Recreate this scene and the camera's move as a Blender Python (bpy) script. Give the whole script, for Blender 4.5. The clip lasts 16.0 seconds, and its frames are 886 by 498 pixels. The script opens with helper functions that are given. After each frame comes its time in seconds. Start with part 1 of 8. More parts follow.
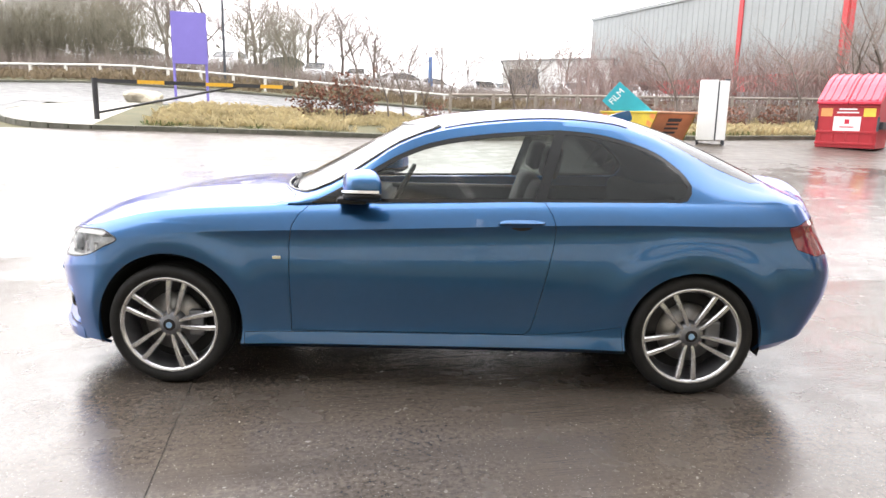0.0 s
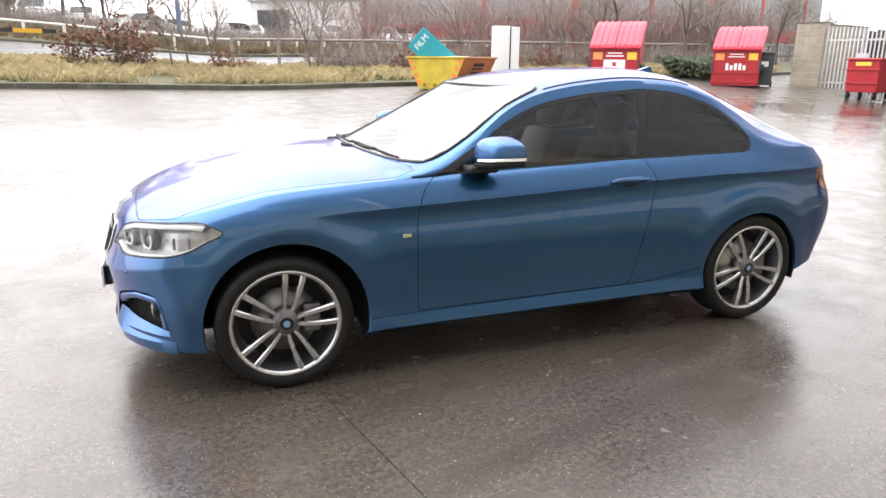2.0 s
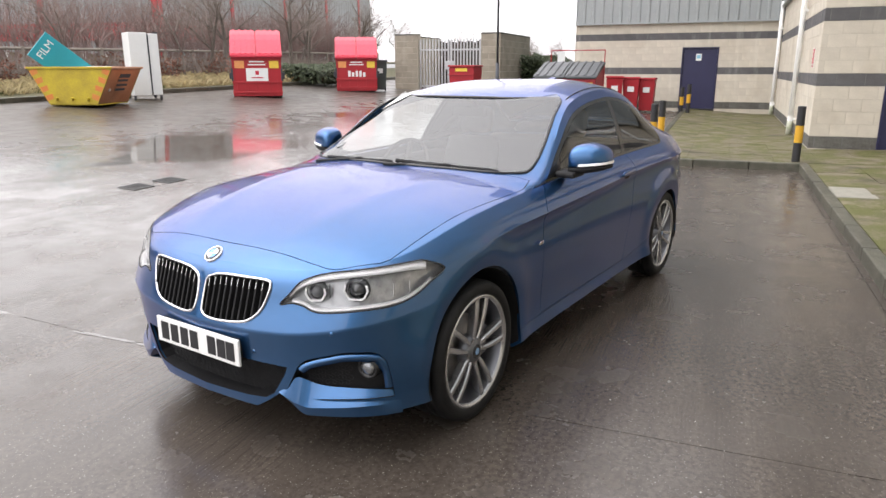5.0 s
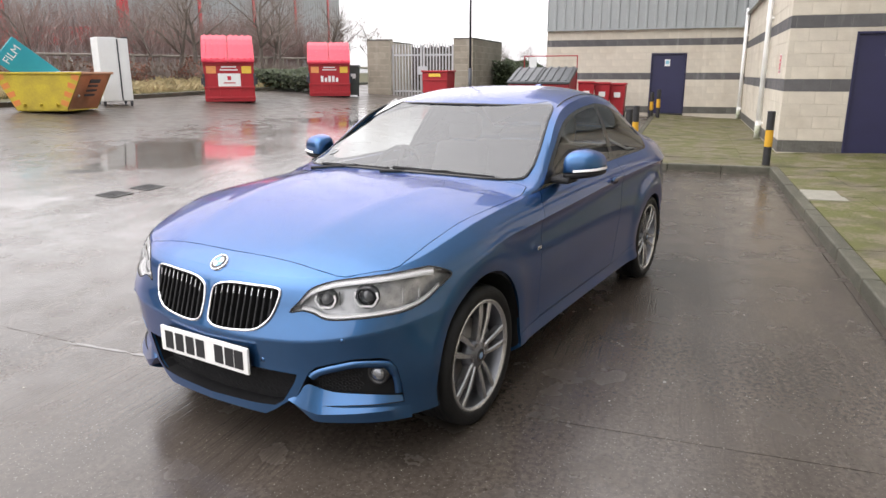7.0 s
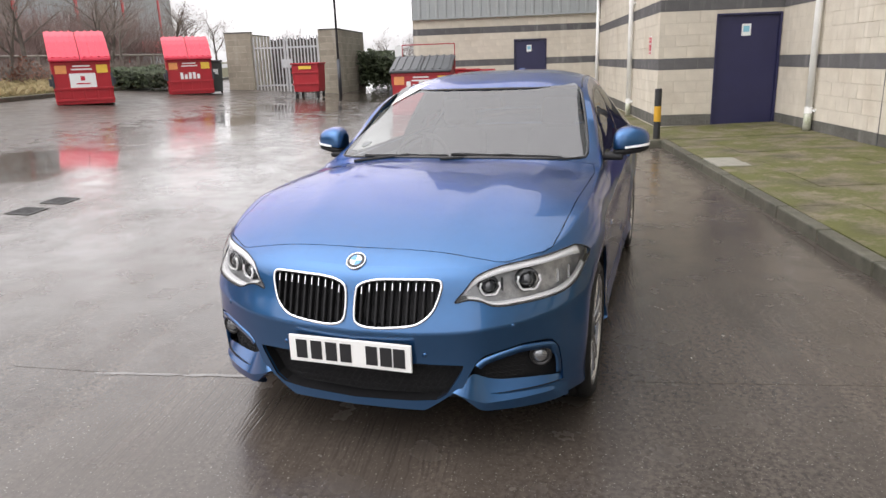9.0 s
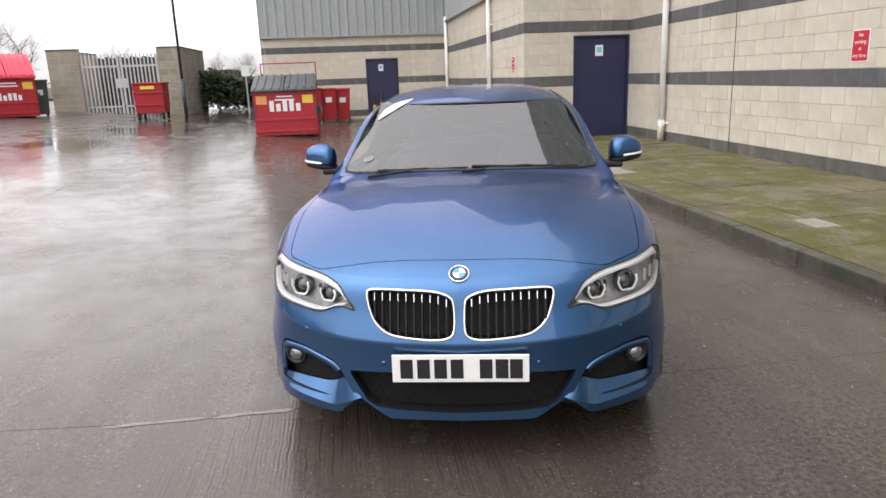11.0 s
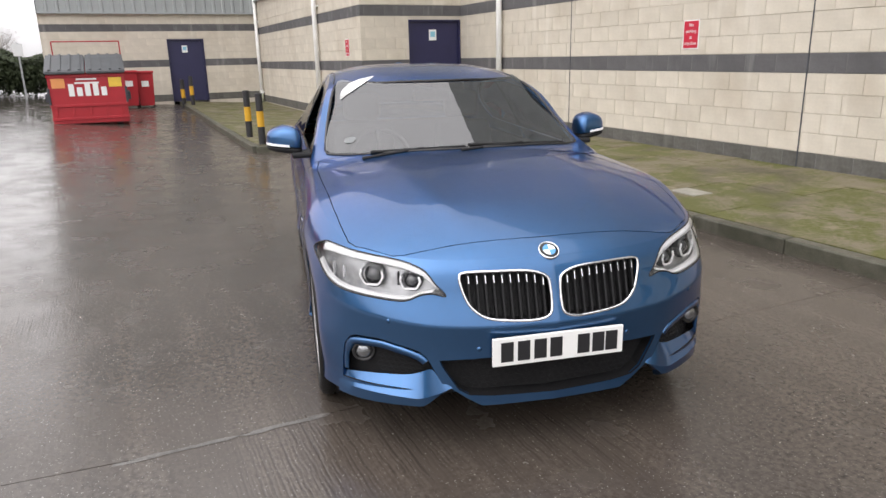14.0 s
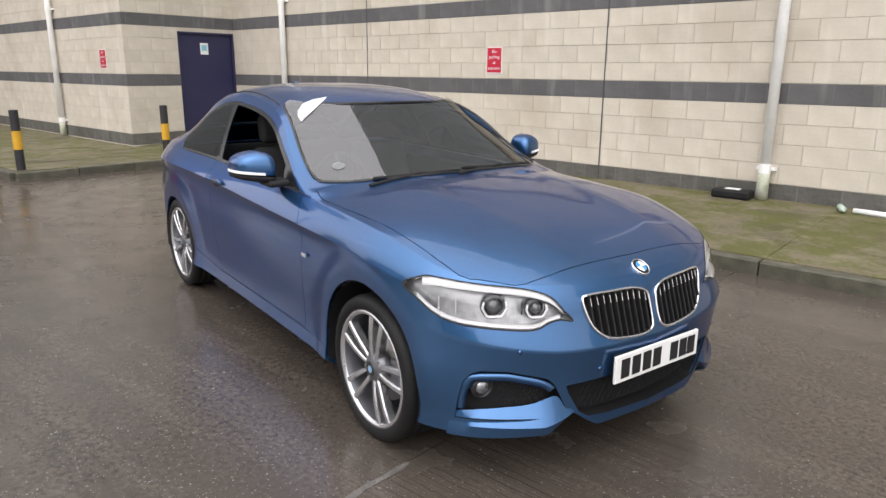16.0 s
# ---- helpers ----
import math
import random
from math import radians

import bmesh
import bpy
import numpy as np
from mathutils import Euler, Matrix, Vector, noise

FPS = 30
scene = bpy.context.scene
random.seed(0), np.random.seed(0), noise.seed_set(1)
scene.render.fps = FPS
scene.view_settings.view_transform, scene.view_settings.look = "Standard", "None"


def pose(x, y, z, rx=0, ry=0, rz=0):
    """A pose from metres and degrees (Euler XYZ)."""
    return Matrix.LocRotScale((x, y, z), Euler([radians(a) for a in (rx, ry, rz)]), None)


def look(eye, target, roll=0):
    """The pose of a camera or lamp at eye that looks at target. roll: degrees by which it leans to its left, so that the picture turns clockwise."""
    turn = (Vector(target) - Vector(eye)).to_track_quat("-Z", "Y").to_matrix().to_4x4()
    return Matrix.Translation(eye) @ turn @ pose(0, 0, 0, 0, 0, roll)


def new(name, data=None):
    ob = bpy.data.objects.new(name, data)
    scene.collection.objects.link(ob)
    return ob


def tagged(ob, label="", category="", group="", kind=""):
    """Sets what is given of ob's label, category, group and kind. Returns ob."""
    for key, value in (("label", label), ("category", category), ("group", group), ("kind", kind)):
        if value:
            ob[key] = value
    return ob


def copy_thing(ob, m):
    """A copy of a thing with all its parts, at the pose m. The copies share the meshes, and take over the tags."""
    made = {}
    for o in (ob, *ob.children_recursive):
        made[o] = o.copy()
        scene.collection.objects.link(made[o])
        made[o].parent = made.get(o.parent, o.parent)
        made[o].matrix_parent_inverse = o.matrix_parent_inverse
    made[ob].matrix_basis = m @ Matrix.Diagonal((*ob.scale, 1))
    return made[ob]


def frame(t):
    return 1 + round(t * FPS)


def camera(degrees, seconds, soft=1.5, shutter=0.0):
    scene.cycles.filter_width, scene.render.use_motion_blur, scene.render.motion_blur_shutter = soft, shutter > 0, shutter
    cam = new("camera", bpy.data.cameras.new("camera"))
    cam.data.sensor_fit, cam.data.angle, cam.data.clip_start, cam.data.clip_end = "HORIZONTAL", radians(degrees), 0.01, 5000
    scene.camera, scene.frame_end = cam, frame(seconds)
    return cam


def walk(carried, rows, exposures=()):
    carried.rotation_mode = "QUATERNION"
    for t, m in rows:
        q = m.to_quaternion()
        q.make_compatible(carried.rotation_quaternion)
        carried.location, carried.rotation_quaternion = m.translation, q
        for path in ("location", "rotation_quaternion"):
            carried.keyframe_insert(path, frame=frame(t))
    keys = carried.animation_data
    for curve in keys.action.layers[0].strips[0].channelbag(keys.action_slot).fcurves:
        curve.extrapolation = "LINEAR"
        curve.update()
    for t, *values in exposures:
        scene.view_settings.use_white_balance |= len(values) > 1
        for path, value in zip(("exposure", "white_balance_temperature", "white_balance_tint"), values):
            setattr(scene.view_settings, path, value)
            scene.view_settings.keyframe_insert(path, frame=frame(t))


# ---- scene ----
from mathutils.bvhtree import BVHTree

cam = camera(65.7, 16.0)
PATH = [
    (0, (0.103, -4.261, 1.415), (0.08, -2.298, 1.032), 1.1),
    (0.5, (-0.367, -4.321, 1.463), (-0.273, -2.367, 1.046), 0.7),
    (1, (-0.817, -4.191, 1.462), (-0.508, -2.265, 1.021), -1.1),
    (1.5, (-1.295, -4.061, 1.475), (-0.792, -2.182, 1.012), -0.2),
    (2, (-1.729, -3.862, 1.487), (-1.045, -2.059, 0.959), 0.5),
    (2.5, (-2.106, -3.527, 1.531), (-1.241, -1.8, 1.013), -1.5),
    (3, (-2.547, -3.216, 1.463), (-1.449, -1.615, 0.982), -3.0),
    (3.5, (-2.93, -2.949, 1.464), (-1.691, -1.462, 0.962), -0.7),
    (4, (-3.243, -2.726, 1.498), (-1.863, -1.372, 0.983), -1.1),
    (4.5, (-3.608, -2.492, 1.51), (-2.086, -1.289, 1.022), -0.1),
    (5, (-3.773, -2.311, 1.522), (-2.168, -1.229, 1.016), -0.1),
    (7.5, (-3.935, -2.141, 1.538), (-2.278, -1.136, 1.044), 0.0),
    (8, (-4.035, -1.925, 1.504), (-2.354, -0.96, 1.009), 0.0),
    (8.5, (-4.165, -1.557, 1.521), (-2.404, -0.754, 1.019), -0.7),
    (9, (-4.38, -1.155, 1.53), (-2.552, -0.536, 1.005), -2.0),
    (9.5, (-4.488, -0.777, 1.517), (-2.612, -0.29, 1.026), -3.2),
    (12, (-4.575, -0.029, 1.534), (-2.645, 0.017, 1.012), -0.7),
    (12.5, (-4.549, -0.007, 1.528), (-2.623, 0.04, 0.99), -0.6),
    (13, (-4.52, 0.15, 1.516), (-2.593, 0.105, 0.983), 0.8),
    (13.5, (-4.518, 0.565, 1.534), (-2.601, 0.34, 1.01), -0.2),
    (14, (-4.378, 0.953, 1.507), (-2.503, 0.519, 0.965), -1.3),
    (14.5, (-4.185, 1.396, 1.492), (-2.384, 0.701, 0.969), 0.4),
    (15, (-4.05, 1.787, 1.52), (-2.336, 0.894, 1.004), 0.6),
    (15.5, (-3.852, 2.012, 1.532), (-2.216, 0.98, 1.024), 1.1),
    (16, (-3.695, 2.213, 1.542), (-2.138, 1.062, 1.041), 0.5),
]
EXPOSURES = [(0.0, 0.74, 6500, 13), (1.0, 0.65, 6500, 13), (2.0, 0.49, 6500, 13), (3.0, 0.37, 6500, 13), (4.0, 0.09, 6500, 14), (5.0, -0.06, 6500, 14), (8.0, -0.14, 6500, 14), (9.5, -0.36, 6500, 14), (12.5, -0.36, 6500, 14), (14.5, -0.34, 6500, 14), (16.0, -0.36, 6500, 14)]
walk(cam, [(t, look(eye, target, roll)) for t, eye, target, roll in PATH], EXPOSURES)

# ---- world and light: a bright overcast sky ----
world = bpy.data.worlds.new("overcast")
scene.world = world
world.use_nodes = True
wn, wl = world.node_tree.nodes, world.node_tree.links
wn.clear()
w_sky = wn.new("ShaderNodeTexSky")
w_sky.sky_type = "NISHITA"
w_sky.sun_disc = False
w_sky.sun_elevation, w_sky.sun_rotation = radians(54.5), radians(-38)
w_sky.air_density, w_sky.dust_density, w_sky.ozone_density = 1.0, 6.0, 1.0
w_hs = wn.new("ShaderNodeHueSaturation")
w_hs.inputs["Saturation"].default_value = 0.10
w_ga = wn.new("ShaderNodeGamma")
w_ga.inputs["Gamma"].default_value = 0.22
w_bg = wn.new("ShaderNodeBackground")
w_bg.inputs["Strength"].default_value = 2.3
w_out = wn.new("ShaderNodeOutputWorld")
wl.new(w_sky.outputs[0], w_hs.inputs["Color"])
wl.new(w_hs.outputs[0], w_ga.inputs["Color"])
# an overcast sky is about three times as bright overhead as at the horizon
w_co, w_se, w_el, w_sc = (wn.new("ShaderNode" + k) for k in ("TexCoord", "SeparateXYZ", "MapRange", "VectorMath"))
w_el.inputs[3].default_value, w_el.inputs[4].default_value = 0.66, 1.00
w_sc.operation = "SCALE"
wl.new(w_co.outputs["Generated"], w_se.inputs[0])
wl.new(w_se.outputs["Z"], w_el.inputs[0])
wl.new(w_ga.outputs[0], w_sc.inputs[0])
wl.new(w_el.outputs[0], w_sc.inputs["Scale"])
wl.new(w_sc.outputs[0], w_bg.inputs["Color"])
wl.new(w_bg.outputs[0], w_out.inputs["Surface"])
sun_data = bpy.data.lights.new("sun", "SUN")
sun_data.energy, sun_data.angle, sun_data.color = 0.7, radians(70), (1.0, 0.97, 0.92)
sun = new("sun", sun_data)
sun.matrix_world = look((-7, 9, 16), (0, 0, 0))


# ---- small helpers ----
def shade(name, color, rough=0.6, metal=0.0, var=0.15, scale=6.0, bump=0.0, bump_scale=60.0, coat=0.0, spec=0.5, second=None, random_island=False, random_object=0.0, rough_var=0.0):
    """A surface with variation at two scales."""
    m = bpy.data.materials.new(name)
    m.use_nodes = True
    n, l = m.node_tree.nodes, m.node_tree.links
    b = n["Principled BSDF"]
    b.inputs["Roughness"].default_value, b.inputs["Metallic"].default_value = rough, metal
    b.inputs["Coat Weight"].default_value, b.inputs["Specular IOR Level"].default_value = coat, spec
    b.inputs["Coat Roughness"].default_value = 0.04
    tc = n.new("ShaderNodeTexCoord")
    big, fine, mix = n.new("ShaderNodeTexNoise"), n.new("ShaderNodeTexNoise"), n.new("ShaderNodeMix")
    big.inputs["Scale"].default_value, big.inputs["Detail"].default_value = scale, 5
    fine.inputs["Scale"].default_value, fine.inputs["Detail"].default_value = scale * 9, 3
    l.new(tc.outputs["Object"], big.inputs["Vector"])
    l.new(tc.outputs["Object"], fine.inputs["Vector"])
    add = n.new("ShaderNodeMath")
    add.operation = "MULTIPLY_ADD"
    add.inputs[1].default_value = 0.35
    l.new(fine.outputs[0], add.inputs[0])
    sc = n.new("ShaderNodeMath")
    sc.operation = "MULTIPLY"
    sc.inputs[1].default_value = 0.65
    l.new(big.outputs[0], sc.inputs[0])
    l.new(sc.outputs[0], add.inputs[2])
    ramp = n.new("ShaderNodeMapRange")
    ramp.inputs[1].default_value, ramp.inputs[2].default_value = 0.3, 0.7
    l.new(add.outputs[0], ramp.inputs[0])
    mix.data_type = "RGBA"
    dark = second or [c * (1 - var) for c in color]
    lite = color if second else [min(1, c * (1 + var)) for c in color]
    mix.inputs["A"].default_value, mix.inputs["B"].default_value = (*dark, 1), (*lite, 1)
    l.new(ramp.outputs[0], mix.inputs["Factor"])
    out = mix.outputs["Result"]
    if random_object:
        oi, hs, mr = n.new("ShaderNodeObjectInfo"), n.new("ShaderNodeHueSaturation"), n.new("ShaderNodeMapRange")
        mr.inputs[3].default_value, mr.inputs[4].default_value = 1 - random_object, 1 + random_object
        l.new(oi.outputs["Random"], mr.inputs[0])
        l.new(mr.outputs[0], hs.inputs["Value"])
        l.new(out, hs.inputs["Color"])
        out = hs.outputs[0]
    if random_island:
        ge, hs, mr = n.new("ShaderNodeNewGeometry"), n.new("ShaderNodeHueSaturation"), n.new("ShaderNodeMapRange")
        mr.inputs[3].default_value, mr.inputs[4].default_value = 0.82, 1.18
        l.new(ge.outputs["Random Per Island"], mr.inputs[0])
        l.new(mr.outputs[0], hs.inputs["Value"])
        l.new(out, hs.inputs["Color"])
        out = hs.outputs[0]
    l.new(out, b.inputs["Base Color"])
    if rough_var:
        rr = n.new("ShaderNodeMapRange")
        rr.inputs[1].default_value, rr.inputs[2].default_value = 0.3, 0.7
        rr.inputs[3].default_value, rr.inputs[4].default_value = max(0, rough - rough_var), min(1, rough + rough_var)
        l.new(big.outputs[0], rr.inputs[0])
        l.new(rr.outputs[0], b.inputs["Roughness"])
    if bump:
        bn, bt = n.new("ShaderNodeBump"), n.new("ShaderNodeTexNoise")
        bt.inputs["Scale"].default_value, bt.inputs["Detail"].default_value = bump_scale, 4
        bn.inputs["Strength"].default_value, bn.inputs["Distance"].default_value = bump, 0.01
        l.new(tc.outputs["Object"], bt.inputs["Vector"])
        l.new(bt.outputs[0], bn.inputs["Height"])
        l.new(bn.outputs[0], b.inputs["Normal"])
    return m


def glass(name, color, rough=0.0, ior=1.6):
    m = bpy.data.materials.new(name)
    m.use_nodes = True
    n, l = m.node_tree.nodes, m.node_tree.links
    n.clear()
    out, fr = n.new("ShaderNodeOutputMaterial"), n.new("ShaderNodeFresnel")
    tr, gl, mx = n.new("ShaderNodeBsdfTransparent"), n.new("ShaderNodeBsdfGlossy"), n.new("ShaderNodeMixShader")
    fr.inputs["IOR"].default_value = ior
    tr.inputs["Color"].default_value = (*color, 1)
    gl.inputs["Roughness"].default_value = rough
    l.new(fr.outputs[0], mx.inputs[0])
    l.new(tr.outputs[0], mx.inputs[1])
    l.new(gl.outputs[0], mx.inputs[2])
    l.new(mx.outputs[0], out.inputs["Surface"])
    return m


def part(name, bm, material, parent=None, label="", smooth=False):
    """Links a bmesh as one mesh object under a thing or a part."""
    me = bpy.data.meshes.new(name)
    bm.to_mesh(me)
    bm.free()
    me.materials.append(material)
    if smooth:
        me.polygons.foreach_set("use_smooth", [True] * len(me.polygons))
    ob = new(name, me)
    ob.parent = parent
    if label:
        ob["label"] = label
    return ob


def box(bm, x0, x1, y0, y1, z0, z1, m=None, bevel=0.0):
    """An upright box from its limits, moved by m; bevelled if asked."""
    r = bmesh.ops.create_cube(bm, size=1.0, matrix=Matrix.Translation(((x0 + x1) / 2, (y0 + y1) / 2, (z0 + z1) / 2)) @ Matrix.Diagonal((abs(x1 - x0), abs(y1 - y0), abs(z1 - z0), 1)))
    vs = r["verts"]
    if bevel:
        es = list({e for v in vs for e in v.link_edges})
        b = bmesh.ops.bevel(bm, geom=es, offset=bevel, segments=2, profile=0.5, affect="EDGES")
        vs = list({v for f in b["faces"] for v in f.verts} | {v for v in vs if v.is_valid})
    if m is not None:
        bmesh.ops.transform(bm, matrix=m, verts=vs)
    return vs


def tube(bm, a, b, r0, r1=None, sides=12, caps=True):
    """A tapered round bar from a to b."""
    a, b = Vector(a), Vector(b)
    q = (b - a).to_track_quat("Z", "Y").to_matrix().to_4x4()
    m = Matrix.Translation((a + b) / 2) @ q
    return bmesh.ops.create_cone(bm, cap_ends=caps, segments=sides, radius1=r0, radius2=r0 if r1 is None else r1, depth=(b - a).length, matrix=m)["verts"]


def lathe(bm, profile, steps=48, m=None):
    """A turned form about the y axis from (radius, y) pairs."""
    rings = []
    for r, y in profile:
        rings.append([bm.verts.new((r * math.cos(2 * math.pi * k / steps), y, r * math.sin(2 * math.pi * k / steps))) for k in range(steps)])
    for p, q in zip(rings, rings[1:]):
        for k in range(steps):
            bm.faces.new((p[k], p[(k + 1) % steps], q[(k + 1) % steps], q[k]))
    vs = [v for ring in rings for v in ring]
    if m is not None:
        bmesh.ops.transform(bm, matrix=m, verts=vs)
    return vs


def prism(bm, outline, depth, m=None):
    """A flat outline of (x, z) pairs, extruded along y by depth."""
    f = [bm.verts.new((x, 0, z)) for x, z in outline]
    g = [bm.verts.new((x, depth, z)) for x, z in outline]
    bm.faces.new(f)
    bm.faces.new(g[::-1])
    for k in range(len(f)):
        bm.faces.new((f[k], g[k], g[(k + 1) % len(f)], f[(k + 1) % len(f)]))
    if m is not None:
        bmesh.ops.transform(bm, matrix=m, verts=f + g)
    return f + g


def thing(name, label, category, group="", m=None):
    ob = new(name)
    ob.empty_display_size = 0.2
    if m is not None:
        ob.matrix_world = m
    return tagged(ob, label, category, group)


def smoothed(xs, ys):
    """A smooth curve through the keys with no overshoot."""
    xs, ys = np.array(xs, float), np.array(ys, float)
    h, d = np.diff(xs), np.diff(ys) / np.diff(xs)
    k = np.zeros(len(xs))
    for i in range(1, len(xs) - 1):
        if d[i - 1] * d[i] > 0:
            w1, w2 = 2 * h[i] + h[i - 1], h[i] + 2 * h[i - 1]
            k[i] = (w1 + w2) / (w1 / d[i - 1] + w2 / d[i])
    k[0], k[-1] = d[0], d[-1]

    def at(x):
        x = np.clip(x, xs[0], xs[-1])
        i = np.clip(np.searchsorted(xs, x) - 1, 0, len(h) - 1)
        t = (x - xs[i]) / h[i]
        return (1 + 2 * t) * (1 - t) ** 2 * ys[i] + t * (1 - t) ** 2 * h[i] * k[i] + t * t * (3 - 2 * t) * ys[i + 1] + t * t * (t - 1) * h[i] * k[i + 1]

    return at


# The site lies turned against the car: s runs along the building, r away from it.
SITE = Matrix.Rotation(radians(12.03), 4, "Z")


def site(s, r, z=0.0, turn=0.0):
    return SITE @ Matrix.Translation((s, r, z)) @ Matrix.Rotation(radians(turn), 4, "Z")


def ground_z(x, y):
    """The yard lies level at the car and rises gently away from the building."""
    e = np.maximum(np.asarray(y, float) - 1.5, 0)
    e = e * e / (e + 0.6)
    e = 42 * np.tanh(e / 42 * 1.0)
    return e * (0.071 - 0.0036 * np.clip(x, -14, 0))


def site_ground(s, r):
    p = SITE @ Vector((s, r, 0))
    return float(ground_z(p.x, p.y))


# ---- ground ----
def wet_concrete(name, color, puddles, lines=True):
    """Wet brushed concrete: damp film, standing water in the hollows, brush lines, stains."""
    m = bpy.data.materials.new(name)
    m.use_nodes = True
    n, l = m.node_tree.nodes, m.node_tree.links
    b = n["Principled BSDF"]
    tc = n.new("ShaderNodeTexCoord")
    mp = n.new("ShaderNodeMapping")
    mp.inputs["Rotation"].default_value = (0, 0, radians(-12))
    l.new(tc.outputs["Object"], mp.inputs["Vector"])

    def noise_of(scale, detail=5, stretch=None, rough=0.55):
        t = n.new("ShaderNodeTexNoise")
        t.inputs["Scale"].default_value, t.inputs["Detail"].default_value, t.inputs["Roughness"].default_value = scale, detail, rough
        src = mp.outputs[0]
        if stretch:
            s = n.new("ShaderNodeMapping")
            s.inputs["Scale"].default_value = stretch
            l.new(src, s.inputs["Vector"])
            src = s.outputs[0]
        l.new(src, t.inputs["Vector"])
        return t.outputs[0]

    def ramp(src, a, z, lo=0.0, hi=1.0):
        r = n.new("ShaderNodeMapRange")
        r.interpolation_type = "SMOOTHSTEP"
        for k, v in enumerate((a, z, lo, hi)):
            r.inputs[k + 1].default_value = v
        l.new(src, r.inputs[0])
        return r.outputs[0]

    def mixed(fac, ca, cb):
        x = n.new("ShaderNodeMix")
        x.data_type = "RGBA"
        l.new(fac, x.inputs["Factor"])
        for key, c in (("A", ca), ("B", cb)):
            if isinstance(c, tuple):
                x.inputs[key].default_value = (*c, 1)
            else:
                l.new(c, x.inputs[key])
        return x.outputs["Result"]

    stains = ramp(noise_of(0.55, 6), 0.35, 0.65)
    grit = ramp(noise_of(38, 6, None, 0.7), 0.36, 0.62)
    speck = ramp(noise_of(95, 2), 0.66, 0.71)
    streak = ramp(noise_of(1.6, 4, (0.25, 3.0, 1)), 0.35, 0.7)
    dark = tuple(c * 0.50 for c in color)
    c1 = mixed(stains, dark, color)
    c2 = mixed(grit, c1, mixed(streak, tuple(c * 0.98 for c in color), tuple(c * 1.38 for c in color)))
    sp = n.new("ShaderNodeMath")
    sp.operation = "MULTIPLY"
    sp.inputs[1].default_value = 0.55
    l.new(speck, sp.inputs[0])
    c3 = mixed(sp.outputs[0], c2, (0.42, 0.40, 0.37))
    # tamped grooves, coloured darker than the slab
    wave = n.new("ShaderNodeTexWave")
    wave.wave_type, wave.bands_direction = "BANDS", "Y"
    for key, v in (("Scale", 17.0), ("Distortion", 5.0), ("Detail", 4.0), ("Detail Scale", 0.5)):
        wave.inputs[key].default_value = v
    l.new(mp.outputs[0], wave.inputs["Vector"])
    grooves = n.new("ShaderNodeMath")
    grooves.operation = "MULTIPLY_ADD"
    grooves.inputs[1].default_value = 0.22
    l.new(wave.outputs["Fac"], grooves.inputs[0])
    l.new(noise_of(34, 2, (0.05, 1.6, 1)), grooves.inputs[2])
    grooves = grooves.outputs[0]
    patches = ramp(noise_of(0.55, 5), 0.50, 0.66)
    gr = n.new("ShaderNodeMath")
    gr.operation = "MULTIPLY"
    l.new(ramp(grooves, 0.62, 0.42, 0.0, 0.60), gr.inputs[0])
    l.new(patches, gr.inputs[1])
    if lines:
        c3 = mixed(gr.outputs[0], c3, tuple(c * 0.38 for c in color))
    l.new(c3, b.inputs["Base Color"])
    lie = n.new("ShaderNodeSeparateXYZ")
    l.new(mp.outputs[0], lie.inputs[0])
    low_r, low_s = ramp(lie.outputs["Y"], 2.2, 6.0, -0.30, 0.045), ramp(lie.outputs["X"], -3.0, 5.0, -0.05, 0.03)
    hollow = n.new("ShaderNodeMath")
    l.new(low_r, hollow.inputs[0])
    l.new(low_s, hollow.inputs[1])
    drained = n.new("ShaderNodeMath")  # the yard drains towards its middle
    l.new(hollow.outputs[0], drained.inputs[0])
    l.new(ramp(lie.outputs["Y"], 6.6, 8.2, 0.0, -0.35), drained.inputs[1])
    hollow = drained
    wet = n.new("ShaderNodeMath")
    l.new(noise_of(0.42, 6, (0.8, 1.3, 1), 0.6), wet.inputs[0])
    l.new(hollow.outputs[0], wet.inputs[1])
    pool = ramp(wet.outputs[0], puddles + 0.01, puddles + 0.15)
    film = ramp(noise_of(3.0, 5), 0.3, 0.7, 0.13, 0.30)
    rg = n.new("ShaderNodeMix")
    rg.data_type = "FLOAT"
    l.new(pool, rg.inputs["Factor"])
    drier = n.new("ShaderNodeMath")
    l.new(film, drier.inputs[0])
    l.new(ramp(lie.outputs["Y"], 6.8, 9.0, 0.0, 0.16), drier.inputs[1])
    l.new(drier.outputs[0], rg.inputs["A"])
    rg.inputs["B"].default_value = 0.06
    l.new(rg.outputs["Result"], b.inputs["Roughness"])
    b.inputs["Specular IOR Level"].default_value = 0.52
    # a thin sheet of water lies over the brushed surface
    sheet_w = n.new("ShaderNodeMath")
    sheet_w.operation = "MULTIPLY"
    l.new(ramp(noise_of(0.6, 5, (0.7, 1.4, 1)), 0.32, 0.66, 0.05, 0.65), sheet_w.inputs[0])
    l.new(ramp(lie.outputs["Y"], 0.0, 4.0, 0.05, 1.0), sheet_w.inputs[1])
    shed = n.new("ShaderNodeMath")
    shed.operation = "MULTIPLY"
    l.new(ramp(lie.outputs["Y"], 6.8, 8.6, 1.0, 0.2), shed.inputs[0])
    l.new(ramp(lie.outputs["X"], -4.0, 0.5, 0.45, 1.0), shed.inputs[1])
    spread = n.new("ShaderNodeMath")
    spread.operation = "MULTIPLY"
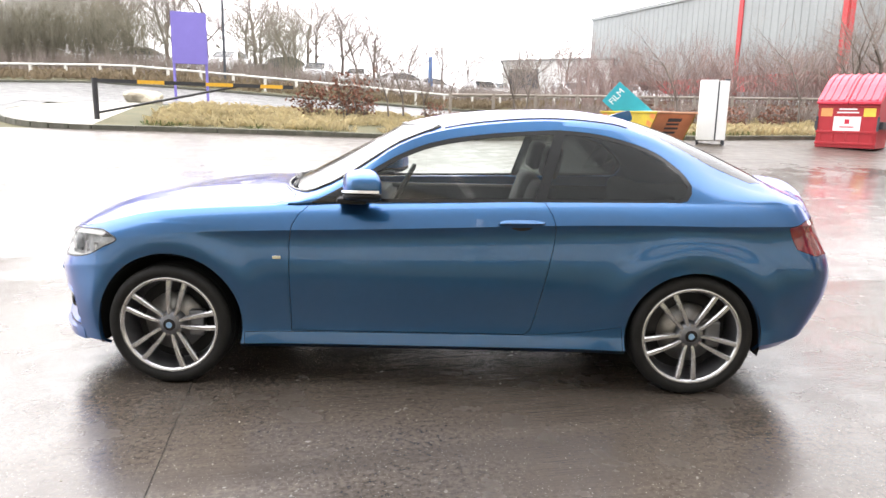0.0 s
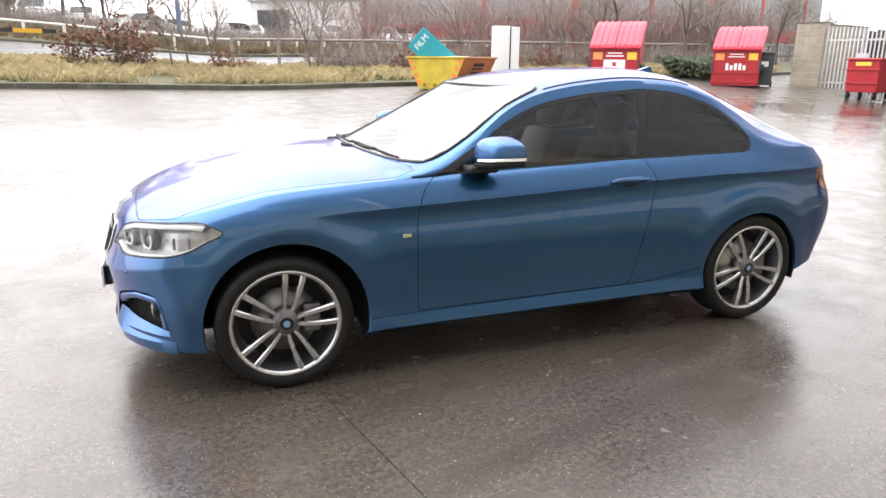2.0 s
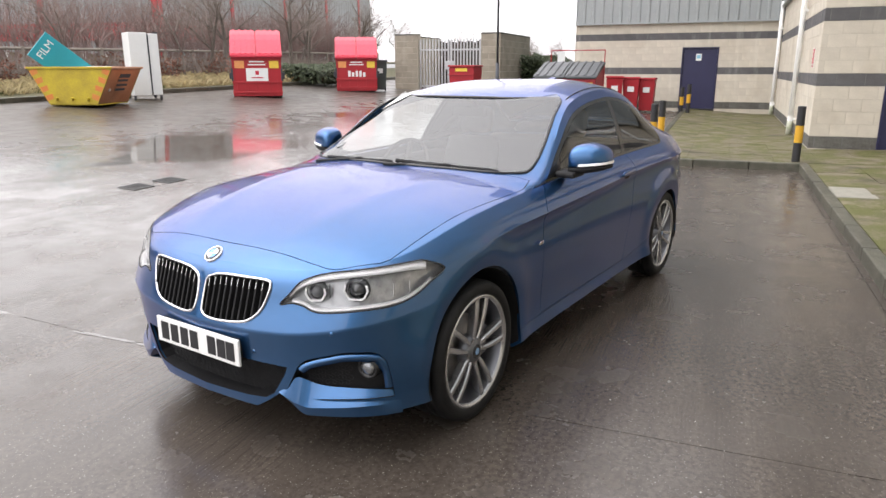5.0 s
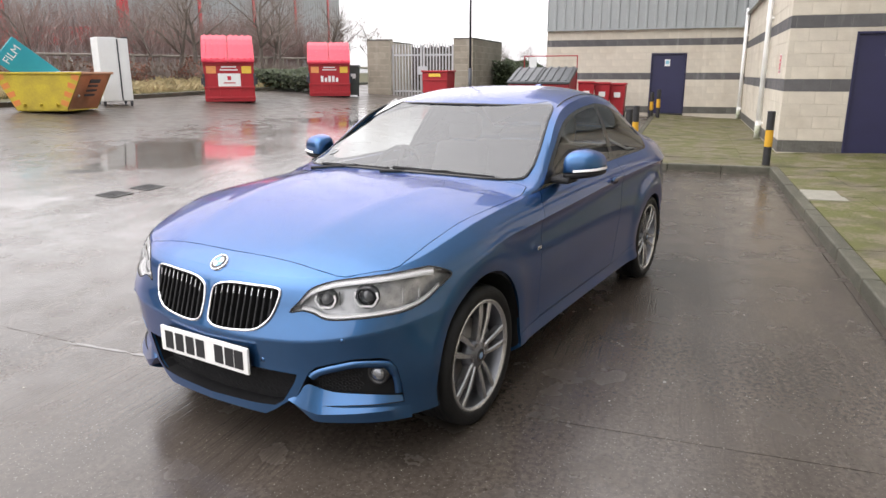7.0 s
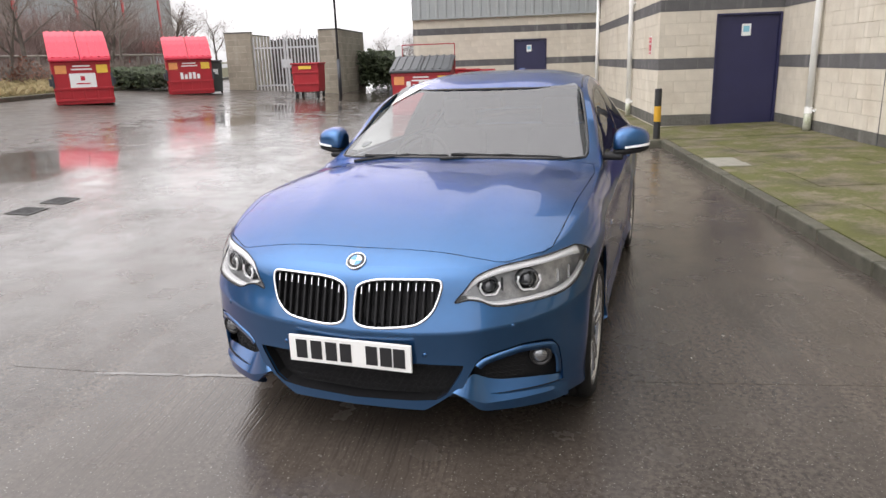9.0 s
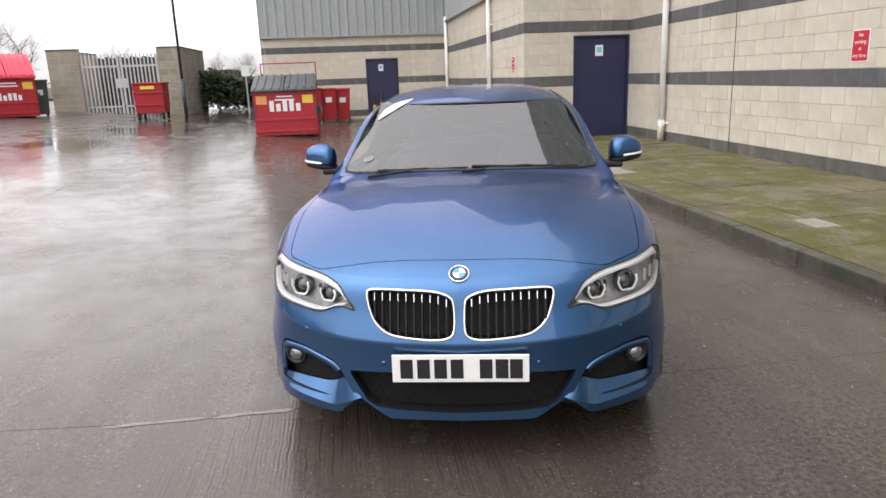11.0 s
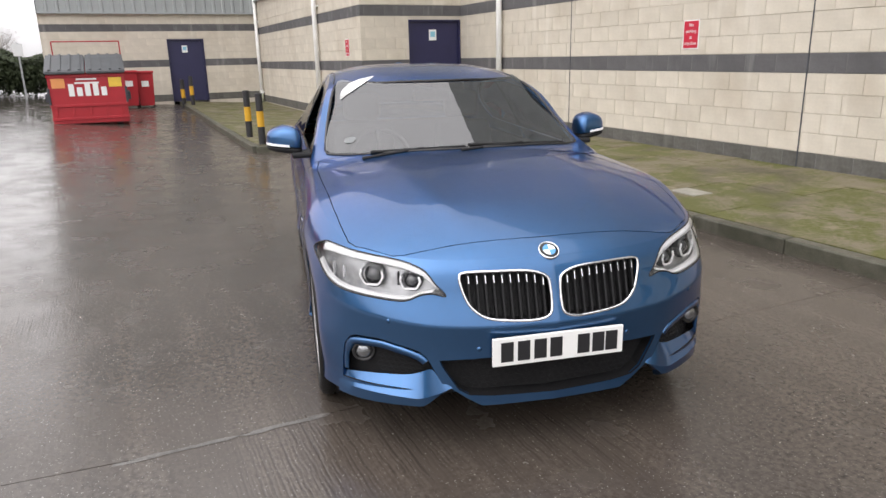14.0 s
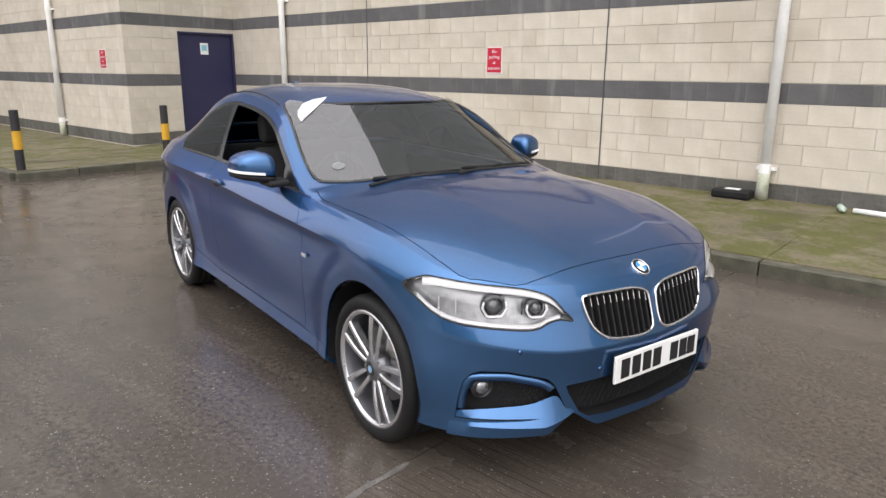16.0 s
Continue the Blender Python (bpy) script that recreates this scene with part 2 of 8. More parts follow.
    l.new(sheet_w.outputs[0], spread.inputs[0])
    l.new(shed.outputs[0], spread.inputs[1])
    l.new(spread.outputs[0], b.inputs["Coat Weight"])
    b.inputs["Coat Roughness"].default_value, b.inputs["Coat IOR"].default_value = 0.13, 1.33
    bp = n.new("ShaderNodeBump")
    bp.inputs["Distance"].default_value = 0.006
    st = ramp(pool, 0.0, 1.0, 0.34, 0.015)
    l.new(st, bp.inputs["Strength"])
    hgt = n.new("ShaderNodeMath")
    hgt.operation = "MULTIPLY_ADD"
    hgt.inputs[1].default_value = 0.5
    l.new(noise_of(70, 3), hgt.inputs[0])
    if lines:
        lined = n.new("ShaderNodeMath")
        lined.operation = "MULTIPLY"
        l.new(grooves, lined.inputs[0])
        l.new(ramp(patches, 0.0, 1.0, 0.15, 1.0), lined.inputs[1])
        l.new(lined.outputs[0], hgt.inputs[2])
    else:
        l.new(noise_of(30, 4), hgt.inputs[2])
    l.new(hgt.outputs[0], bp.inputs["Height"])
    l.new(bp.outputs[0], b.inputs["Normal"])
    return m


concrete = wet_concrete("wet_concrete", (0.072, 0.0595, 0.049), 0.485)
asphalt = wet_concrete("wet_asphalt", (0.05, 0.05, 0.05), 0.55, False)
soil = shade("winter_soil_and_grass", (0.11, 0.095, 0.045), rough=0.9, second=(0.045, 0.05, 0.02), scale=1.5, bump=0.6, bump_scale=25)
kerb_stone = shade("weathered_kerb_concrete", (0.105, 0.098, 0.075), rough=0.5, second=(0.04, 0.042, 0.026), scale=9, bump=0.4, bump_scale=80, random_object=0.15)
moss = shade("mossy_paving", (0.150, 0.128, 0.082), rough=0.7, second=(0.082, 0.084, 0.018), scale=2.8, bump=0.8, bump_scale=45, random_object=0.06)
moss.node_tree.nodes["Map Range"].inputs[1].default_value, moss.node_tree.nodes["Map Range"].inputs[2].default_value = 0.45, 0.57
moss_joint = shade("mossy_joint", (0.10, 0.098, 0.04), rough=0.9, second=(0.055, 0.06, 0.02), scale=6)
iron = shade("cast_iron", (0.09, 0.085, 0.08), rough=0.5, metal=0.5, var=0.3, scale=20)
light_slab = shade("pale_cover_slab", (0.26, 0.25, 0.21), rough=0.6, var=0.2, scale=8, bump=0.3, bump_scale=80)

# one sheet to the horizon, finer near the yard
bm = bmesh.new()
ticks = sorted({*np.linspace(-40, 60, 51).round(2), -70, -120, -250, -600, -1500, 90, 140, 260, 600, 1500})
rows = [[bm.verts.new((x, y, float(ground_z(x, y)) - 0.03)) for x in ticks] for y in ticks]
for a in range(len(ticks) - 1):
    for b in range(len(ticks) - 1):
        bm.faces.new((rows[a][b], rows[a][b + 1], rows[a + 1][b + 1], rows[a + 1][b]))
tagged(part("ground", bm, soil), "rough winter grass and soil beyond the yard", "ground", kind="structure")


def sheet(bm, s0, s1, r0, r1, ns, nr, lift=0.0, rows_z=None, thick=0.0):
    """A strip of ground in site coordinates that follows the lie of the land."""
    grid_v = []
    for i in range(nr + 1):
        r = r0 + (r1 - r0) * i / nr
        line = []
        for j in range(ns + 1):
            s = s0 + (s1 - s0) * j / ns
            p = SITE @ Vector((s, r, 0))
            z = float(ground_z(p.x, p.y)) + lift + (rows_z(s, r) if rows_z else 0)
            line.append(bm.verts.new((p.x, p.y, z)))
        grid_v.append(line)
    for i in range(nr):
        for j in range(ns):
            bm.faces.new((grid_v[i][j], grid_v[i][j + 1], grid_v[i + 1][j + 1], grid_v[i + 1][j]))
    if thick:
        edge = [e for e in bm.edges if e.is_boundary]
        r = bmesh.ops.extrude_edge_only(bm, edges=edge)
        for v in r["geom"]:
            if isinstance(v, bmesh.types.BMVert):
                v.co.z -= thick


yard = new("yard")
tagged(yard, "wet brushed concrete yard with puddles and joints", "concrete yard", kind="structure")
joint_mat = shade("joint_filler", (0.040, 0.036, 0.031), rough=0.5, var=0.3, scale=10)
bm = bmesh.new()
sheet(bm, -42, 46, -9, 13.05, 160, 60, -0.007)
part("joint_bed", bm, joint_mat, yard)
s_joints = [-41.45 + 4.45 * k for k in range(20)]
r_joints = [-9, -2.56, 4.62, 9.1, 13.05]
for s0, s1 in zip(s_joints, s_joints[1:]):
    for r0, r1 in zip(r_joints, r_joints[1:]):
        bm = bmesh.new()
        sheet(bm, s0 + 0.0025, s1 - 0.0025, r0 + 0.003, r1 - 0.003, 6, 8, 0.0, thick=0.006)
        part("slab", bm, concrete, yard)

# water along the joint in front of the car: its sky glint is partly painted pale
wet_glint = shade("wet_joint_glint", (0.115, 0.107, 0.098), rough=0.12, var=0.5, scale=14, bump=0.10, bump_scale=70, coat=0.4)
rng = random.Random(11)
r = 1.15
while r < 5.5:
    ln, wd = rng.uniform(0.15, 0.7), rng.uniform(0.008, 0.034)
    c = SITE @ Vector((s_joints[9] + rng.uniform(-0.03, 0.02), r + ln / 2, 0))
    bm = bmesh.new()
    vs = []
    for k in range(20):
        a = 2 * math.pi * k / 20
        p = SITE @ Vector((s_joints[9] - 0.012 + wd * math.cos(a) * rng.uniform(0.35, 1.35), r + ln / 2 + ln / 2 * math.sin(a) * rng.uniform(0.85, 1.05), 0))
        vs.append(bm.verts.new((p.x, p.y, float(ground_z(p.x, p.y)) + 0.0025)))
    bm.faces.new(vs)
    bmesh.ops.recalc_face_normals(bm, faces=bm.faces)
    part("worn_patch", bm, wet_glint, yard, "wet strip along the joint, tinted pale for its glint")
    r += ln + rng.uniform(-0.05, 0.25)

# pale grit lying on the wet concrete
vs, fs = [], []
for k in range(700):
    if k < 170:
        at = (rng.uniform(-7, 7), rng.uniform(-2.4, 6.5))
    elif k < 520:
        at = (rng.uniform(-5, 7.5), -2.555 + abs(rng.gauss(0, 0.03)))
    else:
        at = (rng.uniform(-4.5, 3), -2.4 + 2.2 * rng.random() ** 1.6)
    p = SITE @ Vector((*at, 0))
    z, a, q = float(ground_z(p.x, p.y)), rng.uniform(0, 6.3), rng.uniform(0.0025, 0.0065) if k < 120 else rng.uniform(0.0015, 0.0035)
    i = len(vs)
    vs += [(p.x + q * math.cos(a + k * 1.57) * rng.uniform(0.7, 1.3), p.y + q * math.sin(a + k * 1.57), z + 0.001) for k in range(4)] + [(p.x, p.y, z + q * 0.8)]
    fs += [(i + k, i + (k + 1) % 4, i + 4) for k in range(4)]
me = bpy.data.meshes.new("grit")
me.from_pydata(vs, [], fs)
me.materials.append(shade("pale_grit", (0.34, 0.32, 0.28), rough=0.7, var=0.2, scale=20))
tagged(new("grit", me), "pale chips of grit on the wet concrete", "grit", kind="stuff")

# kerbs and pavement along the building
pavement = new("pavement")
tagged(pavement, "mossy concrete pavement with a worn kerb", "pavement", kind="structure")
KERB_R, PAVE_Z = -2.62, 0.115


def pave_rise(s, r):
    return PAVE_Z + 0.028 * max(0.0, -2.7 - r)


def kerb_run(s0, r0, s1, r1, parent, lift=PAVE_Z, length=0.9, width=0.125, zfun=None):
    n = max(1, round(math.hypot(s1 - s0, r1 - r0) / length))
    for k in range(n):
        a = (s0 + (s1 - s0) * k / n, r0 + (r1 - r0) * k / n)
        b = (s0 + (s1 - s0) * (k + 1) / n, r0 + (r1 - r0) * (k + 1) / n)
        ln = math.hypot(b[0] - a[0], b[1] - a[1])
        z = site_ground((a[0] + b[0]) / 2, (a[1] + b[1]) / 2)
        bm = bmesh.new()
        box(bm, 0.004, ln - 0.004, -width / 2, width / 2, -0.12, lift + random.uniform(-0.004, 0.004), bevel=0.014)
        ob = part("kerb_stone", bm, kerb_stone, parent)
        za, zb = site_ground(*a), site_ground(*b)
        ob.matrix_world = site(a[0], a[1], za, math.degrees(math.atan2(b[1] - a[1], b[0] - a[0]))) @ Matrix.Rotation(-math.atan2(zb - za, ln), 4, "Y")


kerb_run(-13.5, KERB_R - 0.06, 7.62, KERB_R - 0.06, pavement)
kerb_run(7.68, KERB_R - 0.12, 7.68, -0.25, pavement)
kerb_run(7.74, -0.25, 20.3, -0.25, pavement)


def flags(s0, s1, r0, r1, ds, dr):
    ns, nr = max(1, round((s1 - s0) / ds)), max(1, round((r1 - r0) / dr))
    for i in range(ns):
        for j in range(nr):
            a, b = s0 + (s1 - s0) * i / ns, s0 + (s1 - s0) * (i + 1) / ns
            c, d = r0 + (r1 - r0) * j / nr, r0 + (r1 - r0) * (j + 1) / nr
            bm = bmesh.new()
            off = random.uniform(-0.004, 0.003)
            sheet(bm, a + 0.002, b - 0.002, c + 0.002, d - 0.002, 1, 1, 0.0, lambda s, r: pave_rise(s, r) + off, thick=0.03)
            part("paving_slab", bm, moss, pavement)


bm = bmesh.new()
sheet(bm, -13.5, 9.9, -5.3, KERB_R - 0.1, 20, 4, -0.008, pave_rise)
sheet(bm, 7.7, 20.5, -3.0, -0.3, 16, 4, -0.008, pave_rise)
part("bedding", bm, moss_joint, pavement)
flags(-13.5, 7.6, -5.22, KERB_R - 0.125, 0.9, 0.62)
flags(7.745, 9.85, -5.22, -2.93, 0.9, 0.62)
flags(7.745, 20.38, -2.93, -0.315, 0.9, 0.62)
# pale inspection covers set in the pavement
for s, r, a, b in ((1.0, -3.30, 0.34, 0.24), (4.95, -2.95, 0.75, 0.42)):
    bm = bmesh.new()
    box(bm, -a / 2, a / 2, -b / 2, b / 2, -0.03, 0.006, bevel=0.004)
    cov = tagged(part("inspection_cover", bm, light_slab), "pale concrete inspection cover in the pavement", "cover")
    cov.matrix_world = site(s, r, pave_rise(s, r) + 0.002)
# yard gully
grate_iron = shade("dark_gully_iron", (0.03, 0.03, 0.03), rough=0.55, var=0.3, scale=20)
for gs, gr in ((2.30, 4.74), (1.80, 4.76)):
    gully = thing("gully_grate", "dark iron gully grate set in the yard", "drain grate", "gully grates", m=site(gs, gr, site_ground(gs, gr) + 0.001) @ Matrix.Rotation(math.atan2(site_ground(gs, gr + 0.2) - site_ground(gs, gr - 0.2), 0.4), 4, "X") @ Matrix.Rotation(-math.atan2(site_ground(gs + 0.2, gr) - site_ground(gs - 0.2, gr), 0.4), 4, "Y") @ Matrix.Diagonal((0.80, 0.80, 1, 1)))
    bm = bmesh.new()
    for x0, x1, y0, y1 in ((-0.19, 0.19, -0.16, -0.13), (-0.19, 0.19, 0.13, 0.16), (-0.19, -0.16, -0.13, 0.13), (0.16, 0.19, -0.13, 0.13)):
        box(bm, x0, x1, y0, y1, -0.01, 0.006)
    part("frame", bm, grate_iron, gully)
    for k in range(7):
        bm = bmesh.new()
        box(bm, -0.148 + 0.045 * k, -0.126 + 0.045 * k, -0.13, 0.13, -0.01, 0.004)
        part("bar", bm, grate_iron, gully)

# road and verges beyond the yard
road = new("road")
tagged(road, "wet asphalt road beyond the verge", "road", kind="structure")
bm = bmesh.new()
sheet(bm, -60, 60, 18.6, 26.0, 40, 6, 0.012)
sheet(bm, -60, -8.3, 9.0, 18.6, 20, 8, 0.008)
part("surface", bm, asphalt, road)
bm = bmesh.new()
sheet(bm, -60, -9, 13.05, 18.7, 20, 4, 0.01)
part("entrance", bm, asphalt, road)
bm = bmesh.new()
sheet(bm, -30, 60, 38, 75, 30, 8, 0.02)
tagged(part("car_park", bm, asphalt), "wet asphalt car park across the road", "car park", kind="structure")

# ---- the building ----
block_cream = shade("cream_concrete_block", (0.555, 0.508, 0.425), rough=0.85, var=0.10, scale=4, bump=0.5, bump_scale=120, random_object=0.05)
block_old = shade("grubby_block", (0.36, 0.32, 0.255), rough=0.85, second=(0.24, 0.215, 0.17), scale=3, bump=0.5, bump_scale=120, random_object=0.12)
block_grey = shade("grey_concrete_block", (0.105, 0.102, 0.105), rough=0.8, var=0.18, scale=4, bump=0.5, bump_scale=120, random_object=0.10)
block_base = shade("stained_base_block", (0.15, 0.145, 0.135), rough=0.75, second=(0.055, 0.053, 0.042), scale=2.5, bump=0.5, bump_scale=100, random_object=0.15)
dark_mortar = shade("grey_mortar", (0.15, 0.146, 0.142), rough=0.9, var=0.2, scale=6)
mortar = shade("mortar", (0.50, 0.455, 0.38), rough=0.9, var=0.12, scale=6)
cladding = shade("grey_profiled_cladding", (0.30, 0.32, 0.32), rough=0.45, var=0.06, scale=1.0)
door_blue = shade("navy_door_paint", (0.018, 0.018, 0.062), rough=0.45, var=0.10, scale=3)
pipe_white = shade("white_plastic_pipe", (0.82, 0.82, 0.80), rough=0.4, var=0.08, scale=3)
pipe_mossy = shade("algae_stained_pipe", (0.62, 0.62, 0.56), rough=0.5, second=(0.20, 0.23, 0.11), scale=7)


def weather(m, pale, dark, amount):
    """Lime streaks and damp patches that run on from block to block."""
    n, l = m.node_tree.nodes, m.node_tree.links
    b = n["Principled BSDF"]
    src = b.inputs["Base Color"].links[0].from_socket
    ge = n.new("ShaderNodeNewGeometry")
    for scale, lo, hi, colour in (((2.6, 2.6, 0.30), 0.58, 0.74, pale), ((0.9, 0.9, 0.7), 0.52, 0.78, dark)):
        mp, no, mr, mx = (n.new("ShaderNode" + k) for k in ("Mapping", "TexNoise", "MapRange", "Mix"))
        mp.inputs["Scale"].default_value = scale
        no.inputs["Scale"].default_value, no.inputs["Detail"].default_value = 1.6, 6
        for k, v in enumerate((lo, hi, 0.0, amount)):
            mr.inputs[k + 1].default_value = v
        mx.data_type = "RGBA"
        mx.inputs["B"].default_value = (*colour, 1)
        l.new(ge.outputs["Position"], mp.inputs["Vector"])
        l.new(mp.outputs[0], no.inputs["Vector"])
        l.new(no.outputs[0], mr.inputs[0])
        l.new(mr.outputs[0], mx.inputs["Factor"])
        l.new(src, mx.inputs["A"])
        src = mx.outputs["Result"]
    l.new(src, b.inputs["Base Color"])


weather(block_cream, (0.70, 0.66, 0.58), (0.36, 0.30, 0.22), 0.55)
weather(block_old, (0.42, 0.39, 0.33), (0.13, 0.12, 0.09), 0.6)
weather(block_grey, (0.34, 0.33, 0.32), (0.055, 0.055, 0.055), 0.5)
weather(block_base, (0.22, 0.21, 0.19), (0.04, 0.045, 0.03), 0.5)
weather(moss, (0.21, 0.18, 0.12), (0.042, 0.036, 0.020), 0.95)
weather(kerb_stone, (0.16, 0.15, 0.12), (0.035, 0.038, 0.02), 0.6)
weather(mortar, (0.60, 0.56, 0.50), (0.28, 0.24, 0.18), 0.5)
COURSE, BLOCK = 0.218, 0.44
BASE_Z = 0.14
TOP_COURSES = 15


def course_material(c, plain=False):
    return block_old if plain else block_base if c == 0 else block_grey if c in (5, 10) else block_cream


block_meshes = {}


def block_mesh(length):
    key = round(length, 2)
    if key not in block_meshes:
        bm = bmesh.new()
        box(bm, 0.0035, key - 0.0035, -0.05, 0.003, 0.0035, COURSE - 0.0035)
        es = [e for e in bm.edges if sum(v.co.y > 0 for v in e.verts) == 2]
        bmesh.ops.bevel(bm, geom=es, offset=0.003, segments=1, affect="EDGES")
        block_meshes[key] = bm
    return block_meshes[key]


def block_wall(name, label, s0, r0, s1, r1, z0, courses=TOP_COURSES, holes=(), near=None, thick=0.25, plain=False):
    """A block wall from (s0, r0) to (s1, r1); its face lies on the left of that way. holes: (from, to, top) along it."""
    wall = new(name)
    tagged(wall, label, "block wall", kind="structure")
    ln = math.hypot(s1 - s0, r1 - r0)
    m = site(s0, r0, z0, math.degrees(math.atan2(r1 - r0, s1 - s0)))
    core = bmesh.new()
    spans, at = [], 0.0
    for a, b, t in sorted(holes):
        spans.append((at, a, 0.0))
        spans.append((a, b, t))
        at = b
    spans.append((at, ln, 0.0))
    for a, b, t in spans:
        if b - a > 0.01:
            box(core, a, b, -thick, -0.004, t - (0.3 if t == 0 else 0), courses * COURSE)
    ob = part("core", core, mortar, wall)
    ob.matrix_world = m
    for c in (() if plain else (0, 5, 10)):
        bm = bmesh.new()
        for a, b, t in spans:
            if b - a > 0.01 and t <= c * COURSE:
                box(bm, a, b, -0.02, 0.0012, c * COURSE + 0.002, (c + 1) * COURSE - 0.002)
        if bm.verts:
            part("band_mortar", bm, dark_mortar, wall).matrix_world = m
        else:
            bm.free()
    shared, rest = {}, {}
    singles = 0
    for c in range(courses):
        x = -BLOCK / 2 if c % 2 else 0.0
        while x < ln - 0.01:
            a, b = max(0.0, x), min(ln, x + BLOCK)
            x += BLOCK
            zc = (c + 0.5) * COURSE
            pieces = [(a, b)]
            for h0, h1, top_z in holes:
                if zc < top_z:
                    pieces = [q for p, e in pieces for q in ((p, min(e, h0)), (max(p, h1), e)) if q[1] - q[0] > 0.03]
            for p, e in pieces:
                mat = course_material(c, plain)
                if near and near[0] < p < near[1] and singles < 300 and zc < near[2]:
                    key = (round(e - p, 2), mat.name)
                    if key not in shared:
                        me = bpy.data.meshes.new("block")
                        block_mesh(e - p).to_mesh(me)
                        me.materials.append(mat)
                        shared[key] = me
                    ob = new("block", shared[key])
                    ob.parent = wall
                    ob.matrix_world = m @ Matrix.Translation((p, random.uniform(-0.0015, 0.0015), c * COURSE))
                    singles += 1
                else:
                    bm = rest.setdefault(mat.name, (bmesh.new(), mat))[0]
                    box(bm, p + 0.0035, e - 0.0035, -0.05, 0.003, c * COURSE + 0.0035, (c + 1) * COURSE - 0.0035)
    for bm, mat in rest.values():
        ob = part("blocks", bm, mat, wall)
        ob["kind"] = "stuff"
        ob.matrix_world = m
    return wall, m


def clad_wall(name, s0, r0, s1, r1, z0, z1):
    """Ribbed metal cladding above the blockwork."""
    ln = math.hypot(s1 - s0, r1 - r0)
    bm = bmesh.new()
    pts, x = [], 0.0
    while x < ln:
        for dx, dy in ((0, 0), (0.10, 0), (0.125, 0.03), (0.19, 0.03), (0.215, 0)):
            if x + dx <= ln:
                pts.append((x + dx, 0.06 + dy))
        x += 0.3
    lo = [bm.verts.new((a, b, z0)) for a, b in pts]
    hi = [bm.verts.new((a, b, z1)) for a, b in pts]
    for k in range(len(pts) - 1):
        bm.faces.new((lo[k], lo[k + 1], hi[k + 1], hi[k]))
    box(bm, 0, ln, -0.25, 0.055, z0, z1)
    box(bm, 0, ln, 0.0, 0.12, z0 - 0.05, z0)
    ob = tagged(part(name, bm, cladding), "grey ribbed metal cladding above the blocks", "cladding", kind="structure")
    ob.matrix_world = site(s0, r0, 0, math.degrees(math.atan2(r1 - r0, s1 - s0)))
    return ob


# Walls run so that their face lies towards the yard (on the left of their way).
WALL_R, BAY_S, SIDE_R, END_S = -5.22, 9.85, -2.93, 20.42
TOPZ = BASE_Z + TOP_COURSES * COURSE
block_wall("wall_south", "cream block wall with two dark grey bands", -24.0, WALL_R, BAY_S, WALL_R, BASE_Z, near=(20.0, 30.5, 2.6))
DOOR_B = (0.02, 1.23, 2.11)
block_wall("wall_bay", "cream block return wall with a navy door", BAY_S, WALL_R, BAY_S, SIDE_R, BASE_Z, holes=(DOOR_B,), near=(0, 3, 3.3))
block_wall("wall_side", "cream block wall with dark grey bands", BAY_S, SIDE_R, END_S, SIDE_R, BASE_Z, near=(0, 10.6, 2.6))
DOOR_A = (1.79, 2.91, 1.94)
block_wall("wall_end", "cream block end wall with a navy door", END_S, SIDE_R, END_S, 3.5, BASE_Z + 0.13, holes=(DOOR_A,), near=(0, 6.5, 3.3))
clad_wall("cladding_south", -24.0, WALL_R, BAY_S, WALL_R, TOPZ, 12.6)
clad_wall("cladding_bay", BAY_S, WALL_R, BAY_S, SIDE_R, TOPZ, 12.6)
clad_wall("cladding_side", BAY_S, SIDE_R, END_S, SIDE_R, TOPZ, 12.6)
clad_wall("cladding_end", END_S, SIDE_R, END_S, 3.5, BASE_Z + 0.13 + 12.6 * COURSE, 12.6)
bm = bmesh.new()
box(bm, -24, 45, -25, WALL_R - 0.25, 7.3, 12.6)
box(bm, BAY_S + 0.25, 45, WALL_R - 0.25, SIDE_R - 0.25, 7.3, 12.6)
box(bm, END_S + 0.25, 45, SIDE_R - 0.25, 3.5, 7.3, 12.6)
box(bm, END_S + 0.25, 45, 3.3, 3.5, 0.0, 12.4)
box(bm, 44.8, 45, -25, 3.3, 0.0, 12.4)
box(bm, -24, 44.8, -25, -24.8, 0.0, 12.4)
box(bm, -24, -23.8, -24.8, WALL_R - 0.25, 0.0, 12.4)
roof = tagged(part("building_roof", bm, cladding), "flat grey roof and rear walls of the building", "roof", kind="structure")
roof.matrix_world = SITE


